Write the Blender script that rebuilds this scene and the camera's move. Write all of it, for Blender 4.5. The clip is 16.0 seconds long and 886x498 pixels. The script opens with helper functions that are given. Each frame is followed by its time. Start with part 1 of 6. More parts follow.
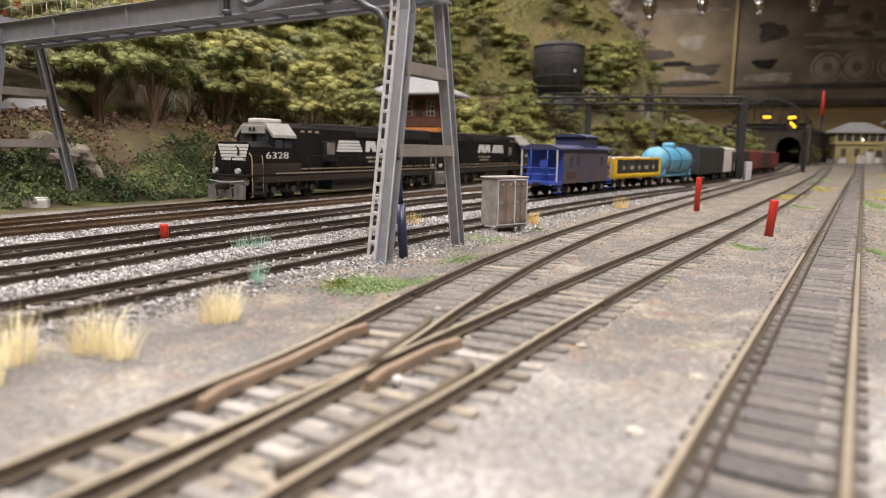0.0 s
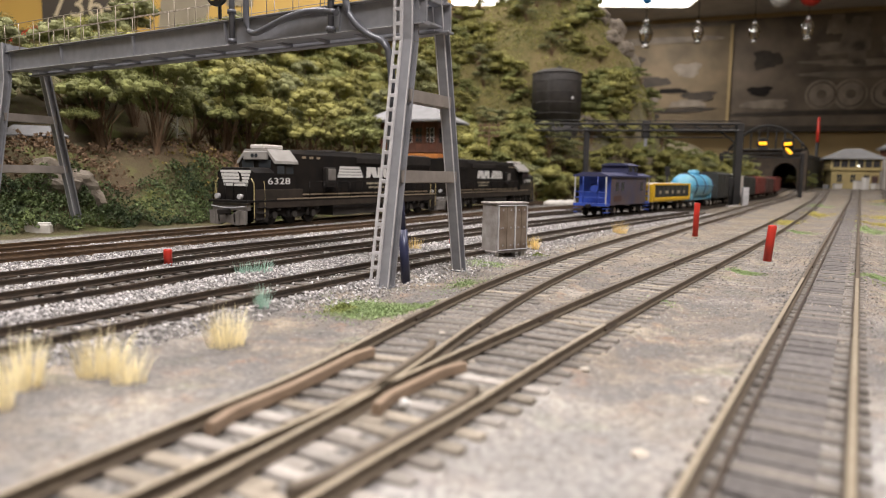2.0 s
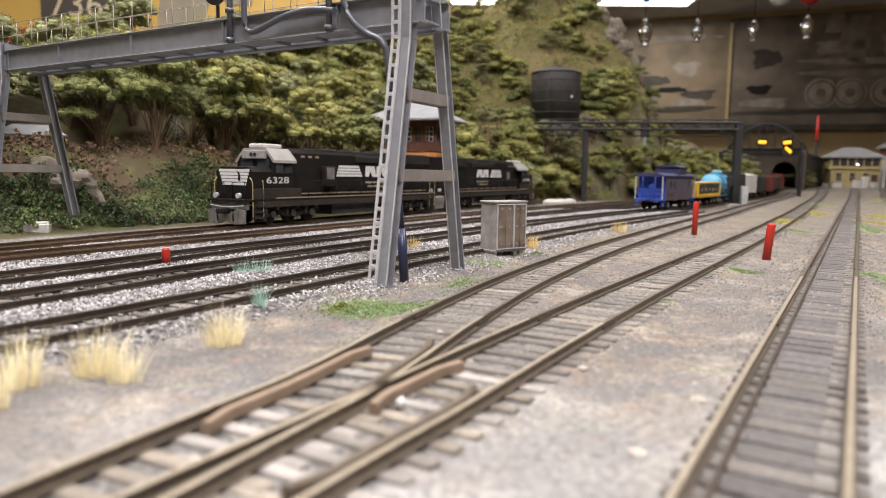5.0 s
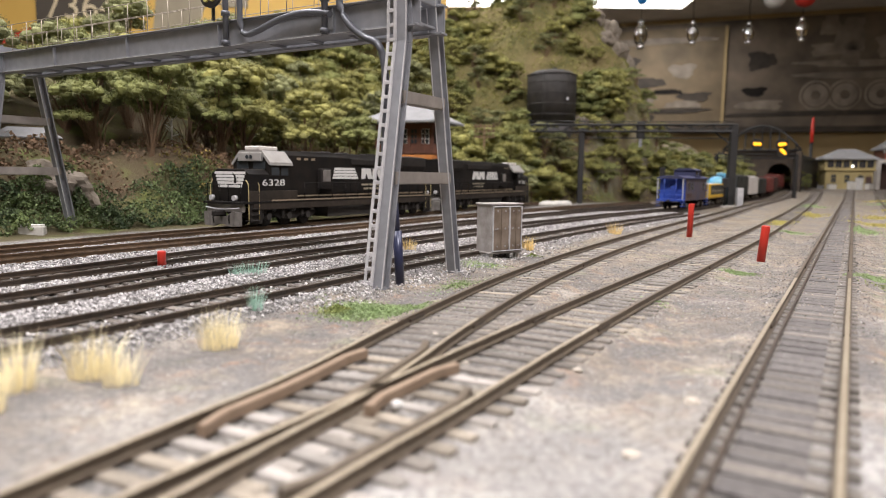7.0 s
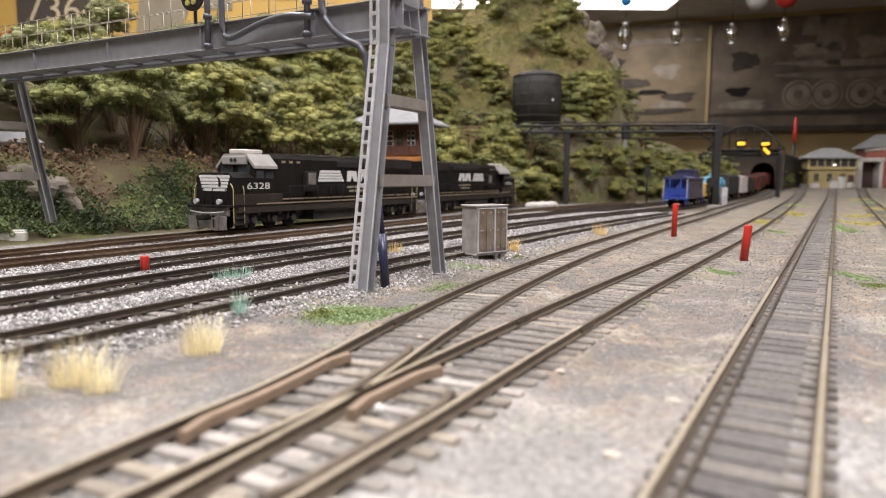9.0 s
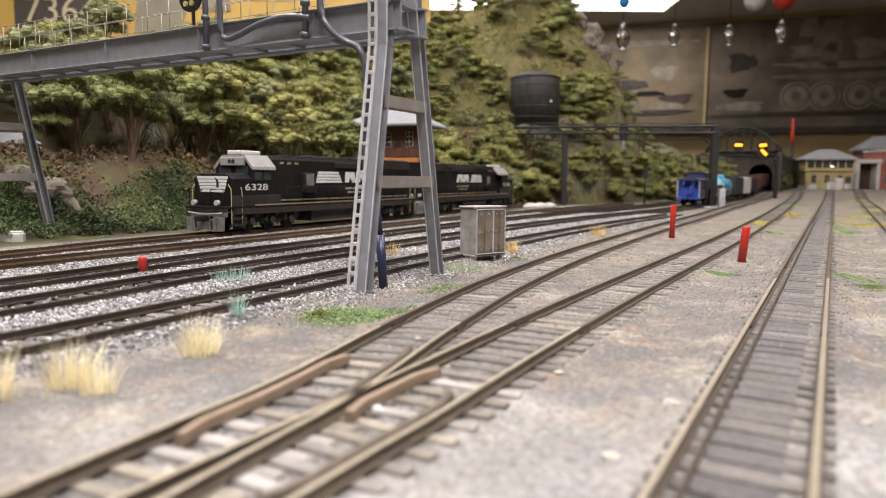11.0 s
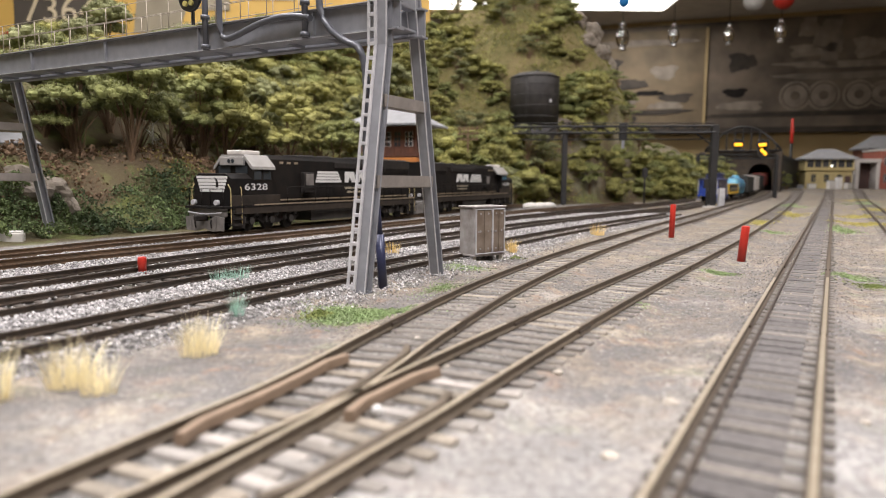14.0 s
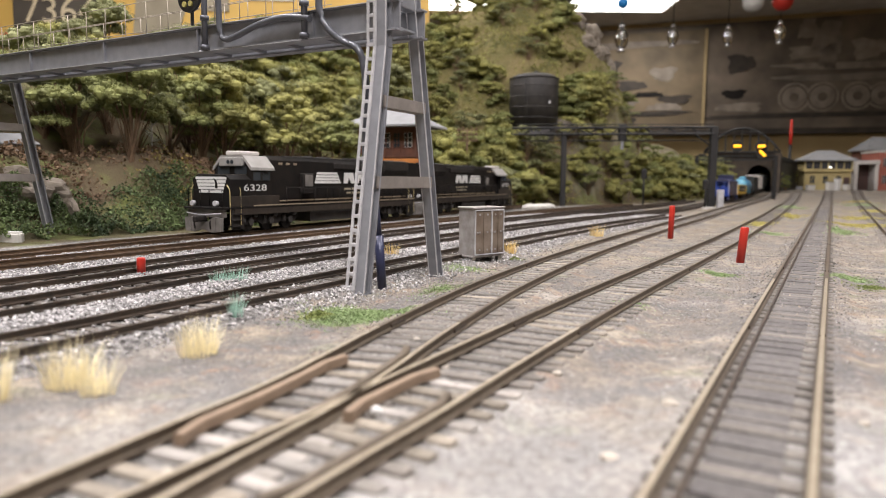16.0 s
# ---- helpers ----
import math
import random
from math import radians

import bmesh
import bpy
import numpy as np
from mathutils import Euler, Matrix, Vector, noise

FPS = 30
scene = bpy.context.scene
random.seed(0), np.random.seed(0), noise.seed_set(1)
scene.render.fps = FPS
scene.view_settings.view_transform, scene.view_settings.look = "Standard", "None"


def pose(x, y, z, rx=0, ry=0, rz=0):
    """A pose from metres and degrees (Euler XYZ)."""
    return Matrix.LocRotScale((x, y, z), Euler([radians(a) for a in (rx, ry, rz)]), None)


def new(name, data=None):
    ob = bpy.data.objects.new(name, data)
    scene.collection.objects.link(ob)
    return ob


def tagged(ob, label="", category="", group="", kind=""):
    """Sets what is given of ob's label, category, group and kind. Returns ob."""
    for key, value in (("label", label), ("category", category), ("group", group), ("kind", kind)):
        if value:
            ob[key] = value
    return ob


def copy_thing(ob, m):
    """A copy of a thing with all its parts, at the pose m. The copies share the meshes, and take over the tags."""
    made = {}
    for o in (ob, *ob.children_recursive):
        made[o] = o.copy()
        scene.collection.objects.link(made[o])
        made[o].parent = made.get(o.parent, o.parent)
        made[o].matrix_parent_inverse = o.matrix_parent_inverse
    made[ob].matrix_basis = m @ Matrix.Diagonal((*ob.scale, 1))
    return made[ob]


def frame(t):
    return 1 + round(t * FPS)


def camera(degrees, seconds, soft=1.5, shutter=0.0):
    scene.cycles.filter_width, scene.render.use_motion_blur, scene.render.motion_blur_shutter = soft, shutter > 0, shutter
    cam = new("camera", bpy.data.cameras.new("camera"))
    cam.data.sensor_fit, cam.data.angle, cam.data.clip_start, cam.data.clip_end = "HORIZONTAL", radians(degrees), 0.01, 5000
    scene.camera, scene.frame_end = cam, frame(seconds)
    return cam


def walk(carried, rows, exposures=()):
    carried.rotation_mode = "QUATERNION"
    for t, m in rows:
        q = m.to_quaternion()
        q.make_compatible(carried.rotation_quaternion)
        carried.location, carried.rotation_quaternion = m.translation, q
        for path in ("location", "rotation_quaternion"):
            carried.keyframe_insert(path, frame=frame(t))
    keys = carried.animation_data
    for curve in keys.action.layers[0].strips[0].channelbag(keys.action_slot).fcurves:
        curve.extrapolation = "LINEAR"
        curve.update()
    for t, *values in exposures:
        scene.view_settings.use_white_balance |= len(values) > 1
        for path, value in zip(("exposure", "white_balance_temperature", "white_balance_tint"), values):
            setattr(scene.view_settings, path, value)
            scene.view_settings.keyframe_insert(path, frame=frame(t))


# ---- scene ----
# A 1:87 model railway yard on a table in a lit room. Builders below work in millimetres.
cam = camera(66.3, 16.0, soft=0.65)
cam.data.dof.use_dof = True
cam.data.dof.focus_distance = 0.31
cam.data.dof.aperture_fstop = 18.0
PATH = [
    (0.0, pose(-0.00044, 0.00235, 0.04025, 81.601, -0.968, 1.817)),
    (0.5, pose(-0.00039, 0.00323, 0.03992, 82.074, -0.923, 1.318)),
    (1.0, pose(-0.00089, 0.00110, 0.04040, 82.217, -1.029, 1.346)),
    (1.5, pose(-0.00164, 0.00091, 0.04028, 82.980, -0.998, 1.569)),
    (2.0, pose(-0.00172, 0.00027, 0.04041, 83.734, -0.990, 1.679)),
    (2.5, pose(-0.00177, -0.00003, 0.04042, 84.573, -0.953, 1.716)),
    (3.0, pose(-0.00164, 0.00060, 0.04027, 84.346, -0.950, 1.747)),
    (3.5, pose(-0.00146, 0.00099, 0.04025, 83.760, -0.937, 1.731)),
    (4.0, pose(-0.00140, 0.00089, 0.04025, 83.631, -0.951, 1.698)),
    (6.5, pose(-0.00116, 0.00021, 0.04047, 83.759, -0.939, 1.512)),
    (7.0, pose(-0.00105, 0.00011, 0.04051, 83.822, -0.898, 1.326)),
    (7.5, pose(-0.00028, 0.00006, 0.04071, 83.988, -0.590, 0.701)),
    (8.0, pose(-0.00006, -0.00011, 0.04082, 84.160, -0.519, 0.244)),
    (8.5, pose(0.00000, -0.00009, 0.04092, 84.093, -0.490, 0.180)),
    (9.0, pose(0.00006, -0.00013, 0.04087, 83.956, -0.481, 0.245)),
    (11.5, pose(-0.00001, 0.00001, 0.04091, 84.088, -0.504, 0.051)),
    (12.0, pose(0.00001, 0.00003, 0.04087, 84.105, -0.481, 0.047)),
    (12.5, pose(0.00001, -0.00007, 0.04092, 84.092, -0.488, 0.050)),
    (13.0, pose(-0.00000, 0.00003, 0.04088, 84.031, -0.488, 0.061)),
    (13.5, pose(-0.00001, -0.00008, 0.04097, 84.076, -0.519, 0.048)),
    (14.0, pose(0.00004, -0.00008, 0.04091, 84.028, -0.485, 0.055)),
    (14.5, pose(0.00002, 0.00001, 0.04088, 84.029, -0.495, 0.057)),
    (15.0, pose(-0.00003, 0.00003, 0.04088, 84.028, -0.497, 0.055)),
    (15.5, pose(-0.00003, 0.00011, 0.04090, 84.084, -0.518, 0.041)),
    (16.0, pose(0.00001, -0.00007, 0.04086, 84.119, -0.537, -0.015)),
]
walk(cam, PATH, exposures=[(0.0, -0.06, 6760, 10), (0.5, -0.09, 6760, 10), (1.5, -0.12, 6760, 10), (2.5, -0.15, 6720, 10), (3.0, -0.06, 6600, 10), (3.5, 0.0, 6500, 10), (16.0, 0.0, 6500, 10)])

# ---- light: fluorescent ceiling panels over the layout ----
world = bpy.data.worlds.new("world")
scene.world = world
world.use_nodes = True
world.node_tree.nodes["Background"].inputs[0].default_value = (0.9, 0.92, 1.0, 1)
world.node_tree.nodes["Background"].inputs[1].default_value = 0.05
CEIL = 1.385
LAMPS = [(0.15, -0.55, 36.0), (-0.75, 0.35, 24.0), (1.0, 0.5, 17.0), (-0.5, 1.5, 16.0), (0.55, 2.3, 3.0), (1.34, 5.3, 11.0), (-1.3, 3.2, 5.0)]
for lx, ly, watts in LAMPS:
    data = bpy.data.lights.new("panel_lamp", "AREA")
    data.shape, data.size, data.size_y, data.energy = "RECTANGLE", 0.76, 0.46, watts
    data.color = (1.0, 0.955, 0.975)
    new("panel_lamp", data).matrix_world = pose(lx, ly, CEIL - 0.03)

# ---- materials ----
def mat(name, col, rough=0.7, metal=0.0, var=0.25, scale=300.0, col2=None, bump=0.15, bscale=1500.0, depth=0.0002, spec=0.4, rand=0.0, coarse=40.0):
    """A surface with variation at two scales, fine relief and, with rand, a tone of its own for each piece."""
    m = bpy.data.materials.new(name)
    m.use_nodes = True
    nt = m.node_tree
    n, l = nt.nodes, nt.links
    p = n["Principled BSDF"]
    co = n.new("ShaderNodeTexCoord")
    c2 = col2 or tuple(c * 0.55 for c in col)
    no = n.new("ShaderNodeTexNoise")
    no.inputs["Scale"].default_value, no.inputs["Detail"].default_value = scale, 6
    l.new(co.outputs["Object"], no.inputs["Vector"])
    nb = n.new("ShaderNodeTexNoise")
    nb.inputs["Scale"].default_value, nb.inputs["Detail"].default_value = coarse, 3
    l.new(co.outputs["Object"], nb.inputs["Vector"])
    add = n.new("ShaderNodeMath")
    add.operation = "MULTIPLY_ADD"
    add.inputs[1].default_value = 0.6
    l.new(no.outputs[0], add.inputs[0])
    mu = n.new("ShaderNodeMath")
    mu.operation = "MULTIPLY"
    mu.inputs[1].default_value = 0.4
    l.new(nb.outputs[0], mu.inputs[0])
    l.new(mu.outputs[0], add.inputs[2])
    ra = n.new("ShaderNodeMapRange")
    ra.inputs[1].default_value, ra.inputs[2].default_value = 0.36, 0.64
    ra.inputs[3].default_value, ra.inputs[4].default_value = 0.0, min(1.0, var * 2)
    l.new(add.outputs[0], ra.inputs[0])
    mx = n.new("ShaderNodeMix")
    mx.data_type = "RGBA"
    mx.inputs[6].default_value, mx.inputs[7].default_value = (*col, 1), (*c2, 1)
    l.new(ra.outputs[0], mx.inputs[0])
    out = mx.outputs[2]
    if rand:
        oi = n.new("ShaderNodeObjectInfo")
        ge = n.new("ShaderNodeNewGeometry")
        sm = n.new("ShaderNodeMath")
        sm.operation = "ADD"
        l.new(oi.outputs["Random"], sm.inputs[0])
        l.new(ge.outputs["Random Per Island"], sm.inputs[1])
        fr = n.new("ShaderNodeMath")
        fr.operation = "FRACT"
        l.new(sm.outputs[0], fr.inputs[0])
        mr = n.new("ShaderNodeMapRange")
        mr.inputs[3].default_value, mr.inputs[4].default_value = 1 - rand, 1 + rand
        l.new(fr.outputs[0], mr.inputs[0])
        hs = n.new("ShaderNodeHueSaturation")
        l.new(mr.outputs[0], hs.inputs["Value"])
        l.new(out, hs.inputs["Color"])
        out = hs.outputs[0]
    l.new(out, p.inputs["Base Color"])
    p.inputs["Roughness"].default_value, p.inputs["Metallic"].default_value = rough, metal
    p.inputs["Specular IOR Level"].default_value = spec
    if bump:
        b = n.new("ShaderNodeBump")
        b.inputs["Strength"].default_value, b.inputs["Distance"].default_value = bump, depth
        nn = n.new("ShaderNodeTexNoise")
        nn.inputs["Scale"].default_value, nn.inputs["Detail"].default_value = bscale, 4
        l.new(co.outputs["Object"], nn.inputs["Vector"])
        l.new(nn.outputs[0], b.inputs["Height"])
        l.new(b.outputs[0], p.inputs["Normal"])
    return m


def glow(name, col, strength):
    m = bpy.data.materials.new(name)
    m.use_nodes = True
    p = m.node_tree.nodes["Principled BSDF"]
    p.inputs["Base Color"].default_value = (*col, 1)
    p.inputs["Emission Color"].default_value = (*col, 1)
    p.inputs["Emission Strength"].default_value = strength
    return m


def glass(name, col=(1, 1, 1), rough=0.02):
    m = bpy.data.materials.new(name)
    m.use_nodes = True
    p = m.node_tree.nodes["Principled BSDF"]
    p.inputs["Base Color"].default_value = (*col, 1)
    p.inputs["Transmission Weight"].default_value = 1.0
    p.inputs["Roughness"].default_value = rough
    p.inputs["IOR"].default_value = 1.45
    return m


M_RAIL = mat("weathered_rail", (0.12, 0.092, 0.064), 0.55, 0.1, 0.4, 500, (0.07, 0.054, 0.04), 0.2)
M_RAIL_DARK = mat("dark_rail", (0.035, 0.028, 0.023), 0.5, 0.1, 0.4, 400, (0.075, 0.052, 0.036), 0.2)
M_RAIL_RUST = mat("rusty_rail", (0.115, 0.07, 0.038), 0.55, 0.1, 0.4, 400, (0.05, 0.034, 0.024), 0.2)
# Rail head colour holds worn metal and the lit look of the tops.
M_RAIL_HEAD = mat("worn_lit_rail_head", (0.36, 0.31, 0.235), 0.4, 0.3, 0.4, 300, (0.26, 0.21, 0.15), 0.1)
M_TIE = mat("grey_brown_tie", (0.19, 0.168, 0.145), 0.85, 0, 0.5, 700, (0.11, 0.098, 0.088), 0.5, 900, rand=0.28)
M_TIE_DARK = mat("dark_tie", (0.085, 0.072, 0.062), 0.8, 0, 0.4, 600, (0.14, 0.122, 0.105), 0.5, 900, rand=0.3)
M_TIE_TAN = mat("tan_tie", (0.29, 0.25, 0.20), 0.85, 0, 0.5, 600, (0.18, 0.155, 0.125), 0.5, 900, rand=0.25)
M_TIE_PALE = mat("plaster_dusted_tie", (0.34, 0.315, 0.29), 0.9, 0, 0.5, 260, (0.24, 0.215, 0.19), 0.5, 900, rand=0.25)
M_GUARD = mat("brown_guard_rail", (0.25, 0.18, 0.125), 0.7, 0, 0.4, 250, (0.18, 0.125, 0.085), 0.2)
M_FILL = mat("dark_grey_infill", (0.15, 0.137, 0.13), 0.85, 0, 0.5, 700, (0.075, 0.068, 0.066), 0.6, 900, rand=0.07)
M_STEEL = mat("grey_painted_steel", (0.255, 0.26, 0.28), 0.45, 0.2, 0.3, 250, (0.16, 0.16, 0.175), 0.12, 900)
# Cross bar steel: the brown tint puts reflected light into the colour.
M_CROSSBAR = mat("brown_reflection_steel", (0.235, 0.21, 0.19), 0.6, 0.1, 0.4, 250, (0.16, 0.14, 0.125), 0.15)
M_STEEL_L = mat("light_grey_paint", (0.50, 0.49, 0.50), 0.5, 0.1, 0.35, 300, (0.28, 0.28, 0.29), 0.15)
M_HANDRAIL = mat("buff_handrail", (0.36, 0.31, 0.25), 0.5, 0.2, 0.3, 300, (0.27, 0.23, 0.18), 0.05)
M_PIPE = mat("slate_pipe_paint", (0.11, 0.115, 0.13), 0.35, 0.2, 0.3, 200, (0.07, 0.07, 0.085), 0.08)
M_BLUEPIPE = mat("dark_blue_pipe", (0.035, 0.04, 0.085), 0.3, 0.1, 0.3, 200, (0.02, 0.022, 0.045), 0.05)
M_BLACK = mat("black_loco_paint", (0.008, 0.0075, 0.0075), 0.55, 0, 0.5, 120, (0.016, 0.013, 0.011), 0.08, coarse=25, spec=0.12)
M_GRIME = mat("grimy_running_gear", (0.027, 0.023, 0.02), 0.75, 0, 0.5, 250, (0.014, 0.012, 0.011), 0.4, spec=0.2)
M_TANKGRIME = mat("dusty_fuel_tank", (0.05, 0.044, 0.039), 0.65, 0, 0.5, 120, (0.025, 0.022, 0.02), 0.2)
M_WHITE = mat("white_marking", (0.62, 0.61, 0.59), 0.5, 0, 0.25, 200, (0.45, 0.44, 0.42), 0.05)
M_ROOFWHITE = mat("pale_grey_roof", (0.29, 0.275, 0.26), 0.6, 0, 0.35, 200, (0.20, 0.19, 0.175), 0.1)
M_YRAIL = mat("yellow_grab_rail", (0.46, 0.37, 0.17), 0.5, 0, 0.3, 300, (0.3, 0.24, 0.12), 0.05)
M_WINDOW = mat("dark_cab_glass", (0.03, 0.035, 0.04), 0.08, 0, 0.2, 60, (0.05, 0.055, 0.06), 0.0)
M_RED = mat("red_plastic_post", (0.52, 0.035, 0.022), 0.35, 0, 0.3, 150, (0.38, 0.03, 0.02), 0.06)
M_CABINET = mat("tarnished_cabinet_metal", (0.36, 0.34, 0.33), 0.5, 0.2, 0.5, 220, (0.20, 0.175, 0.16), 0.25, 600)
M_CABDOOR = mat("brown_grey_door_metal", (0.25, 0.205, 0.165), 0.55, 0.2, 0.5, 140, (0.115, 0.08, 0.055), 0.25, 600)
M_CONC = mat("pale_concrete", (0.55, 0.53, 0.49), 0.9, 0, 0.35, 300, (0.40, 0.38, 0.35), 0.4)
M_STONE_W = mat("white_ballast", (0.55, 0.53, 0.525), 0.85, 0, 0.5, 700, (0.27, 0.255, 0.25), 0.3, rand=0.5)
M_STONE_G = mat("grey_ballast", (0.30, 0.29, 0.29), 0.85, 0, 0.35, 700, (0.16, 0.15, 0.15), 0.3, rand=0.5)
M_STONE_D = mat("dark_cinder", (0.15, 0.14, 0.135), 0.9, 0, 0.35, 700, (0.07, 0.065, 0.062), 0.3, rand=0.6)
M_STONE_B = mat("brown_grit", (0.32, 0.27, 0.21), 0.9, 0, 0.35, 700, (0.2, 0.17, 0.14), 0.3, rand=0.5)
M_STRAW = mat("straw_grass", (0.92, 0.83, 0.56), 0.7, 0, 0.3, 400, (0.84, 0.74, 0.47), 0.0, rand=0.2)
M_STRAW_O = mat("golden_grass", (0.74, 0.56, 0.24), 0.7, 0, 0.3, 400, (0.6, 0.43, 0.16), 0.0, rand=0.25)
M_TEAL = mat("pale_teal_grass", (0.40, 0.60, 0.50), 0.7, 0, 0.3, 400, (0.25, 0.42, 0.33), 0.0, rand=0.25)
M_MOSS = mat("bright_green_turf", (0.215, 0.30, 0.125), 0.9, 0, 0.5, 300, (0.30, 0.37, 0.19), 0.4, rand=0.4)
M_MOSS_D = mat("dark_green_turf", (0.16, 0.21, 0.06), 0.9, 0, 0.5, 300, (0.24, 0.26, 0.09), 0.4, rand=0.4)
M_MOSS_Y = mat("yellow_turf", (0.45, 0.38, 0.10), 0.9, 0, 0.5, 300, (0.36, 0.33, 0.12), 0.4, rand=0.35)
M_LEAF = [
    mat("olive_foliage", (0.27, 0.255, 0.078), 0.85, 0, 0.5, 60, (0.145, 0.14, 0.043), 0, rand=0.3, coarse=18),
    mat("mid_green_foliage", (0.21, 0.22, 0.075), 0.85, 0, 0.5, 60, (0.115, 0.125, 0.04), 0, rand=0.3, coarse=18),
    mat("yellow_green_foliage", (0.29, 0.275, 0.08), 0.85, 0, 0.5, 60, (0.165, 0.16, 0.05), 0, rand=0.3, coarse=18),
    mat("grey_green_foliage", (0.215, 0.22, 0.10), 0.85, 0, 0.5, 60, (0.12, 0.125, 0.055), 0, rand=0.3, coarse=18),
]
M_IVY = mat("dark_ivy", (0.13, 0.17, 0.06), 0.8, 0, 0.5, 60, (0.035, 0.055, 0.025), 0, rand=0.5)
M_SCRUB = mat("autumn_scrub", (0.24, 0.17, 0.05), 0.85, 0, 0.5, 80, (0.16, 0.14, 0.04), 0, rand=0.5)
M_BARK = mat("brown_twigs", (0.17, 0.105, 0.06), 0.9, 0, 0.4, 400, (0.10, 0.065, 0.04), 0.3)
M_ROCK = mat("grey_brown_rock", (0.23, 0.195, 0.155), 0.9, 0, 0.5, 60, (0.12, 0.10, 0.08), 0.7, 200, 0.002, coarse=15)
M_TANK = mat("black_water_tank", (0.022, 0.02, 0.019), 0.6, 0, 0.5, 80, (0.04, 0.035, 0.032), 0.15)
M_BRICK = mat("red_brown_brick", (0.15, 0.062, 0.038), 0.85, 0, 0.4, 150, (0.085, 0.038, 0.026), 0.3)
M_ROOFGREY = mat("grey_slate", (0.25, 0.25, 0.255), 0.8, 0, 0.35, 120, (0.18, 0.18, 0.185), 0.3)
M_ORANGE = mat("orange_brick_base", (0.55, 0.22, 0.05), 0.8, 0, 0.4, 120, (0.4, 0.14, 0.04), 0.2)
M_DARKSTEEL = mat("dark_signal_steel", (0.02, 0.02, 0.021), 0.5, 0.2, 0.4, 100, (0.035, 0.033, 0.032), 0.1)
M_CABBLUE = mat("blue_caboose_end", (0.03, 0.075, 0.36), 0.5, 0, 0.4, 80, (0.02, 0.04, 0.22), 0.1)
M_CABSIDE = mat("faded_dark_blue_side", (0.045, 0.047, 0.085), 0.6, 0, 0.6, 60, (0.085, 0.06, 0.055), 0.15)
M_CABROOF = mat("dark_blue_roof", (0.035, 0.04, 0.10), 0.6, 0, 0.4, 60, (0.03, 0.03, 0.06), 0.1)
M_YELLOW = mat("yellow_car_paint", (0.66, 0.42, 0.02), 0.45, 0, 0.3, 100, (0.5, 0.3, 0.02), 0.08)
M_CYAN = mat("bright_blue_tank", (0.05, 0.30, 0.55), 0.4, 0, 0.5, 50, (0.16, 0.36, 0.42), 0.08)
M_GREYCAR = mat("pale_grey_car", (0.52, 0.49, 0.46), 0.6, 0, 0.3, 80, (0.40, 0.37, 0.34), 0.1)
M_REDCAR = mat("boxcar_red", (0.17, 0.03, 0.022), 0.65, 0, 0.4, 80, (0.10, 0.025, 0.02), 0.1)
M_BROWNCAR = mat("dark_brown_car", (0.07, 0.035, 0.028), 0.65, 0, 0.4, 80, (0.045, 0.025, 0.022), 0.1)
M_BLACKCAR = mat("black_car", (0.02, 0.022, 0.02), 0.6, 0, 0.4, 80, (0.03, 0.03, 0.028), 0.1)
M_LOAD = mat("pale_dusty_load", (0.50, 0.45, 0.38), 0.9, 0, 0.5, 200, (0.35, 0.31, 0.26), 0.5)
M_WHEEL = mat("bare_wheel_face", (0.50, 0.47, 0.43), 0.4, 0.5, 0.3, 150, (0.35, 0.32, 0.29), 0.1)
M_TAN = mat("tan_tower_wall", (0.36, 0.29, 0.13), 0.8, 0, 0.35, 60, (0.27, 0.21, 0.10), 0.2)
M_MURAL = mat("dark_photo_mural", (0.26, 0.205, 0.15), 0.6, 0, 0.6, 4, (0.085, 0.07, 0.055), 0.0, coarse=1.2)
M_MURAL_L = mat("sepia_photo_mural", (0.30, 0.225, 0.135), 0.6, 0, 0.5, 5, (0.15, 0.115, 0.07), 0.0, coarse=1.5)
M_MURAL_M = mat("grey_photo_shapes", (0.36, 0.305, 0.24), 0.6, 0, 0.5, 12, (0.21, 0.175, 0.14), 0.0, coarse=3)
M_MURAL_S = mat("smoke_photo_shapes", (0.30, 0.255, 0.205), 0.6, 0, 0.6, 9, (0.17, 0.14, 0.11), 0.0, coarse=3)
M_MURAL_D = mat("dark_photo_shapes", (0.085, 0.068, 0.05), 0.6, 0, 0.5, 12, (0.04, 0.033, 0.027), 0.0, coarse=3)
M_POSTER = mat("yellow_painted_board", (0.62, 0.40, 0.10), 0.6, 0, 0.3, 6, (0.52, 0.33, 0.10), 0.0, coarse=2)
M_POSTER_D = mat("dark_number_panel", (0.07, 0.06, 0.05), 0.6, 0, 0.3, 12, (0.10, 0.085, 0.07), 0.0, coarse=4)
M_CREAM = mat("cream_lettering", (0.62, 0.53, 0.37), 0.6, 0, 0.3, 12, (0.52, 0.44, 0.3), 0.0)
M_POSTER_G = mat("grey_painted_shape", (0.33, 0.29, 0.21), 0.6, 0, 0.4, 14, (0.22, 0.19, 0.14), 0.0, coarse=5)
M_WALL = mat("buff_room_wall", (0.55, 0.42, 0.22), 0.8, 0, 0.25, 3, (0.36, 0.26, 0.12), 0.0, coarse=1)
M_CEIL = mat("grey_ceiling_board", (0.72, 0.68, 0.62), 0.9, 0, 0.2, 8, (0.36, 0.33, 0.3), 0.1, coarse=2)
M_FLOOR = mat("grey_room_floor", (0.25, 0.235, 0.22), 0.7, 0, 0.3, 10, (0.07, 0.06, 0.055), 0.1, coarse=2)
M_AMBER = glow("amber_signal_lamp", (1.0, 0.46, 0.02), 1.9)
M_PANEL = glow("white_light_diffuser", (1.0, 0.97, 0.92), 4.0)
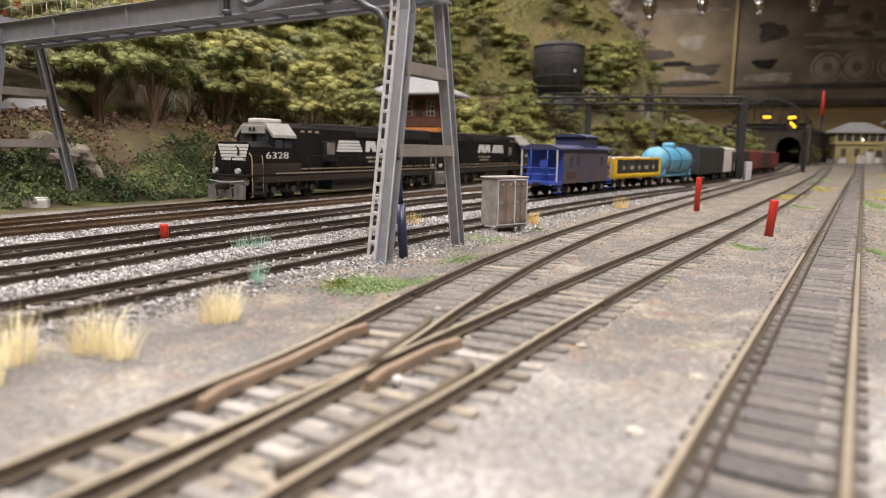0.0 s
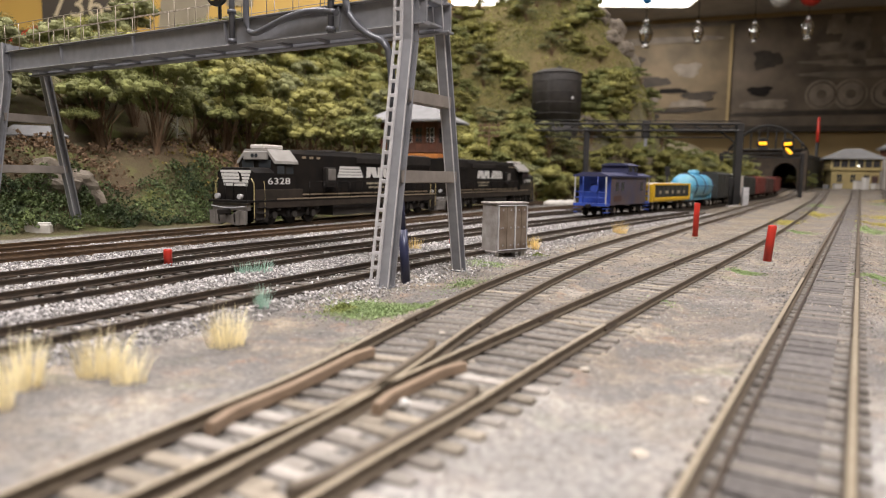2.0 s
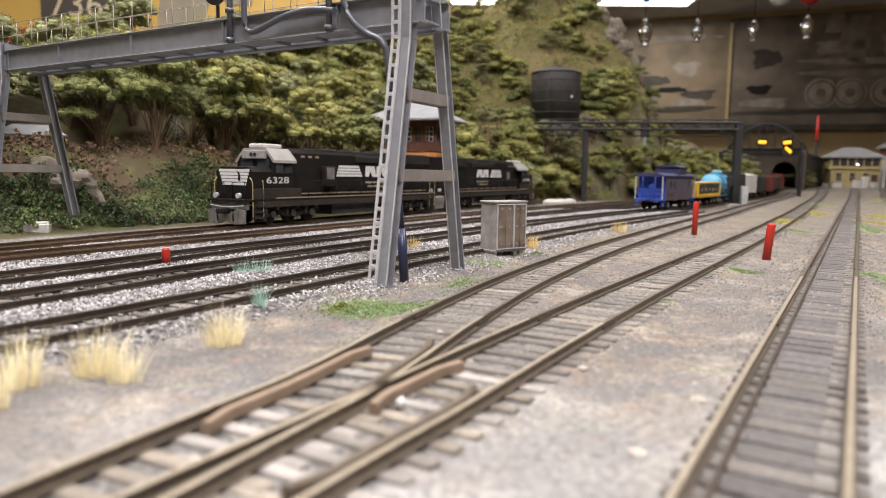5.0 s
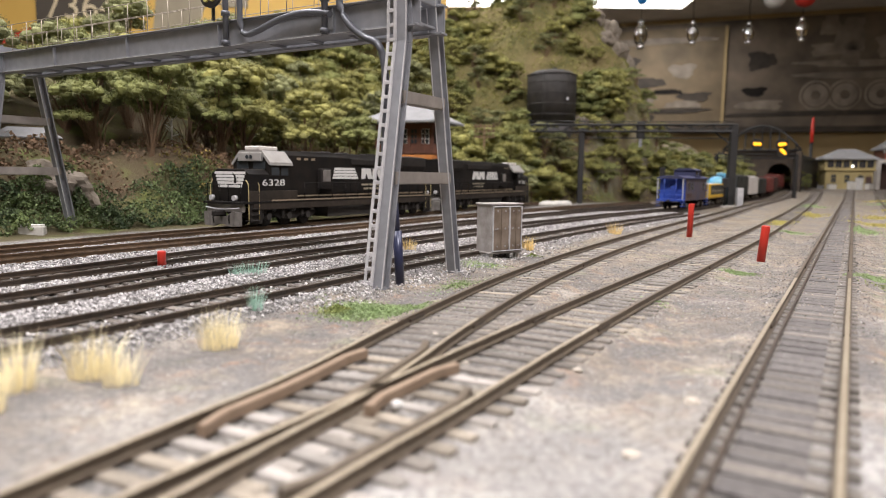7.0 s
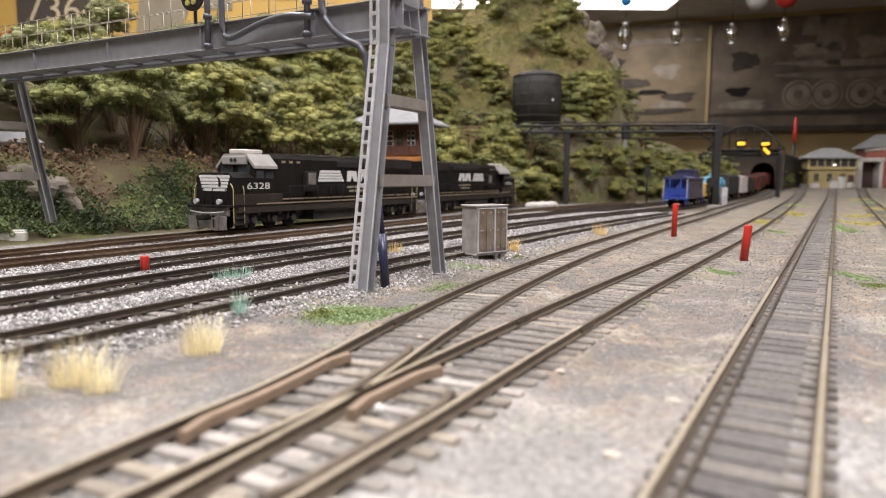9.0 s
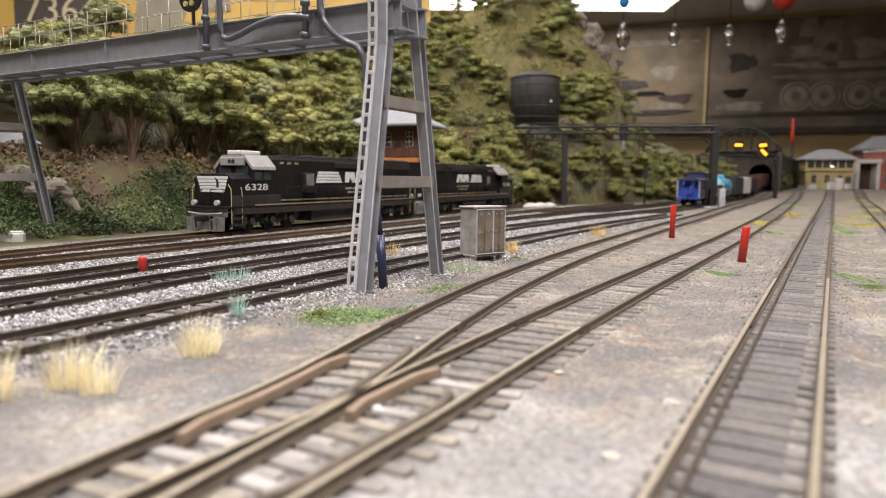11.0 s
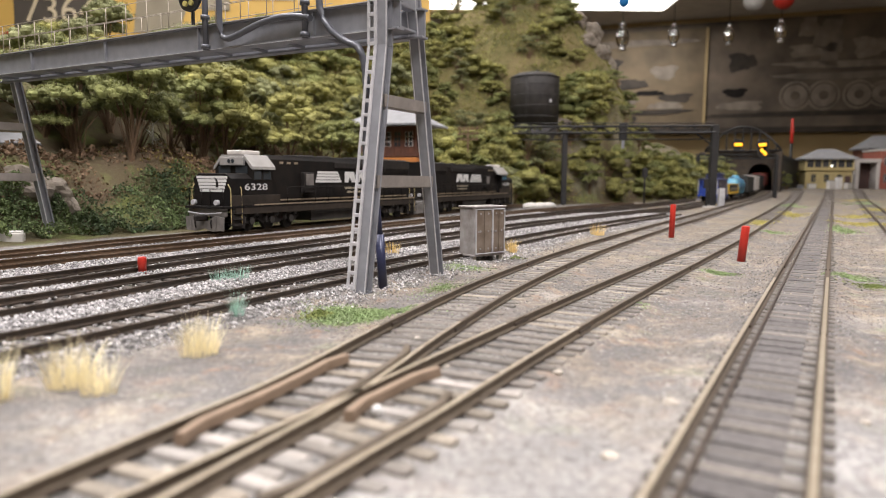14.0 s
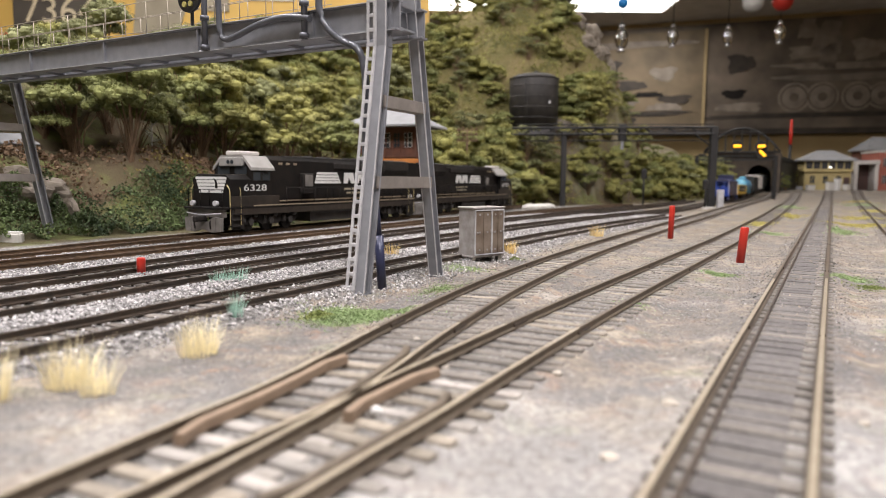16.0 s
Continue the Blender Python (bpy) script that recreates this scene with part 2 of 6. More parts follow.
M_GLASS = glass("clear_glass")
M_CHROME = mat("bright_metal_cap", (0.6, 0.6, 0.6), 0.25, 0.9, 0.2, 80, (0.45, 0.45, 0.45), 0.0)
M_BLUEPLASTIC = mat("blue_plastic_cap", (0.02, 0.22, 0.60), 0.4, 0, 0.2, 60, (0.02, 0.18, 0.5), 0.0)


def ground_material():
    """Yard dirt, grey cinder, sandy patches and, by the zone attribute, hill turf and earth."""
    m = bpy.data.materials.new("yard_dirt_and_turf")
    m.use_nodes = True
    n, l = m.node_tree.nodes, m.node_tree.links
    p = n["Principled BSDF"]
    co = n.new("ShaderNodeTexCoord")

    def noi(scale, detail=6, rough=0.6):
        t = n.new("ShaderNodeTexNoise")
        t.inputs["Scale"].default_value, t.inputs["Detail"].default_value, t.inputs["Roughness"].default_value = scale, detail, rough
        l.new(co.outputs["Object"], t.inputs["Vector"])
        return t.outputs[0]

    def mapr(v, a, b, lo=0.0, hi=1.0):
        t = n.new("ShaderNodeMapRange")
        for i, x in enumerate((a, b, lo, hi)):
            t.inputs[i + 1].default_value = x
        l.new(v, t.inputs[0])
        return t.outputs[0]

    def mix(f, a, b):
        t = n.new("ShaderNodeMix")
        t.data_type = "RGBA"
        l.new(f, t.inputs[0])
        for s, v in ((6, a), (7, b)):
            if isinstance(v, tuple):
                t.inputs[s].default_value = (*v, 1)
            else:
                l.new(v, t.inputs[s])
        return t.outputs[2]

    base = mix(mapr(noi(38, 6, 0.65), 0.42, 0.58), (0.18, 0.168, 0.16), (0.28, 0.235, 0.185))
    base = mix(mapr(noi(24, 5, 0.6), 0.53, 0.63, 0, 0.7), base, (0.46, 0.42, 0.37))
    base = mix(mapr(noi(110, 5, 0.7), 0.54, 0.66, 0, 0.7), base, (0.31, 0.19, 0.12))
    base = mix(mapr(noi(75, 5), 0.54, 0.72, 0, 0.85), base, (0.50, 0.42, 0.31))
    base = mix(mapr(noi(52, 5), 0.57, 0.70, 0, 0.6), base, (0.22, 0.25, 0.12))
    patch = n.new("ShaderNodeSeparateXYZ")
    l.new(co.outputs["Object"], patch.inputs[0])
    brown = mix(mapr(noi(30, 6, 0.65), 0.42, 0.58), (0.185, 0.14, 0.085), (0.25, 0.205, 0.145))
    base = mix(mapr(patch.outputs[1], 0.18, 0.7, 0, 0.75), base, brown)
    base = mix(mapr(noi(17, 6, 0.7), 0.49, 0.58, 0, 0.7), base, (0.15, 0.14, 0.135))
    # Near ground paler: whitish dirt, with the bright foreground put into its colour.
    near_pale = n.new("ShaderNodeMath")
    near_pale.operation = "MULTIPLY"
    l.new(mapr(patch.outputs[1], 0.145, 0.08), near_pale.inputs[0])
    l.new(mapr(noi(24, 3, 0.5), 0.36, 0.60, 0.3, 0.85), near_pale.inputs[1])
    side = n.new("ShaderNodeMath")
    side.operation = "MULTIPLY"
    l.new(near_pale.outputs[0], side.inputs[0])
    l.new(mapr(patch.outputs[0], -0.07, -0.01, 0.25, 1.0), side.inputs[1])
    spread = side.outputs[0]
    for edge in (mapr(patch.outputs[0], 0.32, 0.15), mapr(patch.outputs[1], -0.16, -0.02)):
        fade = n.new("ShaderNodeMath")
        fade.operation = "MULTIPLY"
        l.new(spread, fade.inputs[0])
        l.new(edge, fade.inputs[1])
        spread = fade.outputs[0]
    base = mix(spread, base, (0.58, 0.56, 0.545))
    base = mix(mapr(noi(560, 5, 0.8), 0.44, 0.58, 0, 0.6), base, (0.115, 0.108, 0.105))
    base = mix(mapr(noi(850, 4, 0.8), 0.57, 0.66, 0, 0.6), base, (0.64, 0.61, 0.57))
    hill = mix(mapr(noi(22, 5), 0.40, 0.60), (0.075, 0.065, 0.03), (0.085, 0.058, 0.035))
    hill = mix(mapr(noi(30, 5), 0.50, 0.62), hill, (0.12, 0.135, 0.04))
    hill = mix(mapr(noi(400, 3), 0.4, 0.7, 0, 0.6), hill, (0.10, 0.085, 0.045))
    xyz = n.new("ShaderNodeSeparateXYZ")
    l.new(co.outputs["Object"], xyz.inputs[0])
    grass = mix(mapr(noi(40, 6), 0.42, 0.6), (0.15, 0.125, 0.05), (0.085, 0.082, 0.028))
    grass = mix(mapr(noi(14, 5), 0.50, 0.60, 0, 0.7), grass, (0.20, 0.155, 0.075))
    hill = mix(mapr(xyz.outputs[2], 0.09, 0.16), hill, grass)
    at = n.new("ShaderNodeAttribute")
    at.attribute_name = "zone"
    sep = n.new("ShaderNodeSeparateXYZ")
    l.new(at.outputs["Vector"], sep.inputs[0])
    rockc = mix(mapr(noi(45, 6), 0.40, 0.60), (0.20, 0.165, 0.115), (0.42, 0.38, 0.31))
    hill = mix(sep.outputs[1], hill, rockc)
    cind = mix(mapr(noi(700, 3), 0.38, 0.62), (0.30, 0.285, 0.27), (0.085, 0.08, 0.077))
    base = mix(sep.outputs[2], base, cind)
    l.new(mix(sep.outputs[0], base, hill), p.inputs["Base Color"])
    p.inputs["Roughness"].default_value = 0.9
    p.inputs["Specular IOR Level"].default_value = 0.25
    b = n.new("ShaderNodeBump")
    b.inputs["Strength"].default_value, b.inputs["Distance"].default_value = 1.0, 0.0008
    l.new(noi(1100, 5, 0.7), b.inputs["Height"])
    l.new(b.outputs[0], p.inputs["Normal"])
    return m


M_GROUND = ground_material()

# ---- building helpers (millimetres) ----
K = 0.001


def mesh_of(name, bm, material):
    me = bpy.data.meshes.new(name)
    bmesh.ops.scale(bm, vec=(K, K, K), verts=bm.verts)
    bm.to_mesh(me)
    bm.free()
    if material:
        me.materials.append(material)
    return me


def part(name, bm, material, parent=None, label=""):
    ob = new(name, mesh_of(name, bm, material))
    ob.parent = parent
    return tagged(ob, label)


def piece(name, me, parent, m):
    ob = new(name, me)
    ob.parent = parent
    ob.matrix_basis = m
    return ob


def thing(name, x, y, z, rz, label, category, group=""):
    ob = new(name)
    ob.empty_display_size = 0.01
    ob.matrix_basis = pose(x * K, y * K, z * K, 0, 0, rz)
    return tagged(ob, label, category, group)


def B():
    return bmesh.new()


def box(bm, c, s, bev=0.0, m=None):
    g = bmesh.ops.create_cube(bm, size=1.0)["verts"]
    bmesh.ops.scale(bm, vec=s, verts=g)
    if bev:
        edges = list({e for v in g for e in v.link_edges})
        r = bmesh.ops.bevel(bm, geom=edges, offset=bev, segments=1, affect="EDGES")
        g = list({v for f in r["faces"] for v in f.verts} | {v for v in g if v.is_valid})
    if m is not None:
        bmesh.ops.transform(bm, matrix=m, verts=g)
    bmesh.ops.translate(bm, vec=c, verts=g)
    return bm


def tube(bm, a, b, r0, r1=None, n=8, cap=True):
    a, b = Vector(a), Vector(b)
    r1 = r0 if r1 is None else r1
    q = (b - a).to_track_quat("Z", "Y")
    rings = []
    for p, r in ((a, r0), (b, r1)):
        rings.append([bm.verts.new(p + q @ Vector((math.cos(2 * math.pi * i / n) * r, math.sin(2 * math.pi * i / n) * r, 0))) for i in range(n)])
    for i in range(n):
        f = bm.faces.new((rings[0][i], rings[0][(i + 1) % n], rings[1][(i + 1) % n], rings[1][i]))
        f.smooth = n > 5
    if cap:
        bm.faces.new(rings[0][::-1])
        bm.faces.new(rings[1])
    return bm


def pipe(bm, pts, r, n=8):
    """A round bar along a line of points."""
    pts = [Vector(p) for p in pts]
    rings = []
    for i, p in enumerate(pts):
        d = (pts[min(i + 1, len(pts) - 1)] - pts[max(i - 1, 0)]).normalized()
        up = Vector((0, 0, 1)) if abs(d.z) < 0.9 else Vector((0, 1, 0))
        a = d.cross(up).normalized()
        c = a.cross(d)
        rings.append([bm.verts.new(p + a * math.cos(2 * math.pi * k / n) * r + c * math.sin(2 * math.pi * k / n) * r) for k in range(n)])
    for r0, r1 in zip(rings, rings[1:]):
        for k in range(n):
            bm.faces.new((r0[k], r0[(k + 1) % n], r1[(k + 1) % n], r1[k])).smooth = True
    bm.faces.new(rings[0][::-1])
    bm.faces.new(rings[-1])
    return bm


def smooth_line(pts, step):
    """Catmull-Rom line through the points."""
    pts = [Vector(p) for p in pts]
    ext = [pts[0] * 2 - pts[1], *pts, pts[-1] * 2 - pts[-2]]
    out = []
    for i in range(1, len(ext) - 2):
        p0, p1, p2, p3 = ext[i - 1:i + 3]
        k = max(1, int((p2 - p1).length / step))
        for j in range(k):
            t = j / k
            out.append(0.5 * ((2 * p1) + (p2 - p0) * t + (2 * p0 - 5 * p1 + 4 * p2 - p3) * t * t + (3 * p1 - p0 - 3 * p2 + p3) * t ** 3))
    out.append(pts[-1])
    return out


def lathe(bm, prof, n=24, c=(0, 0, 0)):
    """Turns a profile of (radius, height) about the upright axis."""
    rings = [[bm.verts.new((c[0] + r * math.cos(2 * math.pi * i / n), c[1] + r * math.sin(2 * math.pi * i / n), c[2] + z)) for i in range(n)] for r, z in prof]
    for a, b in zip(rings, rings[1:]):
        for i in range(n):
            bm.faces.new((a[i], a[(i + 1) % n], b[(i + 1) % n], b[i])).smooth = True
    bm.faces.new(rings[0][::-1])
    bm.faces.new(rings[-1])
    return bm


def prism(bm, outline, y0, y1, axis="y"):
    """Extrudes an outline (two coordinates) along an axis."""
    def at(u, w, t):
        return {"y": (u, t, w), "x": (t, u, w), "z": (u, w, t)}[axis]
    a = [bm.verts.new(at(u, w, y0)) for u, w in outline]
    b = [bm.verts.new(at(u, w, y1)) for u, w in outline]
    k = len(outline)
    for i in range(k):
        bm.faces.new((a[i], a[(i + 1) % k], b[(i + 1) % k], b[i]))
    bm.faces.new(a[::-1])
    bm.faces.new(b)
    bmesh.ops.recalc_face_normals(bm, faces=bm.faces)
    return bm


def raw(name, verts, faces, material, parent=None):
    me = bpy.data.meshes.new(name)
    me.from_pydata((np.asarray(verts) * K).tolist(), [], faces)
    me.materials.append(material)
    ob = new(name, me)
    ob.parent = parent
    return ob


def text_part(name, words, size, material, parent, m, label=""):
    cu = bpy.data.curves.new(name, "FONT")
    cu.body, cu.size, cu.align_x, cu.extrude = words, size * K, "CENTER", 0.05 * K
    tmp = bpy.data.objects.new(name, cu)
    me = bpy.data.meshes.new_from_object(tmp)
    bpy.data.objects.remove(tmp)
    me.materials.append(material)
    ob = new(name, me)
    ob.parent, ob.matrix_basis = parent, m
    return tagged(ob, label)


def sstep(t):
    t = np.clip(t, 0, 1)
    return t * t * (3 - 2 * t)

# ---- plan: tracks (centre lines), ground ----
def rise(y):
    """The table climbs a little towards its far end."""
    return 18.0 * sstep((np.asarray(y, float) - 1450) / 600)


class Line:
    """A centre line with arc length."""
    def __init__(self, pts, z0):
        self.p = np.array([tuple(v) for v in smooth_line([(x, y, 0) for x, y in pts], 6.0)])[:, :2]
        self.s = np.r_[0, np.cumsum(np.hypot(*np.diff(self.p, axis=0).T))]
        self.z0 = z0

    def at(self, s):
        x, y = np.interp(s, self.s, self.p[:, 0]), np.interp(s, self.s, self.p[:, 1])
        xa, ya = np.interp(s - 5, self.s, self.p[:, 0]), np.interp(s - 5, self.s, self.p[:, 1])
        xb, yb = np.interp(s + 5, self.s, self.p[:, 0]), np.interp(s + 5, self.s, self.p[:, 1])
        return x, y, self.z0 + float(rise(y)), math.degrees(math.atan2(-(xb - xa), yb - ya))

    def s_of_y(self, y):
        return float(np.interp(y, self.p[:, 1], self.s))

    def x_of_y(self, y):
        return np.interp(y, self.p[:, 1], self.p[:, 0])


LINES = {
    "R": Line([(-78, -120), (33.7, 76.2), (128.6, 242), (319.7, 576), (1110, 1958)], 0),
    "S": Line([(-10, -100), (100, 92), (344, 508), (780, 1255), (1200, 1975)], 0),
    "A": Line([(-115, -90), (-38.1, 83), (-22.1, 119.7), (-4.7, 172.6), (24.3, 248.9), (75.4, 358.9), (158.9, 517.5), (285.2, 746), (464.6, 1076), (950, 1935)], 0),
    "B": Line([(-112, -80), (-27.4, 74.7), (-9, 107), (16.3, 153.3), (54.1, 219.6), (110.4, 314.5), (191, 450.5), (301.7, 645), (455, 920), (1010, 1935)], 0),
    "L1": Line([(-215, -70), (-100.4, 142.2), (-67.2, 205.8), (-19.2, 298), (53.8, 431.4), (106, 522), (170, 625), (262, 765)], 0),
    "L2": Line([(-240, -40), (-125, 182), (-101.5, 234.8), (-67, 303), (-18.9, 391), (44.7, 508), (71, 553), (150, 676), (237, 800), (308, 905), (375, 1020), (447, 1150), (560, 1340), (736, 1640), (850, 1840), (1400, 2700)], 1),
    "L3": Line([(-262, 0), (-150.8, 217.7), (-111.6, 305.3), (-70.1, 382.5), (-23.6, 479.2), (55, 620), (160, 790), (270, 960), (385, 1150), (490, 1340)], 1),
    "L4": Line([(-300, 40), (-184.1, 268), (-150, 333), (-119.1, 391), (-65, 490), (10, 630), (110, 800), (230, 985), (350, 1170)], 1),
    "L5": Line([(-350, -10), (-206.7, 302), (-186.4, 354.8), (-157.8, 416.6), (-121.7, 489), (-79, 574.5), (-30.4, 674.6), (23.3, 792), (81.2, 915), (190, 1090), (330, 1290)], 1),
}
FOOT_Y = np.array([-400, 0, 302, 417, 574, 792, 915, 1090, 1290, 1500, 1700, 1850, 2600])
FOOT_X = np.array([-610, -428, -284, -230, -122, -34, 30, 165, 392, 580, 722, 815, 1200])


def bank_distance(x, y):
    return (np.interp(y, FOOT_Y, FOOT_X) - x) * 0.88


def wobble(x, y, s):
    return np.sin(x / s + 1.3 * np.sin(y / s * 0.8)) * np.cos(y / s * 1.1 + np.sin(x / s * 0.7))


def ground_z(x, y):
    x, y = np.asarray(x, float), np.asarray(y, float)
    d = bank_distance(x, y)
    z = rise(y) + 0.25 * wobble(x, y, 9) + 0.12 * wobble(y, x, 4)
    for k in ("A", "B", "R", "S"):
        off = np.abs((x - LINES[k].x_of_y(y)) * 0.87)
        z = np.maximum(z, rise(y) + (1.05 + 0.4 * sstep((y - 130) / 60)) * sstep((19 - off) / 5) + 0.25 * wobble(x, y, 3.1))
    bed = LINES["L1"].x_of_y(y) + 22 - x
    add = 1.5 * sstep(bed / 6) + 1.0 * sstep((bed - 36) / 6)
    dip = np.zeros_like(z)
    for k in ("L1", "L2", "L3", "L4", "L5"):
        dip = np.maximum(dip, sstep((9.4 - np.abs((x - LINES[k].x_of_y(y)) * 0.88)) / 1.6))
    z = np.where(y < 780, z + add * (1 - 0.25 * dip) * sstep((d + 330) / 10) * sstep((820 - y) / 60), z)
    z = np.where(d > -4, z + 52 * sstep((d + 4) / 80) + 8 * sstep(d / 60) * wobble(x, y, 27), z)
    side = np.where(x > 172, np.exp(-(np.abs(x - 172) / 200) ** 4), np.exp(-((x - 172) / 330) ** 2))
    peak = 285 * np.exp(-((y - 1420) / np.where(y < 1420, 200, 260)) ** 2) * side * sstep((d + 2) / 55)
    peak = peak * (1 + 0.10 * wobble(x, y, 70))
    ridge = 62 * np.exp(-((x + 235) / 150) ** 2 - ((y - 1060) / 130) ** 2) * sstep((d - 60) / 80)
    return z + ridge + peak + 72 * sstep((d - 90) / 230) * (1 + 0.4 * wobble(x, y, 60))


def build_ground():
    xs = np.r_[np.arange(-2600, -700, 120), np.arange(-700, -420, 14), np.arange(-420, -250, 5.5), np.arange(-250, 330, 2.6), np.arange(330, 480, 6), np.arange(480, 900, 14), np.arange(900, 3000, 70)]
    ys = np.r_[np.arange(-700, 40, 60), np.arange(40, 420, 3.2), np.arange(420, 620, 5.0), np.arange(620, 1800, 11), np.arange(1800, 2600, 60)]
    gx, gy = np.meshgrid(xs, ys)
    gz = ground_z(gx, gy)
    nx, ny = len(xs), len(ys)
    idx = np.arange(nx * ny).reshape(ny, nx)
    faces = np.stack([idx[:-1, :-1], idx[:-1, 1:], idx[1:, 1:], idx[1:, :-1]], -1).reshape(-1, 4)
    ob = raw("ground", np.stack([gx, gy, gz], -1).reshape(-1, 3), faces.tolist(), M_GROUND)
    ob.data.polygons.foreach_set("use_smooth", np.ones(len(faces), bool))
    d = bank_distance(gx, gy)
    slope = np.hypot(*np.gradient(gz, ys, xs))
    zone = np.zeros((ny, nx, 3), np.float32)
    zone[..., 0] = sstep((d + 30) / 14)
    zone[..., 1] = np.maximum(0.6 * sstep((slope - 2.2) / 1.0), sstep((gx - 285) / 60) * sstep((gy - 1250) / 100)) * (0.5 + 0.5 * wobble(gx, gy, 33))
    zone[..., 2] = sstep((LINES["L1"].x_of_y(gy) + 24 + 3 * wobble(gx, gy, 11) - gx) / 8) * np.where(gy < 900, 1, 0.8)
    for k, w in (("A", 0.75), ("B", 0.75), ("R", 0.6), ("S", 0.6)):
        off = np.abs((gx - LINES[k].x_of_y(gy)) * 0.87)
        zone[..., 2] = np.maximum(zone[..., 2], w * sstep((12 - off) / 4))
    at = ob.data.attributes.new("zone", "FLOAT_VECTOR", "POINT")
    at.data.foreach_set("vector", zone.reshape(-1))
    tagged(ob, "sandy grey model yard ground rising into a turfed hill", "ground", kind="structure")
    # the table's edge boards
    bm = B()
    box(bm, (200, 950, -60), (5200, 3300, 60))
    tagged(part("table", bm, M_TIE_TAN), "wooden layout table under the model ground", "table", kind="structure")


build_ground()

# rails and ties
RAIL = [(-0.95, 0), (0.95, 0), (0.95, 0.35), (0.3, 0.6), (0.3, 1.5), (0.5, 1.65), (0.5, 2.2), (-0.5, 2.2), (-0.5, 1.65), (-0.3, 1.5), (-0.3, 0.6), (-0.95, 0.35)]


def sweep(bm, pts, prof, flat=True):
    """Sweeps an upright profile along (x, y, z) points."""
    rings = []
    for i, p in enumerate(pts):
        a, b = pts[max(i - 1, 0)], pts[min(i + 1, len(pts) - 1)]
        d = Vector((b[0] - a[0], b[1] - a[1], 0)).normalized()
        rings.append([bm.verts.new((p[0] + d.y * u, p[1] - d.x * u, p[2] + w)) for u, w in prof])
    k = len(prof)
    for r0, r1 in zip(rings, rings[1:]):
        for j in range(k):
            bm.faces.new((r0[j], r1[j], r1[(j + 1) % k], r0[(j + 1) % k]))
    bm.faces.new(rings[0])
    bm.faces.new(rings[-1][::-1])
    return bm


def rail_part(line, off, s0, s1, mtl, parent, name="rail"):
    pts = []
    for s in np.arange(s0, s1, 6.0):
        x, y, z, h = line.at(s)
        a = math.radians(h)
        pts.append((x + off * math.cos(a), y + off * math.sin(a), z + 1.8))
    ob = part(name, sweep(B(), pts, RAIL), mtl, parent)
    ob.data.materials.append(M_RAIL_HEAD)
    # only the near rail tops get the painted lit tan
    for f in ob.data.polygons:
        if f.normal.z > 0.9 and f.index % 12 == 6 and mtl is M_RAIL and f.center.y < (0.17 if line is not LINES["R"] else 0.26):
            f.material_index = 1
    return ob


def tie_mesh(name, mtl, length=28.0, width=2.7):
    bm = B()
    box(bm, (0, 0, 0.65), (length, width, 2.3), 0.25)
    return mesh_of(name, bm, mtl)


TIE = {"g": tie_mesh("tie", M_TIE), "d": tie_mesh("tie", M_TIE_DARK, 19.2), "t": tie_mesh("tie", M_TIE_TAN), "s": tie_mesh("tie", M_TIE, 22.5), "p": tie_mesh("tie", M_TIE_PALE)}


def track(key, label, y0, y1, rail_mat, ties, near=620.0):
    line = LINES[key]
    top = tagged(new("railway_track"), label, "track", "yard tracks")
    rng = random.Random(key)
    s0, s1 = line.s_of_y(y0), line.s_of_y(y1)
    for off in (-8.7, 8.7):
        rail_part(line, off, s0, s1, rail_mat, top)
    far_v, far_f = [], []
    reach = {"R": 11.2, "L": 9.6}.get(key[0], 14)
    s = s0 + 2
    count = 0
    while s < s1 - 3:
        x, y, z, h = line.at(s)
        kind = rng.choice("ppgt" if key in "AB" and y < 128 else ties)
        m = pose(x * K, y * K, (z + rng.uniform(-0.25, 0.05)) * K, rng.uniform(-0.6, 0.6), 0, h + rng.uniform(-1.5, 1.5))
        if 60 < y < near and count < 295:
            piece("tie", TIE[kind], top, m)
            count += 1
        elif y >= near:
            base = len(far_v)
            for a in (-reach, reach):
                for b in (-1.35, 1.35):
                    for c in (0, 1.8):
                        v = m @ Vector((a * K, b * K, c * K))
                        far_v.append((v.x / K, v.y / K, v.z / K))
            far_f += [[base + i for i in q] for q in ((0, 1, 3, 2), (4, 6, 7, 5), (0, 4, 5, 1), (2, 3, 7, 6), (1, 5, 7, 3))]
        s += 6.4 * rng.uniform(0.93, 1.07)
    if far_v:
        tagged(raw("far_tie", far_v, far_f, M_TIE if rail_mat is M_RAIL else M_TIE_DARK, top), kind="stuff")
    return top


t_r = track("R", "weathered yard track with dark infill between the rails", 30, 1940, M_RAIL, "s")
track("S", "weathered yard siding beside yellow turf", 380, 1960, M_RAIL, "gg", near=700)
t_a = track("A", "tan weathered track through the yard switch", 20, 1850, M_RAIL, "gggt")
t_b = track("B", "diverging tan track of the yard switch", 20, 1850, M_RAIL, "gggt")
track("L1", "dark weathered main track beside white ballast", 10, 762, M_RAIL_DARK, "dddg")
track("L2", "dark main track carrying the freight train", 10, 2600, M_RAIL_DARK, "dddg")
track("L3", "dark main track in pale ballast", 10, 1335, M_RAIL_DARK, "ddd")
track("L4", "rusty brown main track", 60, 1090, M_RAIL_RUST, "dddg")
track("L5", "rusty track with two parked locomotives", 60, 990, M_RAIL_RUST, "ddd")


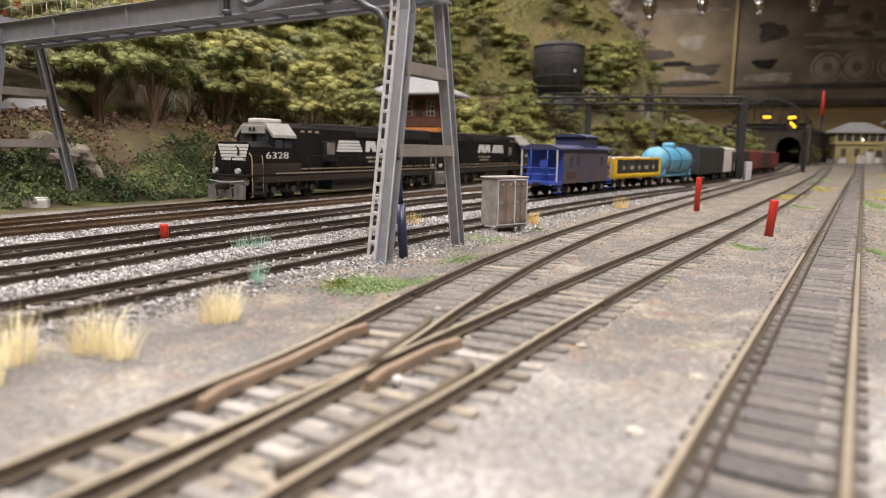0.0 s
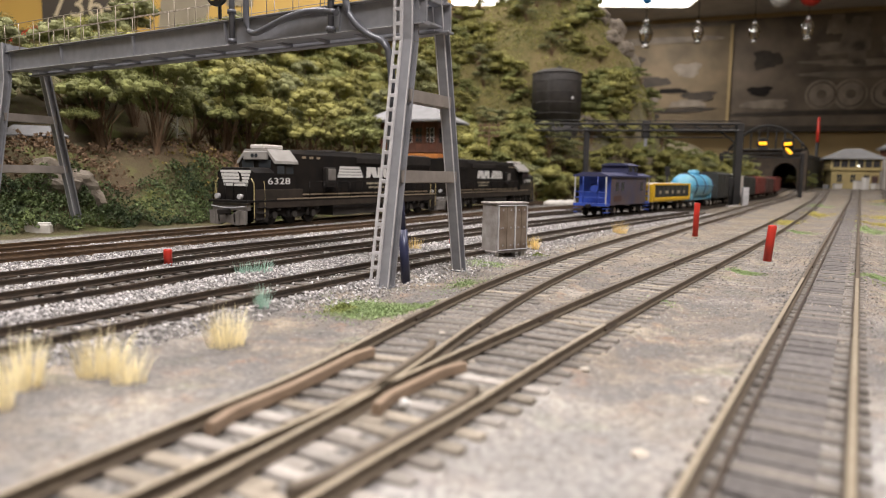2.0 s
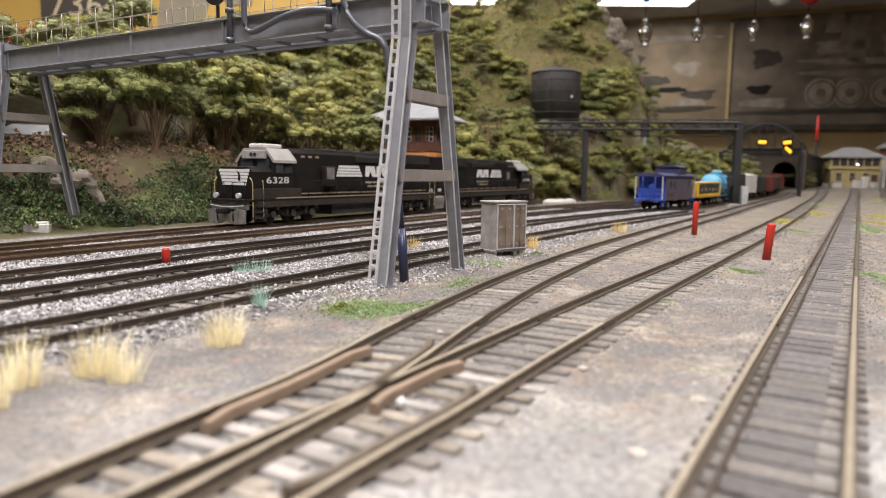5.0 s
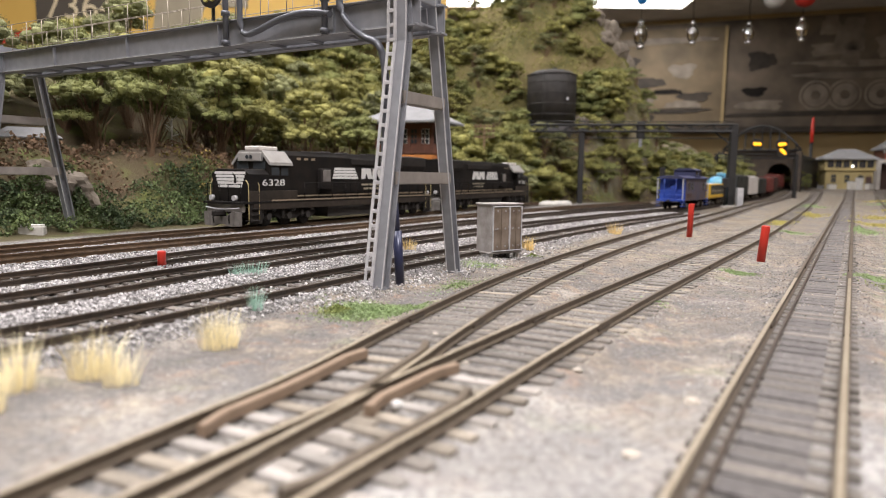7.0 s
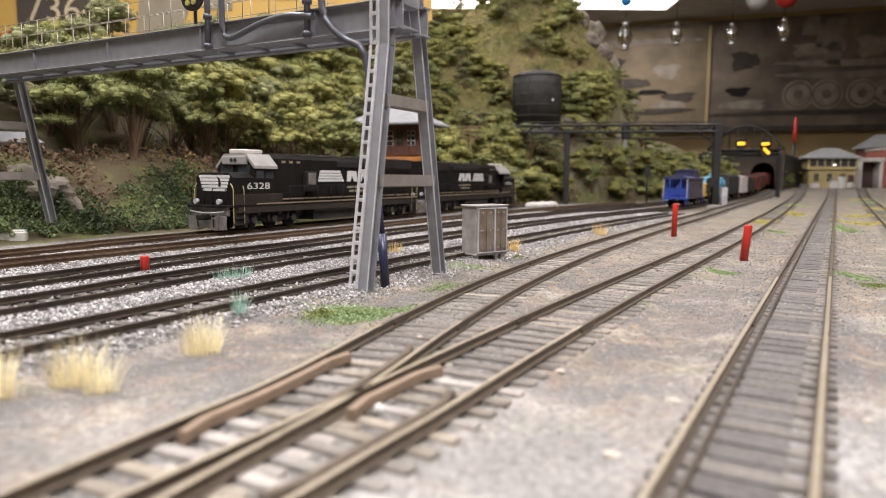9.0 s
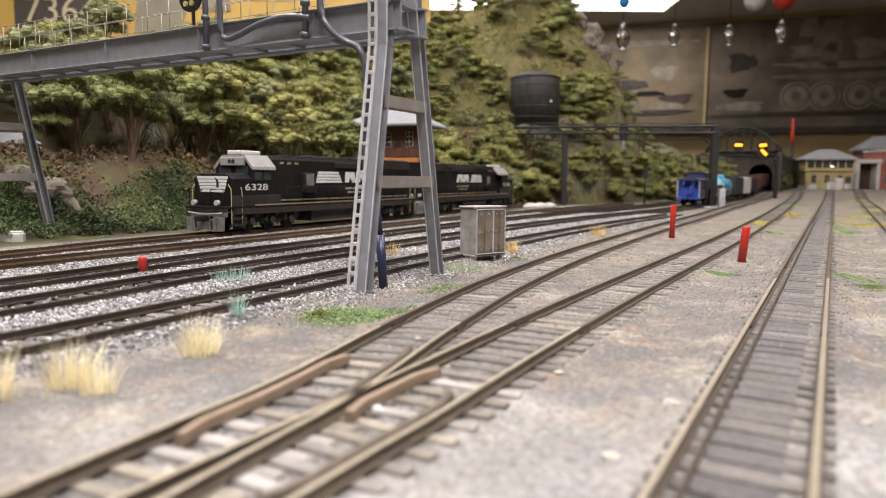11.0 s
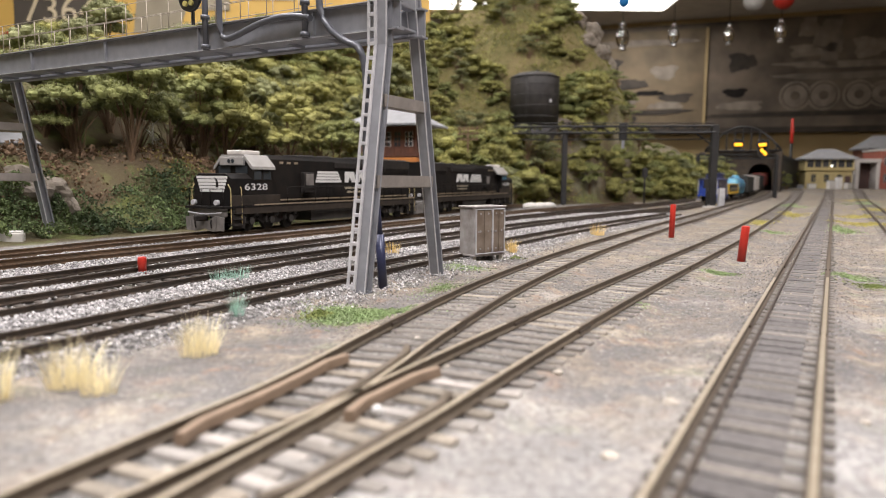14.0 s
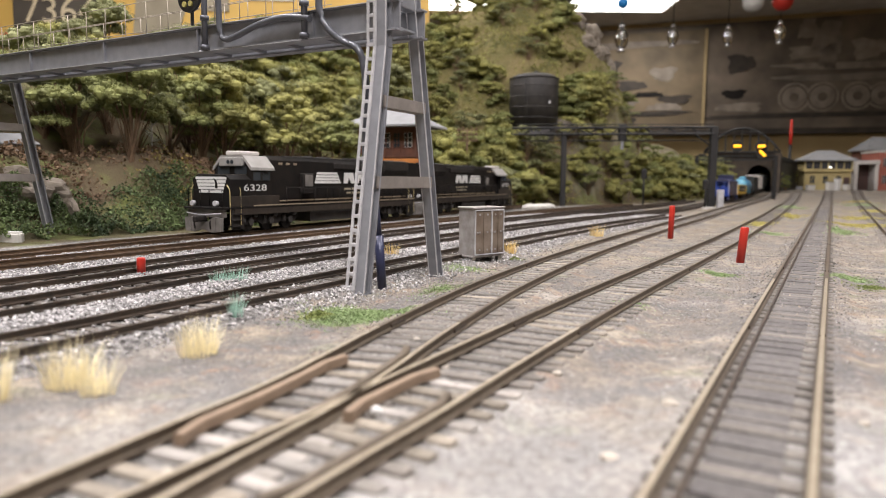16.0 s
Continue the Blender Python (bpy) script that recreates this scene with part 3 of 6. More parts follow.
def extras():
    """Guard rails, frog and the infill boards of the yard tracks."""
    flat = [(-0.8, 0), (0.8, 0), (0.8, 1.7), (0.6, 1.9), (-0.6, 1.9), (-0.8, 1.7)]

    def strip(line, off, ya, yb, prof, mtl, parent, name, label, bend=1.6):
        sa, sb = line.s_of_y(ya), line.s_of_y(yb)
        pts = []
        for s in np.linspace(sa, sb, 24 if sb - sa < 200 else 120):
            x, y, z, h = line.at(s)
            e = min(s - sa, sb - s)
            o = off + math.copysign(max(0, 1 - e / 6) * bend, -off)
            a = math.radians(h)
            pts.append((x + o * math.cos(a), y + o * math.sin(a), z + 1.9))
        return part(name, sweep(B(), pts, prof), mtl, parent, label)

    strip(LINES["A"], -6.4, 93, 139, flat, M_GUARD, t_a, "guard_rail", "rust-brown guard rail")
    strip(LINES["B"], 6.4, 78, 118, flat, M_RAIL, t_b, "guard_rail", "tan guard rail")
    strip(LINES["B"], -5.8, 103, 129, flat, M_GUARD, t_b, "wing_rail", "rust-brown wing rail")
    strip(LINES["A"], 6.3, 98, 150, flat, M_RAIL, t_a, "wing_rail", "tan wing rail")
    wide = [(-4.9, 0), (4.9, 0), (4.9, 0.25), (-4.9, 0.25)]
    line = LINES["R"]
    y = 40.0
    rng = random.Random(5)
    while y < 980:
        ln = rng.choice((5.4, 5.6, 5.9))
        sa, sb = line.s_of_y(y), line.s_of_y(y + ln) - 0.9
        dz = rng.uniform(-0.12, 0.15)
        pts = [(line.at(s)[0], line.at(s)[1], line.at(s)[2] + 1.5 + dz) for s in np.linspace(sa, sb, 3)]
        part("infill_board", sweep(B(), pts, wide), M_FILL, t_r)
        y += ln
    thin = [(-0.35, 0), (0.35, 0), (0.35, 0.7), (-0.35, 0.7)]
    strip(line, -5.7, 50, 900, thin, M_RAIL_DARK, t_r, "inner_guard_strip", "dark strip beside the infill", bend=0.0)
    # rail joiners and spikes along the nearest rails
    for key, top in (("A", t_a), ("B", t_b), ("R", t_r)):
        for y in (175, 300, 430):
            x, yy, z, h = LINES[key].at(LINES[key].s_of_y(y))
            for off in (-8.7, 8.7):
                bm = B()
                box(bm, (0, 0, 0), (1.5, 9, 1.0), 0.15)
                ob = part("rail_joiner", bm, M_RAIL_DARK, top)
                a = math.radians(h)
                ob.matrix_basis = pose((x + off * math.cos(a)) * K, (yy + off * math.sin(a)) * K, (z + 2.7) * K, 0, 0, h)


extras()


# ---- loose stones ----
def stones(name, label, mtl, pts, sizes, seed, parent=None):
    rng = np.random.RandomState(seed)
    n = len(pts)
    base = np.array([(1, 0, 0), (-1, 0, 0), (0, 1, 0), (0, -1, 0), (0, 0, 1), (0, 0, -1), (0.6, 0.6, 0.5), (-0.6, -0.5, 0.6)], float)[:6]
    tri = np.array([(0, 2, 4), (2, 1, 4), (1, 3, 4), (3, 0, 4), (2, 0, 5), (1, 2, 5), (3, 1, 5), (0, 3, 5)])
    v = base[None] * rng.uniform(0.6, 1.25, (n, 6, 1)) + rng.uniform(-0.25, 0.25, (n, 6, 3))
    q = rng.normal(size=(n, 3, 3))
    q, _ = np.linalg.qr(q)
    v = np.einsum("nij,nkj->nki", q, v) * sizes[:, None, None] * np.array([1, 1, 0.8])
    v = v + pts[:, None]
    f = (tri[None] + 6 * np.arange(n)[:, None, None]).reshape(-1, 3)
    ob = raw(name, v.reshape(-1, 3), f.tolist(), mtl, parent)
    return tagged(ob, label, "gravel", kind="stuff")


def spread_ballast():
    rng = np.random.RandomState(3)
    l1 = LINES["L1"]

    def sample(n, ya, yb, oa, ob_):
        y = ya * (yb / ya) ** rng.uniform(0, 1, n)
        off = rng.uniform(oa, ob_, n)
        x = l1.x_of_y(np.minimum(y, 740)) + np.maximum(0, y - 740) * 0.6 + off
        return x, y - off * 0.45

    def clear(x, y):
        ok = np.ones(len(x), bool)
        for k in ("L1", "L2", "L3", "L4", "L5", "A"):
            dx = (x - LINES[k].x_of_y(y)) * 0.88
            ok &= np.abs(np.abs(dx) - 8.7) > 1.8
            if k == "A":
                ok &= dx < -15
        return ok & (bank_distance(x, y) < 2)

    def between(x, y):
        """1 in the beds between the tracks, 0 on the ties."""
        w = np.ones(len(x))
        for k in ("L1", "L2", "L3", "L4", "L5"):
            dx = np.abs((x - LINES[k].x_of_y(y)) * 0.88)
            w = np.minimum(w, np.clip((dx - 9.4) / 1.6, 0.09, 1))
        return w

    for name, mtl, n, lo, hi, label in (
        ("white_ballast", M_STONE_W, 95000, 0.32, 0.68, "white and pale grey ballast stones between the main tracks"),
        ("grey_ballast", M_STONE_G, 30000, 0.3, 0.6, "grey ballast stones between the main tracks")):
        x, y = sample(n, 130, 1050, -150, 40)
        keep = clear(x, y) & (rng.uniform(0, 1, n) < between(x, y))
        edge = (x - l1.x_of_y(np.minimum(y, 740))) * 0.88
        keep &= (edge < 9 + np.where((y > 195) & (y < 400), 25, 14) * rng.uniform(0, 1, n))
        x, y = x[keep], y[keep]
        w = between(x, y)
        stones(name, label, mtl, np.stack([x, y, ground_z(x, y) + 0.15 + 0.7 * rng.uniform(0, 1, len(x)) * w + np.where(w < 0.2, 0.6, 0)], 1), rng.uniform(lo, hi, len(x)), 7)
    # grit in the yard
    for name, mtl, n, lo, hi, label, oa, obb in (
        ("yard_grit", M_STONE_B, 36000, 0.16, 0.44, "fine brown grit strewn over the yard", 20, 330),
        ("cinder_grit", M_STONE_D, 52000, 0.16, 0.46, "fine grey cinders strewn over the yard", 8, 330),
        ("pale_grit", M_STONE_W, 12000, 0.12, 0.34, "scattered pale chips on the yard ground", 6, 330)):
        x, y = sample(n, 70, 620, oa, obb)
        keep = np.ones(len(x), bool)
        for k in ("A", "B", "R"):
            dx = (x - LINES[k].x_of_y(y)) * 0.88
            keep &= np.abs(np.abs(dx) - 8.7) > 1.6
        x, y = x[keep], y[keep]
        z = ground_z(x, y)
        for k in ("A", "B", "R"):
            z = np.where(np.abs((x - LINES[k].x_of_y(y)) * 0.88) < 14, np.maximum(z, 1.0 + rng.uniform(-0.6, 1.0, len(x))), z)
        stones(name, label, mtl, np.stack([x, y, z], 1), rng.uniform(lo, hi, len(x)) * np.clip(y / 260, 0.4, 1.15), 9)


spread_ballast()


# ---- grass, turf and foliage ----
def tuft(x, y, w, h, mtl, label, seed, n=170):
    rng = np.random.RandomState(seed)
    a, r = rng.uniform(0, 2 * np.pi, n), np.sqrt(rng.uniform(0, 1, n)) * w * 0.38
    bx, by = r * np.cos(a), r * np.sin(a) * 0.8
    lean = rng.uniform(0.1, 0.75, n) * (r / (w * 0.32) + 0.25)
    la = a + rng.normal(0, 0.5, n)
    hh = h * rng.uniform(0.35, 1.12, n)
    v, f = [], []
    for i in range(n):
        dx, dy = math.cos(la[i]) * lean[i], math.sin(la[i]) * lean[i]
        px_, py_ = -math.sin(la[i] + 0.6) * 0.06, math.cos(la[i] + 0.6) * 0.06
        k = len(v)
        for t, ww in ((0, 1.2), (0.55, 0.9), (1, 0.15)):
            cx, cy, cz = bx[i] + dx * hh[i] * t ** 1.6 * 0.6, by[i] + dy * hh[i] * t ** 1.6 * 0.6, hh[i] * t - 0.2
            v += [(cx - px_ * ww, cy - py_ * ww, cz), (cx + px_ * ww, cy + py_ * ww, cz)]
        f += [[k, k + 1, k + 3, k + 2], [k + 2, k + 3, k + 5, k + 4]]
    ob = raw("grass_tuft", v, f, mtl)
    ob.matrix_basis = pose(x * K, y * K, float(ground_z(x, y)) * K)
    return tagged(ob, label, "grass", "grass tufts in the yard")


STRAWL = "pale straw-coloured dry grass tuft on grey ground"
tuft(-72, 128, 11, 9.6, M_STRAW, STRAWL, 1, 260)
tuft(-64, 123, 8, 7, M_STRAW, STRAWL, 2, 140)
tuft(-82, 119, 10, 10, M_STRAW, STRAWL, 3, 240)
tuft(-80, 108, 10, 9, M_STRAW, STRAWL, 4, 200)
tuft(-55.6, 152, 11, 8.8, M_STRAW, STRAWL, 5, 260)
tuft(-77, 250, 12, 5.6, M_TEAL, "pale teal grass tuft in white ballast", 6, 150)
tuft(-82, 246, 7, 5.0, M_TEAL, "pale teal grass tuft in white ballast", 16, 80)
tuft(-58.4, 190, 5, 6.8, M_TEAL, "pale teal grass tuft beside the main track", 7, 90)
tuft(-26, 340, 10, 7, M_STRAW_O, "golden grass tuft between main tracks", 8, 150)
tuft(37.5, 368, 8, 7.6, M_STRAW_O, "golden grass tuft beside the control cabinet", 9, 190)
tuft(113, 495, 13, 9, M_STRAW_O, "golden grass tuft beside the yard track", 10, 220)
tuft(419, 1062, 26, 7, M_STRAW_O, "golden grass clump at the signal bridge foot", 11, 240)


def leaf_cloud(pts, size, seed, normal=None):
    """Little leaf quads at the points; returns vertices and faces."""
    rng = np.random.RandomState(seed)
    n = len(pts)
    a = rng.normal(size=(n, 3))
    if normal is not None:
        a = a * 0.6 + normal
    a /= np.linalg.norm(a, axis=1, keepdims=True)
    b = np.cross(a, rng.normal(size=(n, 3)))
    b /= np.linalg.norm(b, axis=1, keepdims=True)
    c = np.cross(a, b)
    s = (size * rng.uniform(0.6, 1.4, n))[:, None]
    q = np.stack([pts + b * s, pts + c * s * 0.7, pts - b * s, pts - c * s * 0.7], 1).reshape(-1, 3)
    return q, np.arange(4 * n).reshape(-1, 4)


def turf(x, y, rx, ry, n, mtl, label, seed, h=1.3, size=0.5, rot=0.0):
    n, size = int(n * 2.2), size * 0.6
    rng = np.random.RandomState(seed)
    r, a = np.abs(rng.normal(0, 0.5, n)), rng.uniform(0, 2 * np.pi, n)
    lob = 1 + 0.25 * np.sin(3 * a + seed)
    u, w = r * np.cos(a) * rx * lob, r * np.sin(a) * ry * lob
    px_, py_ = x + u * math.cos(rot) - w * math.sin(rot), y + u * math.sin(rot) + w * math.cos(rot)
    z = ground_z(px_, py_) + rng.uniform(0, h, n) * np.exp(-r * 1.2)
    q, f = leaf_cloud(np.stack([px_, py_, z], 1), size, seed)
    return tagged(raw("turf_patch", q, f.tolist(), mtl), label, "turf", kind="stuff")


turf(-27, 199, 16, 13, 7000, M_MOSS, "bright green ground turf beside the gantry", 1)
turf(-36, 196, 6, 6, 900, M_MOSS_D, "dark green moss clump beside bright turf", 2, h=2.2)
turf(10, 306, 12, 10, 900, M_MOSS, "thin green turf under the control cabinet", 3, h=0.9)
turf(0, 250, 9, 20, 500, M_MOSS, "thin green turf along the yard track", 13, h=0.6, rot=-0.4)
turf(121, 295, 9, 7, 700, M_MOSS, "small green turf patch in the yard", 4, h=0.8)
turf(258, 531, 16, 16, 700, M_MOSS, "thin green turf between yard tracks", 5, h=0.9, size=0.6)
turf(172, 283, 12, 12, 900, M_MOSS, "green turf beside the yard track", 6, h=0.9)
turf(168, 262, 10, 8, 400, M_MOSS_D, "dark green turf beside the yard track", 7, h=0.9)
turf(400, 640, 26, 60, 1800, M_MOSS_Y, "yellow turf between yard sidings", 8, h=1.2, size=0.8)
for i, (x, y, rx, ry) in enumerate(((330, 560, 12, 50), (480, 780, 30, 70), (610, 960, 30, 90), (760, 1230, 40, 120), (300, 640, 14, 60), (420, 820, 20, 80), (560, 1090, 26, 100), (880, 1440, 40, 120))):
    turf(x, y, rx, ry, 900, M_MOSS_Y if i % 3 else M_MOSS, "thin yellow-green turf between yard tracks", 40 + i, h=0.9, size=1.0, rot=-0.5)
turf(37, 345, 4, 4, 300, M_MOSS_D, "green moss at the cabinet foot", 9, h=1.8)
turf(62, 215, 6, 9, 120, M_MOSS, "thin green turf in the switch", 12, h=0.4)


# ---- the signal gantry over the main tracks ----
def beam_between(bm, a, b, w, d, t=0.8):
    """An H beam from a to b: flanges w wide, d apart."""
    a, b = Vector(a), Vector(b)
    v = b - a
    x = Vector((1, 0, 0))
    q = Matrix((x, v.normalized().cross(x).normalized() * -1, v.normalized())).transposed().to_4x4()
    k = B()
    h, e = d / 2, t / 2
    prism(k, [(-w / 2, -h), (w / 2, -h), (w / 2, -h + t), (e, -h + t), (e, h - t), (w / 2, h - t), (w / 2, h), (-w / 2, h), (-w / 2, h - t), (-e, h - t), (-e, -h + t), (-w / 2, -h + t)], -v.length / 2, v.length / 2, "z")
    bmesh.ops.transform(k, matrix=Matrix.Translation((a + b) / 2) @ q, verts=k.verts)
    tmp = bpy.data.meshes.new("tmp")
    k.to_mesh(tmp)
    k.free()
    bm.from_mesh(tmp)
    bpy.data.meshes.remove(tmp)
    return bm


def gantry():
    g = thing("signal_gantry", -16, 260, 0, -29.0, "grey steel signal gantry with ladder and conduits over main tracks", "gantry")
    TOP, SPAN = 109.0, 272.0
    for x0 in (0.0, -SPAN):
        # the legs lean in; the one on the ladder side stands upright over its top fifth
        for line in (((-25.0, 0), (-11.3, 88), (-11.3, TOP)), ((28.0, 0), (8.0, TOP))):
            for (ya, za), (yb, zb) in zip(line, line[1:]):
                part("leg", beam_between(B(), (x0, ya, za), (x0, yb, zb), 4.2, 4.5), M_STEEL, g)
                # thin pale grey tubes along the front edges of each leg
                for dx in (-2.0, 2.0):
                    part("worn_edge", tube(B(), (x0 + dx, ya - 2.25, za + 0.2), (x0 + dx, yb - 2.25, zb), 0.3, n=5), M_STEEL_L, g, "pale grey edge line")
            bm = B()
            box(bm, (x0, line[0][0], 0.1), (6, 6, 0.7), 0.1)
            part("base_plate", bm, M_PIPE, g)
        for z, y0, y1 in ((39.4, -18.5, 20.5), (68.4, -14.0, 15.0), (106, -11, 8)):
            bm = B()
            box(bm, (x0 + 1.6, (y0 + y1) / 2, z), (0.8, y1 - y0, 4.0))
            box(bm, (x0, (y0 + y1) / 2, z + 2.0), (3.6, y1 - y0, 0.6))
            box(bm, (x0, (y0 + y1) / 2, z - 2.0), (3.6, y1 - y0, 0.6))
            # the lower bars carry the painted brown reflection, the top one plain steel
            part("cross_bar", bm, M_CROSSBAR if z < 90 else M_STEEL, g, "grey cross bar with its brown reflection painted in" if z < 90 else "")
    # two plate girders with flanges, deck between
    for sgn in (-1, 1):
        bm = B()
        box(bm, (-SPAN / 2 - 2, 8.6 * sgn, 99.2), (SPAN + 14, 0.9, 10))
        box(bm, (-SPAN / 2 - 2, 8.6 * sgn, 104.3), (SPAN + 14, 4.2, 0.8), 0.1)
        box(bm, (-SPAN / 2 - 2, 8.6 * sgn, 94.1), (SPAN + 14, 4.6, 0.8), 0.1)
        part("girder", bm, M_STEEL, g)
        for x in (-34, -97, -160, -220):
            bm = B()
            box(bm, (x, 8.6 * sgn - 1.0, 99.2), (0.7, 1.6, 9.3))
            part("stiffener", bm, M_STEEL, g)
    # the same pale lines along the near girder's flanges
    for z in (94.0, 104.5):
        part("worn_edge", tube(B(), (-SPAN - 8, -10.75, z), (4, -10.75, z), 0.2, n=5), M_STEEL_L, g, "pale grey edge line")
    bm = B()
    box(bm, (-SPAN / 2 - 2, 0, 96.0), (SPAN + 8, 14, 0.8))
    part("deck", bm, M_STEEL, g)
    for i in range(13):
        bm = B()
        box(bm, (-12 - i * 21.0, 0, 95.1), (1.6, 15.6, 1.2))
        part("floor_beam", bm, M_STEEL, g)
    # handrails along both girders
    for sgn in (-1, 1):
        for i in range(17):
            x = -SPAN - 2 + i * 14.4
            part("handrail_post", tube(B(), (x, 9.6 * sgn, 105), (x, 9.6 * sgn, 119), 0.19, n=6), M_HANDRAIL, g)
        for z in (112, 119):
            part("handrail", tube(B(), (-SPAN - 4, 9.6 * sgn, z), (-40, 9.6 * sgn, z), 0.17, n=6), M_HANDRAIL, g)
    # ladder on the near leg
    lad = part("ladder", B(), M_STEEL_L, g)

    for dx in (-5.3, -2.45):
        for (ya, za), (yb, zb) in (((-25.0, 0.0), (-11.3, 88.0)), ((-11.3, 88.0), (-11.3, 116.0))):
            bm = B()
            p0, p1 = Vector((dx, ya - 2.5, za)), Vector((dx, yb - 2.5, zb))
            m = (p1 - p0).to_track_quat("Z", "Y").to_matrix().to_4x4()
            box(bm, (p0 + p1) / 2, (1.15, 0.6, (p1 - p0).length), 0.12, m)
            part("stile", bm, M_STEEL_L, lad)
    for i in range(22):
        z = 2.0 + i * 5.1
        bm = B()
        box(bm, (-3.9, -2.5 - 25.0 + 13.7 * min(z / 88.0, 1.0), z), (2.6, 0.6, 1.3), 0.12)
        part("rung", bm, M_STEEL_L, lad)
    # conduits
    def conduit(pts, r, mtl, label=""):
        return part("conduit", pipe(B(), smooth_line(pts, 2.0), r, 10), mtl, g, label)

    conduit([(-81.5, -12.4, 135), (-81.5, -12.4, 112), (-81, -12.4, 101), (-78, -12.4, 97.3), (-72, -12.4, 98), (-60, -12.4, 101.3), (-48, -12.4, 102.8), (-38, -12.4, 102), (-32, -14, 100.5)], 1.25, M_PIPE, "curved slate-grey conduit along the girder")
    conduit([(-29, -12.4, 135), (-29, -12.4, 110), (-28, -12.4, 102), (-24, -12.4, 96), (-17, -12.4, 91), (-10.2, -13.8, 88), (-7.6, -13.4, 82), (-6.6, -13.4, 70), (-6.0, -15, 36)], 1.35, M_PIPE, "bent slate-grey conduit running down the leg")
    for x in (-89.8, -36):
        part("riser", tube(B(), (x, -12.4, 93.5), (x, -12.4, 132), 1.25, n=10), M_PIPE, g)
        for z in (95, 107):
            part("clamp", tube(B(), (x, -12.4, z - 0.9), (x, -12.4, z + 0.9), 1.9, n=10), M_PIPE, g)
    part("riser", tube(B(), (-3.4, -13, 40), (-1.0, -13, 17), 1.25, n=10), M_BLUEPIPE, g, "dark blue pipe")
    part("sleeve", tube(B(), (-1.3, -13, 20), (0.3, -13, 0), 1.75, 1.75, n=10), M_BLUEPIPE, g, "dark blue pipe sleeve")
    # round signal head above the girder
    head = part("signal_head", tube(B(), (-98, -13.5, 116.5), (-98, -12, 116.5), 6.4, n=24), M_DARKSTEEL, g, "black round signal target")
    for a in range(7):
        r = 0 if a == 6 else 3.6
        part("lens", tube(B(), (-98 + r * math.cos(a * 1.047), -14.4, 116.5 + r * math.sin(a * 1.047)), (-98 + r * math.cos(a * 1.047), -13.4, 116.5 + r * math.sin(a * 1.047)), 1.15, n=12), M_MOSS_Y, head, "yellow-green lens")
    bm = B()
    box(bm, (-98, -11.4, 112), (0.9, 0.9, 14))
    part("signal_mast", bm, M_DARKSTEEL, g)
    return g


gantry()


def cabinet():
    c = thing("control_cabinet", 19.5, 337.5, 0, 40, "tarnished grey-brown metal relay cabinet on white ballast", "cabinet")
    W, D, Z0, Z1 = 21.0, 10.5, 3.2, 27.0
    bm = B()
    box(bm, (0, 0, (Z0 + Z1) / 2), (W, D, Z1 - Z0), 0.35)
    part("body", bm, M_CABINET, c)
    bm = B()
    box(bm, (0, 0, Z1 + 0.1), (W + 1.2, D + 1.2, 1.0), 0.3)
    part("lid", bm, M_CABINET, c)
    bm = B()
    box(bm, (0, 0, Z0 + 0.2), (W + 0.8, D + 0.8, 1.0), 0.2)
    part("plinth", bm, M_CABINET, c)
    for i, (x0, x1) in enumerate(((-9.2, 1.2), (2.0, 9.6))):
        bm = B()
        box(bm, ((x0 + x1) / 2, -D / 2 - 0.25, 15.1), (x1 - x0, 0.6, 21), 0.2)
        d = part("door", bm, M_CABDOOR, c, "brown-grey door panel")
        for z in (6.5, 15.5, 24.5):
            part("hinge", tube(B(), (x1 - 0.4, -D / 2 - 0.7, z - 0.9), (x1 - 0.4, -D / 2 - 0.7, z + 0.9), 0.3, n=6), M_CABINET, d)
        bm = B()
        box(bm, ((x0 + x1) / 2, -D / 2 - 0.75, 15.2), (0.35, 0.4, 20.5), 0.1)
        part("seam_rib", bm, M_CABDOOR, d)
        # raised worn rim round the door, and its bolts
        bm = B()
        for xx in (x0 - 0.2, x1 + 0.2):
            box(bm, (xx, -D / 2 - 0.45, 15.1), (0.5, 0.9, 22.0), 0.1)
        for zz in (4.3, 25.9):
            box(bm, ((x0 + x1) / 2, -D / 2 - 0.45, zz), (x1 - x0, 0.9, 0.5), 0.1)
        part("door_rim", bm, M_STEEL_L, d, "worn pale door rim")
        for u in (0.25, 0.75):
            for zz in (6.6, 15.2, 23.8):
                xx = x0 + (x1 - x0) * u
                part("bolt", tube(B(), (xx, -D / 2 - 0.5, zz), (xx, -D / 2 - 0.85, zz), 0.5, n=8), M_CABINET, d)
        part("latch", tube(B(), (x0 + 1.2, -D / 2 - 1.0, 15), (x0 + 1.2, -D / 2 - 0.5, 15), 0.45, n=8), M_CABINET, d)
    for x in (-8.8, 8.8):
        for y in (-3.2, 3.2):
            bm = B()
            box(bm, (x, y, 1.6), (2.4, 2.4, 3.4), 0.2)
            part("foot", bm, M_CONC, c, "pale concrete foot")


cabinet()


def red_post(x, y, r, h, label, tilt=0.0):
    p = thing("red_post", x, y, float(ground_z(x, y)), 0, label, "post", "red marker posts")
    p.matrix_basis = p.matrix_basis @ pose(0, 0, 0, 0, tilt, 0)
    part("shaft", lathe(B(), [(r, -0.4), (r, h - 0.5), (r * 0.9, h)], 18), M_RED, p)
    part("cap", lathe(B(), [(r * 0.75, h - 0.02), (r * 0.7, h + 0.12), (0.1, h + 0.15)], 18), M_RED, p, "worn top rim")


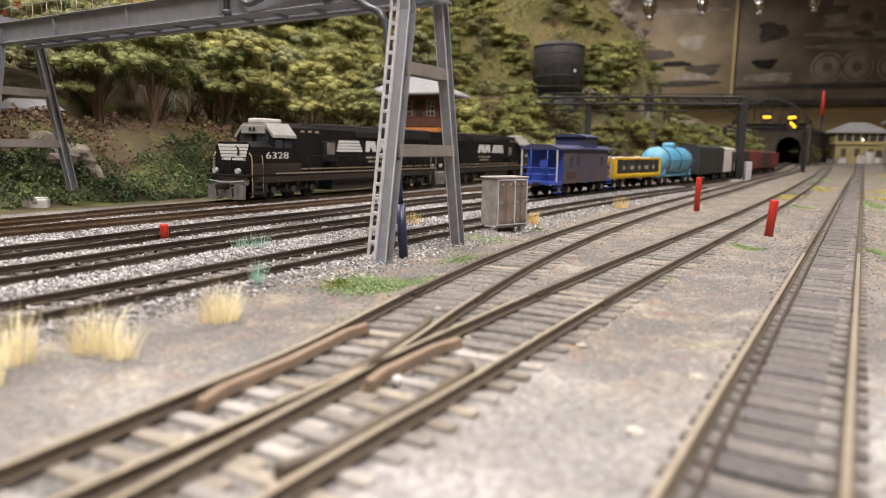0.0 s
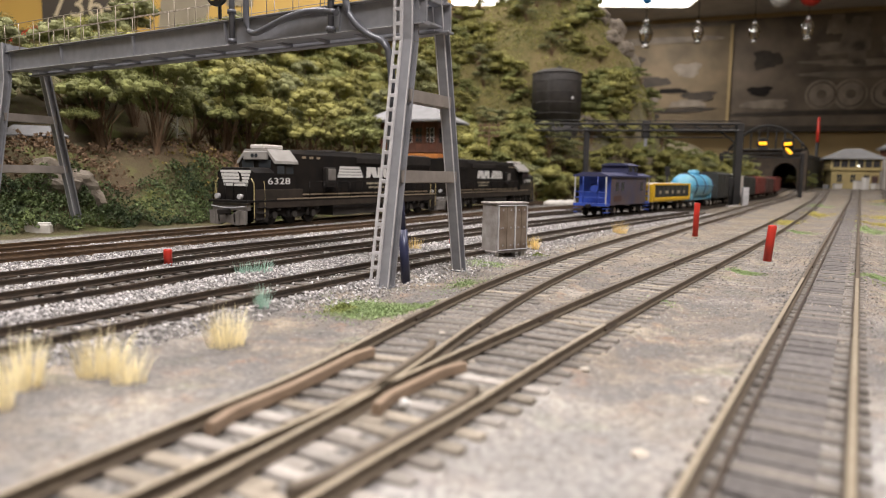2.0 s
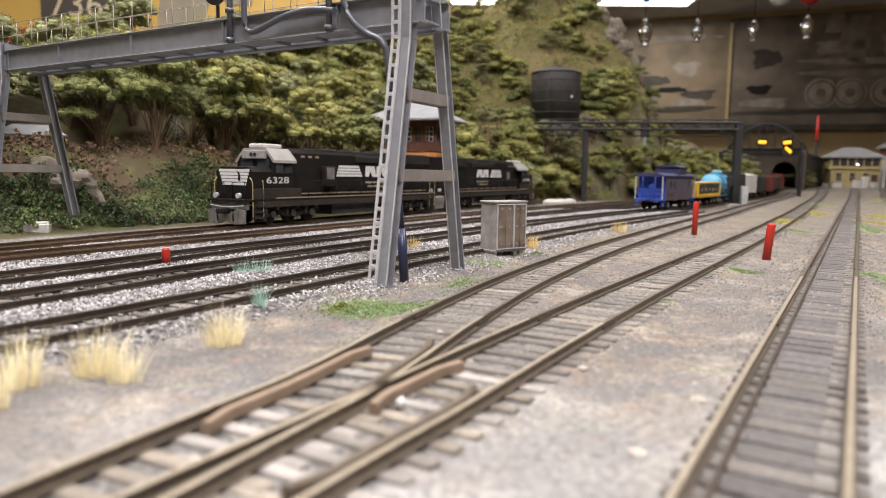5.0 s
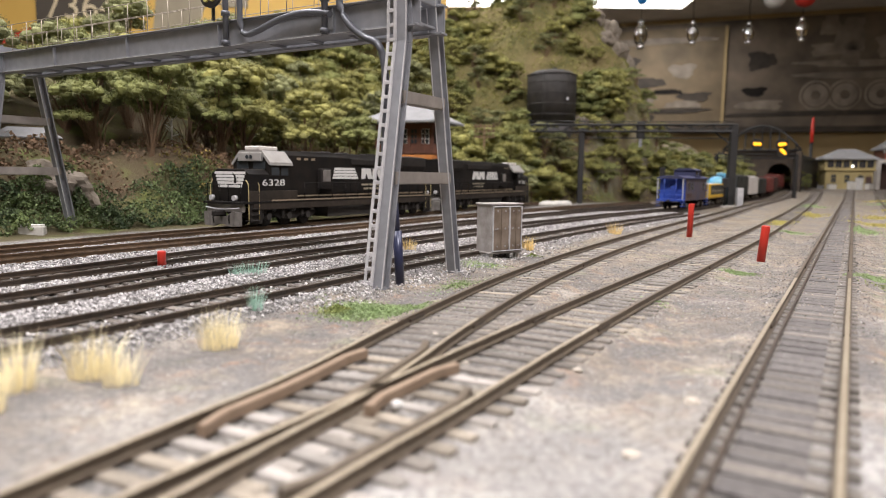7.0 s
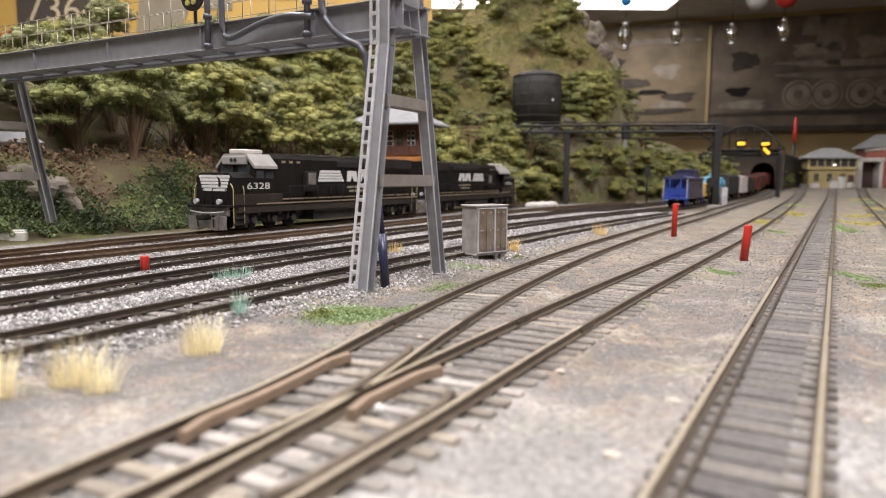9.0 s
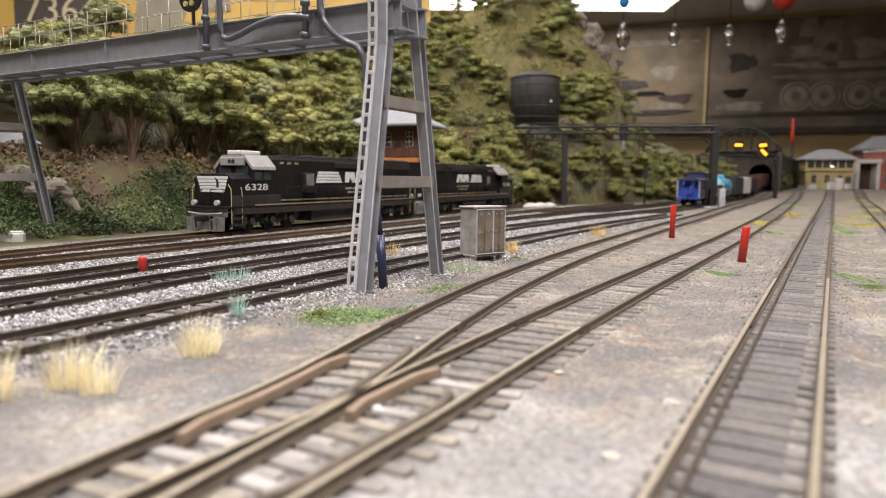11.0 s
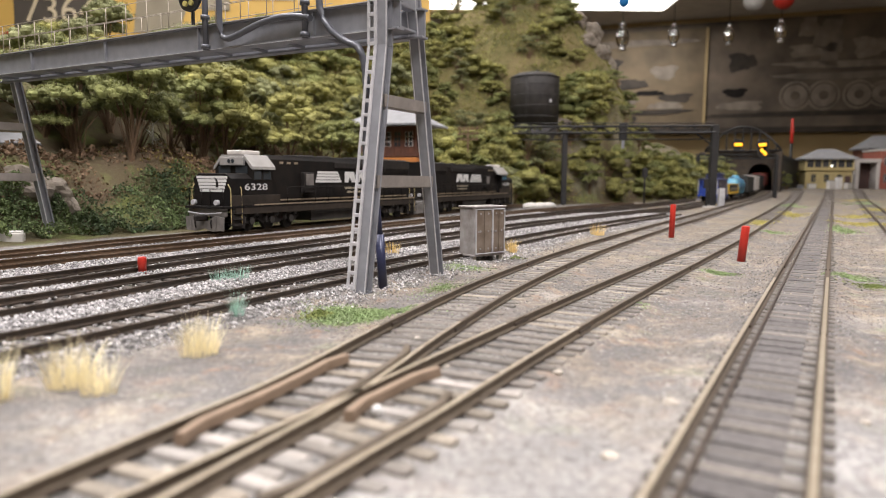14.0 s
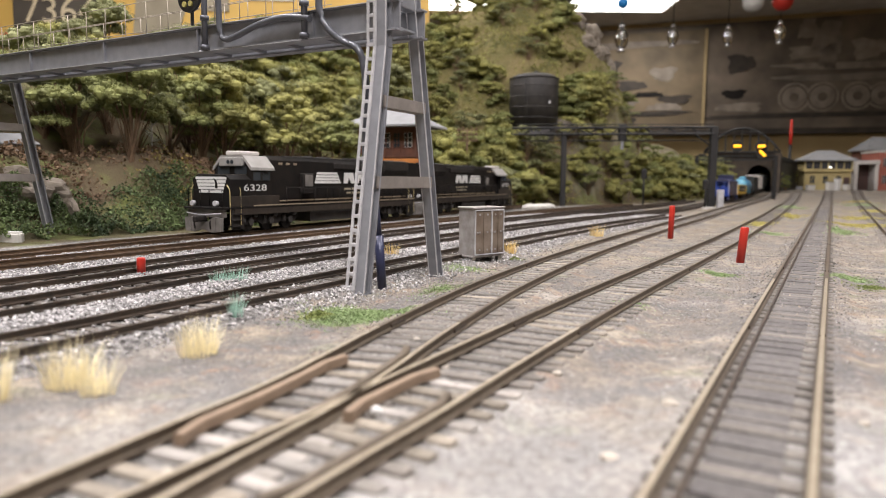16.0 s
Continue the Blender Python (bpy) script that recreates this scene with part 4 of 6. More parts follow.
red_post(151.4, 342, 2.0, 18.0, "red plastic marker post standing in the yard", 5)
red_post(162.4, 481, 1.95, 23.5, "tall thin red plastic marker post in the yard", 1.0)
red_post(-118, 264, 1.65, 6.6, "short red plastic stub beside the main track")
red_post(-7.5, 368, 0.95, 5.0, "short red stub behind the gantry leg")


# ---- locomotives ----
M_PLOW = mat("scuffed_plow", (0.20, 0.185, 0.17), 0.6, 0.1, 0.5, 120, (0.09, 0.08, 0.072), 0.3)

M_DUSTSILL = mat("brown_dusted_sill", (0.042, 0.032, 0.024), 0.7, 0, 0.5, 150, (0.02, 0.016, 0.013), 0.2, spec=0.2)
M_TANSTRIPE = mat("dusty_tan_stripe", (0.26, 0.205, 0.14), 0.6, 0, 0.4, 200, (0.22, 0.17, 0.12), 0.05)


def locomotive(name, s_mid, flip, number, label, stretch=1.0, roof_back=77.0):
    x, y, z, h = LINES["L5"].at(s_mid)
    L = thing(name, x, y, z + 4.0, h + (180 if flip else 0), label, "locomotive", "parked locomotives")
    L.scale = (1.03, stretch, 1.06)
    Hh = 125.0
    bm = B()
    box(bm, (0, 0, 15.3), (33, 2 * Hh, 1.4), 0.2)
    part("walkway", bm, M_BLACK, L)
    for sx in (-1, 1):
        bm = B()
        box(bm, (sx * 15.9, 0, 13.0), (1.0, 2 * Hh - 20, 4.4), 0.2)
        part("side_sill", bm, M_DUSTSILL, L, "brown dusted side sill")
        bm = B()
        box(bm, (sx * 16.55, -10, 16.4), (0.3, 2 * Hh - 34, 0.8))
        part("sill_stripe", bm, M_TANSTRIPE, L, "dusty tan sill stripe")
        bm = B()
        box(bm, (sx * 16.0, 95, 19.3), (0.9, 46, 6.4), 0.25)
        part("battery_box", bm, M_DUSTSILL, L, "brown dusted box below the cab")
        bm = B()
        box(bm, (sx * 11.2, -20, 18.6), (0.5, 184, 0.9))
        part("hood_base_strip", bm, M_TANSTRIPE, L, "dusty pale strip at the hood foot")
    bm = B()
    prism(bm, [(-10.8, 16), (10.8, 16), (10.8, 45.0), (8.6, 48.0), (-8.6, 48.0), (-10.8, 45.0)], -116, 79)
    hood = part("long_hood", bm, M_BLACK, L)
    for sx in (-1, 1):
        for i in range(14):
            bm = B()
            box(bm, (sx * 10.95, -108 + i * 9.6, 25), (0.3, 8.6, 11), 0.12)
            part("hood_door", bm, M_BLACK, hood)
            bm = B()
            box(bm, (sx * 11.2, -105 + i * 9.6, 25), (0.35, 0.5, 1.6))
            part("door_latch", bm, M_GRIME, hood)
        bm = B()
        box(bm, (sx * 11.4, -28, 42.6), (1.2, 60, 4.4), 0.4)
        part("brake_grille", bm, M_GRIME, hood)
        part("roof_edge", tube(B(), (sx * 8.8, -112, 48.0), (sx * 8.8, 60, 48.0), 0.35, n=5), M_TANKGRIME, hood, "dark grey roof edge")
        for i in range(3):
            bm = B()
            box(bm, (sx * 10.95, 64 - i * 8, 43), (0.3, 4, 1.5))
            part("vent_slot", bm, M_TANSTRIPE, hood, "rusty vent slot")
        bm = B()
        prism(bm, [(sx * 10.8, 37), (sx * 13.2, 41), (sx * 13.2, 48), (sx * 8, 49)], -114, -72)
        part("radiator", bm, M_GRIME, hood)
        # emblem as plain slanted shapes
        for k in range(4):
            bm = B()
            prism(bm, [(22.5 + k * 0.8, 38 - k * 2.1), (-3 - k * 1.4, 38 - k * 2.1), (-4.2 - k * 1.4, 36.3 - k * 2.1), (23.2 + k * 0.8, 36.3 - k * 2.1)], sx * 11.15, sx * 11.4, "x")
            part("emblem_stripe", bm, M_WHITE, hood, "white emblem stripe")
        for y0 in (-13.0, -29.0):
            bm = B()
            prism(bm, [(y0, 38), (y0 - 12.5, 38), (y0 - 15.5, 30), (y0 - 9.5, 30), (y0 - 6.5, 34.5), (y0 - 4.5, 30), (y0 + 0.6, 30)], sx * 11.15, sx * 11.4, "x")
            part("emblem", bm, M_WHITE, hood, "white slanted emblem")
        for zz, w in ((25.8, 30), (22.8, 24)):
            bm = B()
            box(bm, (sx * 11.25, -28, zz), (0.3, w, 1.4))
            part("lettering_bar", bm, M_POSTER_G, hood, "pale lettering bar")
        bm = B()
        box(bm, (sx * 12.7, 37, 30), (4, 12, 14), 0.6)
        air = part("air_box", bm, M_GRIME, hood)
        bm = B()
        box(bm, (sx * 14.8, 37, 32), (0.4, 9, 8), 0.2)
        part("panel", bm, M_PLOW, air, "scuffed grey panel")
    for yy, r in ((22, 6), (0, 6), (-82, 7), (-98, 7), (-66, 7)):
        part("roof_fan", lathe(B(), [(r, 0), (r, 1.2), (r * 0.8, 1.5), (0.2, 1.3)], 20, (0, yy, 47.8)), M_GRIME, hood)
    bm = B()
    box(bm, (0, -38, 48.6), (8, 12, 1.8), 0.5)
    part("exhaust", bm, M_GRIME, hood)
    # cab
    bm = B()
    prism(bm, [(-15.5, 16), (15.5, 16), (15.5, 39), (-15.5, 39)], 79, 99)
    cab = part("cab", bm, M_BLACK, L)
    # roof in pale grey, the box on top paler still
    bm = B()
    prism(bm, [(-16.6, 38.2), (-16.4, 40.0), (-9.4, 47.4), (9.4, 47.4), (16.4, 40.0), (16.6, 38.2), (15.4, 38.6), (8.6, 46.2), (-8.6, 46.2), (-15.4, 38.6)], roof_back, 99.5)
    part("cab_roof", bm, M_ROOFWHITE, cab, "pale grey cab roof")
    bm = B()
    prism(bm, [(-15.4, 38.8), (15.4, 38.8), (8.4, 46.1), (-8.4, 46.1)], roof_back + 1, 98.8)
    part("cab_gable", bm, M_BLACK, cab)
    bm = B()
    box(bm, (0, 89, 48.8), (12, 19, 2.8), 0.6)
    part("roof_unit", bm, M_GREYCAR, cab, "paler grey roof box")
    bm = B()
    box(bm, (0, 99.8, 43.3), (20, 2.4, 5.4), 0.4)
    board = part("number_board", bm, M_ROOFWHITE, cab, "white headlight and number board")
    for sx in (-1, 1):
        part("headlight", tube(B(), (sx * 1.6, 100.8, 43.3), (sx * 1.6, 101.3, 43.3), 1.3, n=12), M_WINDOW, board, "dark headlight")
        for yy in (84.5, 93.5):
            bm = B()
            box(bm, (sx * 15.6, yy, 34.6), (0.3, 7.2, 5.2), 0.3)
            w = part("window", bm, M_WINDOW, cab, "dark cab window")
            bm = B()
            for dy in (-3.9, 3.9):
                box(bm, (sx * 15.75, yy + dy, 34.6), (0.3, 0.3, 5.8))
            for dz in (-2.9, 2.9):
                box(bm, (sx * 15.75, yy, 34.6 + dz), (0.3, 8.0, 0.3))
            part("frame", bm, M_GRIME, w)
        bm = B()
        box(bm, (sx * 7.2, 99.2, 38.0), (10, 0.4, 4.8), 0.3)
        part("windshield", bm, M_WINDOW, cab, "dark windshield")
        part("window_shade", box(B(), (sx * 16.6, 86, 38.4), (2.0, 9, 0.5), 0.1), M_ROOFWHITE, cab, "pale grey window shade")
        text_part("road_number", number, 5.6, M_WHITE, cab, pose(sx * 15.6 * K, 95 * K, 25.6 * K, 90, 0, 90 * sx) @ Matrix.Diagonal((2.0, 1, 1, 1)), "white road number")
    # short wide nose
    bm = B()
    prism(bm, [(-15.4, 16), (15.4, 16), (15.4, 32.5), (11.6, 35.2), (-11.6, 35.2), (-15.4, 32.5)], 99, 118)
    nose = part("nose", bm, M_BLACK, L)
    for k in range(5):
        bm = B()
        box(bm, (0, 118.15, 33.2 - k * 2.0), (25.5 - k * 1.5, 0.3, 1.62))
        part("nose_stripe", bm, M_WHITE, nose, "white nose stripe")
    bm = B()
    prism(bm, [(-5.4, 27), (-3.4, 27.2), (-3.8, 30.4), (-2.2, 33.4), (-4.6, 32.0), (-5.6, 29.6)], 118.2, 118.5)
    part("nose_emblem", bm, M_BLACK, nose, "small dark emblem on the nose")
    part("nose_ledge", box(B(), (0, 108.5, 35.4), (23, 18.6, 0.5), 0.1), M_TANKGRIME, nose, "dark grey nose top")
    # pilots, steps, plow, couplers
    for e in (1, -1):
        bm = B()
        box(bm, (0, e * 122, 12.4), (30, 3, 5.4), 0.4)
        pil = part("pilot", bm, M_PLOW, L, "dusty grey pilot")
        bm = B()
        prism(bm, [(-14.5, 1.6), (-7, 1.0), (-1.5, 2.6), (1.5, 2.6), (7, 1.0), (14.5, 1.6), (15, 9.6), (9, 10.2), (3.5, 7.2), (-3.5, 7.2), (-9, 10.2), (-15, 9.6)], e * 123.6, e * 126)
        part("plow", bm, M_PLOW, pil, "scuffed grey snow plow")
        for sx in (-1, 1):
            part("ditch_light", tube(B(), (sx * 9.5, e * 123, 18.2), (sx * 9.5, e * 125.4, 18.2), 1.6, n=12), M_STEEL_L, pil, "pale ditch light")
            part("plow_rib", tube(B(), (sx * 10, e * 126.2, 2.5), (sx * 10.6, e * 126.2, 9), 0.5, n=5), M_PLOW, pil)
            bm = B()
            box(bm, (sx * 15.6, e * 112, 8.6), (0.7, 11, 12.5), 0.1)
            part("step_well", bm, M_GRIME, pil)
        part("cut_lever", pipe(B(), [(-14, e * 125, 12.4), (-3, e * 126, 11.4), (3, e * 126, 11.4), (14, e * 125, 12.4)], 0.35, 5), M_STEEL_L, pil)
        bm = B()
        box(bm, (0, e * 128.5, 9.2), (4, 9, 3.6), 0.8)
        part("coupler", bm, M_GRIME, pil)
        for sx in (-1, 1):
            for k, zz in enumerate((4.4, 8.0, 11.6)):
                bm = B()
                box(bm, (sx * 14.6, e * (114 - k * 0.8), zz), (5, 8, 0.7), 0.1)
                part("step", bm, M_GRIME, pil)
            for yy in (109.5, 119):
                part("grab_rail", pipe(B(), smooth_line([(sx * 16.2, e * yy, 5), (sx * 16.2, e * yy, 17), (sx * 16.0, e * yy, 26.5), (sx * 14.0, e * yy, 29)], 2), 0.28, 6), M_YRAIL, L, "yellow grab rail")
            part("end_rail", pipe(B(), [(sx * 3.5, e * 123.5, 15.8), (sx * 3.5, e * 123.5, 26), (sx * 14.0, e * 123.5, 26.5), (sx * 14.0, e * 123.5, 15.8)], 0.32, 6), M_BLACK, L)
            part("hose", pipe(B(), smooth_line([(sx * 6, e * 124, 9), (sx * 6.5, e * 126.5, 7), (sx * 6.5, e * 126, 3)], 1), 0.5, 6), M_GRIME, pil)
    # handrails along the walkways
    for sx in (-1, 1):
        ys = [-112 + 16 * i for i in range(12)]
        for yy in ys:
            part("stanchion", tube(B(), (sx * 16.0, yy, 15.8), (sx * 16.0, yy, 27.2), 0.3, n=6), M_BLACK, L)
        part("handrail", tube(B(), (sx * 16.0, ys[0], 27.2), (sx * 16.0, ys[-1], 27.2), 0.32, n=6), M_BLACK, L)
    # fuel tank and trucks
    bm = B()
    prism(bm, [(-13.5, 12.4), (-12.4, 9), (-12.5, 3.4), (12.5, 3.4), (14.5, 9), (13.5, 12.4)], -33, 33)
    part("fuel_tank", bm, M_TANKGRIME, L)
    for e in (1, -1):
        tr = part("truck", box(B(), (0, e * 78, 7.0), (20, 58, 4), 0.4), M_GRIME, L)
        for sx in (-1, 1):
            bm = B()
            prism(bm, [(e * 78 - 30, 8.0), (e * 78 - 24, 4.6), (e * 78 - 14, 7.2), (e * 78 - 8, 4.2), (e * 78 + 8, 4.2), (e * 78 + 14, 7.2), (e * 78 + 24, 4.6), (e * 78 + 30, 8.0), (e * 78 + 28, 10.6), (e * 78 - 28, 10.6)], sx * 11.3, sx * 13.2, "x")
            part("side_frame", bm, M_GRIME, tr)
            for k in (-1, 0, 1):
                yy = e * 78 + k * 20
                part("wheel", tube(B(), (sx * 7.6, yy, 5.6), (sx * 10.6, yy, 5.6), 5.6, n=20), M_GRIME, tr)
                part("journal_box", tube(B(), (sx * 12.6, yy, 6.4), (sx * 14.4, yy, 6.4), 2.3, n=12), M_TANKGRIME, tr)
                part("brake_cylinder", tube(B(), (sx * 13.6, yy - 6, 10), (sx * 13.6, yy - 2, 10.4), 1.2, n=8), M_TANKGRIME, tr)
                part("spring", tube(B(), (sx * 13.4, yy + 6.5, 5.0), (sx * 13.4, yy + 6.5, 10.2), 1.3, n=8), M_TANKGRIME, tr)
    return L


S_FRONT = LINES["L5"].s_of_y(427)
locomotive("diesel_locomotive", S_FRONT + 128, True, "6328", "weathered black diesel locomotive with white emblem and pale grey roof")
locomotive("diesel_locomotive", S_FRONT + 128 + 277, False, "6328", "black diesel locomotive coupled back to back, white emblem", 1.07, 64.0)


# ---- freight train on the second main ----
def bogies(car, half, gauge=7.6):
    for e in (1, -1):
        tr = part("truck", box(B(), (0, e * half, 5.6), (17, 5, 3.4), 0.3), M_GRIME, car)
        for sx in (-1, 1):
            bm = B()
            prism(bm, [(e * half - 12, 4.0), (e * half - 4, 3.0), (e * half + 4, 3.0), (e * half + 12, 4.0), (e * half + 12, 6.4), (e * half + 4, 8.0), (e * half - 4, 8.0), (e * half - 12, 6.4)], sx * 10.2, sx * 11.8, "x")
            part("side_frame", bm, M_GRIME, tr)
            for k in (-1, 1):
                yy = e * half + k * 9.5
                w = part("wheel", tube(B(), (sx * 7.4, yy, 4.9), (sx * 10.0, yy, 4.9), 4.9, n=18), M_GRIME, tr)
                part("wheel_face", tube(B(), (sx * 10.0, yy, 4.9), (sx * 12.1, yy, 4.9), 2.2, n=14), M_WHEEL, w, "bright wheel hub")


def couplers(car, half):
    for e in (1, -1):
        bm = B()
        box(bm, (0, e * (half + 3), 9.5), (3.4, 8, 3.2), 0.6)
        part("coupler", bm, M_GRIME, car)


def boxcar(mtl, length, height, label, ribs=True, name="boxcar"):
    c = thing(name, 0, 0, 0, 0, label, "freight car", "freight train")
    hl = length / 2
    bm = B()
    prism(bm, [(-16, 10), (16, 10), (16, height - 2.5), (8, height), (-8, height), (-16, height - 2.5)], -hl, hl)
    body = part("body", bm, mtl, c)
    for sx in (-1, 1):
        bm = B()
        box(bm, (sx * 16.2, 0, (10 + height) / 2 - 1), (0.5, 30, height - 15), 0.1)
        part("side_door", bm, mtl, body)
        if ribs:
            for i in range(9):
                bm = B()
                box(bm, (sx * 16.25, -hl + 4 + i * (length - 8) / 8, (10 + height) / 2 - 1), (0.6, 1.1, height - 14))
                part("rib", bm, mtl, body)
        for i in range(6):
            part("ladder_rung", tube(B(), (sx * 16.7, -hl + 2, 13 + i * 4), (sx * 16.7, -hl + 7, 13 + i * 4), 0.3, n=5), mtl, body)
    bm = B()
    box(bm, (0, 0, height + 0.6), (6, length, 0.6))
    part("roof_walk", bm, mtl, c)
    bm = B()
    box(bm, (0, 0, 9), (10, length - 4, 2.4))
    part("underframe", bm, M_GRIME, c)
    bogies(c, hl - 22)
    couplers(c, hl)
    return c


def gondola():
    c = thing("gondola_car", 0, 0, 0, 0, "yellow gondola car with black side panels and pale load", "freight car", "freight train")
    hl = 62.0
    bm = B()
    box(bm, (0, 0, 12), (31, 2 * hl, 3), 0.3)
    part("floor", bm, M_YELLOW, c)
    for sx in (-1, 1):
        bm = B()
        box(bm, (sx * 15.2, 0, 21), (0.8, 2 * hl - 6, 15))
        part("side_panel", bm, M_BLACKCAR, c, "black side panel")
        for z, t in ((29, 2.0), (13.6, 3.2)):
            bm = B()
            box(bm, (sx * 15.6, 0, z), (1.2, 2 * hl, t), 0.2)
            part("side_rail", bm, M_YELLOW, c)
        for e in (-1, 1):
            bm = B()
            box(bm, (sx * 15.6, e * (hl - 2.4), 21), (1.2, 5, 17), 0.2)
            part("corner_post", bm, M_YELLOW, c)
        for i in range(5):
            bm = B()
            box(bm, (sx * 15.8, -40 + i * 20, 20.5), (0.5, 9 if i % 2 else 5, 3.4))
            part("lettering_bar", bm, M_POSTER_G, c, "faded lettering bar")
        for i in range(8):
            bm = B()
            box(bm, (sx * 15.75, -50 + i * 14.2, 21), (0.5, 0.9, 14))
            part("side_rib", bm, M_BLACKCAR, c)
    for e in (-1, 1):
        bm = B()
        box(bm, (0, e * hl, 20.5), (31, 1.2, 17), 0.2)
        for z in (16, 21, 26):
            box(bm, (0, e * (hl + 0.8), z), (29, 0.8, 1.2))
        part("end_wall", bm, M_YELLOW, c)
    rng = np.random.RandomState(4)
    n = 20
    xs, ys = np.meshgrid(np.linspace(-14.6, 14.6, 6), np.linspace(-hl + 1, hl - 1, n))
    zs = 28 + rng.uniform(0, 3.0, xs.shape) * (1 - (xs / 16) ** 4)
    idx = np.arange(xs.size).reshape(n, 6)
    f = np.stack([idx[:-1, :-1], idx[:-1, 1:], idx[1:, 1:], idx[1:, :-1]], -1).reshape(-1, 4)
    raw("load", np.stack([xs, ys, zs], -1).reshape(-1, 3), f.tolist(), M_LOAD, c)["label"] = "pale dusty load"
    bogies(c, hl - 20)
    couplers(c, hl)
    return c


def tank_car():
    c = thing("tank_car", 0, 0, 0, 0, "bright blue tank car with dome and dark frame", "freight car", "freight train")
    bm = B()
    rings = []
    prof = [(-56, 3), (-54.5, 9), (-50, 13.2), (-44, 15.2), (-15, 15.6), (15, 15.6), (44, 15.2), (50, 13.2), (54.5, 9), (56, 3)]
    n = 24
    for y, r in prof:
        rings.append([bm.verts.new((r * math.cos(2 * math.pi * i / n), y, 26 + r * math.sin(2 * math.pi * i / n))) for i in range(n)])
    for a, b in zip(rings, rings[1:]):
        for i in range(n):
            bm.faces.new((a[i], b[i], b[(i + 1) % n], a[(i + 1) % n])).smooth = True
    bm.faces.new(rings[0])
    bm.faces.new(rings[-1][::-1])
    part("tank", bm, M_CYAN, c)
    part("dome", lathe(B(), [(7, 40), (7, 45), (5.5, 46.5), (0.3, 47)], 18), M_CYAN, c)
    for y in (-38, 0, 38):
        bm = B()
        ring = [(16.0 * math.cos(t), y, 26 + 16.0 * math.sin(t)) for t in np.linspace(-0.6, math.pi + 0.6, 20)]
        part("strap", pipe(bm, ring, 0.5, 6), M_CABROOF, c)
    bm = B()
    box(bm, (0, 0, 10.5), (18, 116, 3), 0.3)
    part("frame", bm, M_CYAN, c)
    for sx in (-1, 1):
        part("handrail", tube(B(), (sx * 16.6, -50, 27), (sx * 16.6, 50, 27), 0.4, n=6), M_CABROOF, c)
        for e in (-1, 1):
            bm = B()
            box(bm, (sx * 9, e * 44, 14), (7, 5, 7), 0.4)
            part("saddle", bm, M_CYAN, c)
    bogies(c, 40)
    couplers(c, 57)
    return c


def caboose():
    c = thing("caboose", 0, 0, 0, 0, "faded blue caboose with bright blue end platform", "caboose", "freight train")
    hl = 58.0
    bm = B()
    prism(bm, [(-15.5, 10), (15.5, 10), (15.5, 36), (-15.5, 36)], -hl + 11, hl - 11)
    body = part("body", bm, M_CABSIDE, c)
    bm = B()
    prism(bm, [(-17, 36), (17, 36), (17, 37.2), (8, 40), (-8, 40), (-17, 37.2)], -hl, hl)
    part("roof", bm, M_CABROOF, c)
    bm = B()
    prism(bm, [(-13.5, 38), (13.5, 38), (13.5, 47), (-13.5, 47)], 0, 26)
    cup = part("cupola", bm, M_CABROOF, c)
    bm = B()
    prism(bm, [(-15, 47), (15, 47), (7, 49.4), (-7, 49.4)], -2, 28)
    part("cupola_roof", bm, M_CABROOF, cup)
    for sx in (-1, 1):
        for y in (6, 20):
            bm = B()
            box(bm, (sx * 13.6, y, 43.5), (0.3, 8, 4.5))
            part("window", bm, M_WINDOW, cup)
        for y in (-32, -18, 34):
            bm = B()
            box(bm, (sx * 15.6, y, 27), (0.3, 7, 8))
            part("window", bm, M_WINDOW, body)
        bm = B()
        box(bm, (sx * 15.65, -30, 16), (0.3, 18, 5))
        part("rust_patch", bm, M_BROWNCAR, body, "rusty side patch")
    for e in (-1, 1):
        bm = B()
        box(bm, (0, e * (hl - 11.2), 23), (30.6, 0.6, 26))
        end = part("end_wall", bm, M_CABBLUE, c, "bright blue end wall")
        bm = B()
        box(bm, (0, e * (hl - 10.6), 20.5), (9, 0.6, 20), 0.2)
        part("door", bm, M_CABBLUE, end)
        bm = B()
        box(bm, (0, e * (hl - 10.2), 26), (6, 0.4, 6))
        part("door_window", bm, M_WINDOW, end)
        bm = B()
        box(bm, (0, e * (hl - 5), 10.5), (31, 12, 2.6), 0.2)
        part("platform", bm, M_CABBLUE, c)
        for sx in (-1, 1):
            bm = B()
            box(bm, (sx * 15, e * (hl - 0.8), 23.5), (1.1, 1.1, 26))
            part("post", bm, M_STEEL_L, c, "pale corner post")
            bm = B()
            for zz in (3.6, 7.2):
                box(bm, (sx * 14, e * (hl - 5), zz), (4, 9, 0.8))
            part("step", bm, M_CABBLUE, c)
            part("ladder", tube(B(), (sx * 7, e * (hl - 0.6), 11), (sx * 7, e * (hl - 0.6), 38), 0.5, n=6), M_CABBLUE, c)
        for z in (17, 22):
            part("platform_rail", tube(B(), (-15, e * (hl - 0.6), z), (15, e * (hl - 0.6), z), 0.55, n=6), M_CABBLUE, c)
        part("brake_wheel", tube(B(), (4.5, e * (hl + 0.2), 25), (4.5, e * (hl + 0.9), 25), 3.6, n=16), M_CABBLUE, c)
    bogies(c, 36)
    couplers(c, hl)
    return c


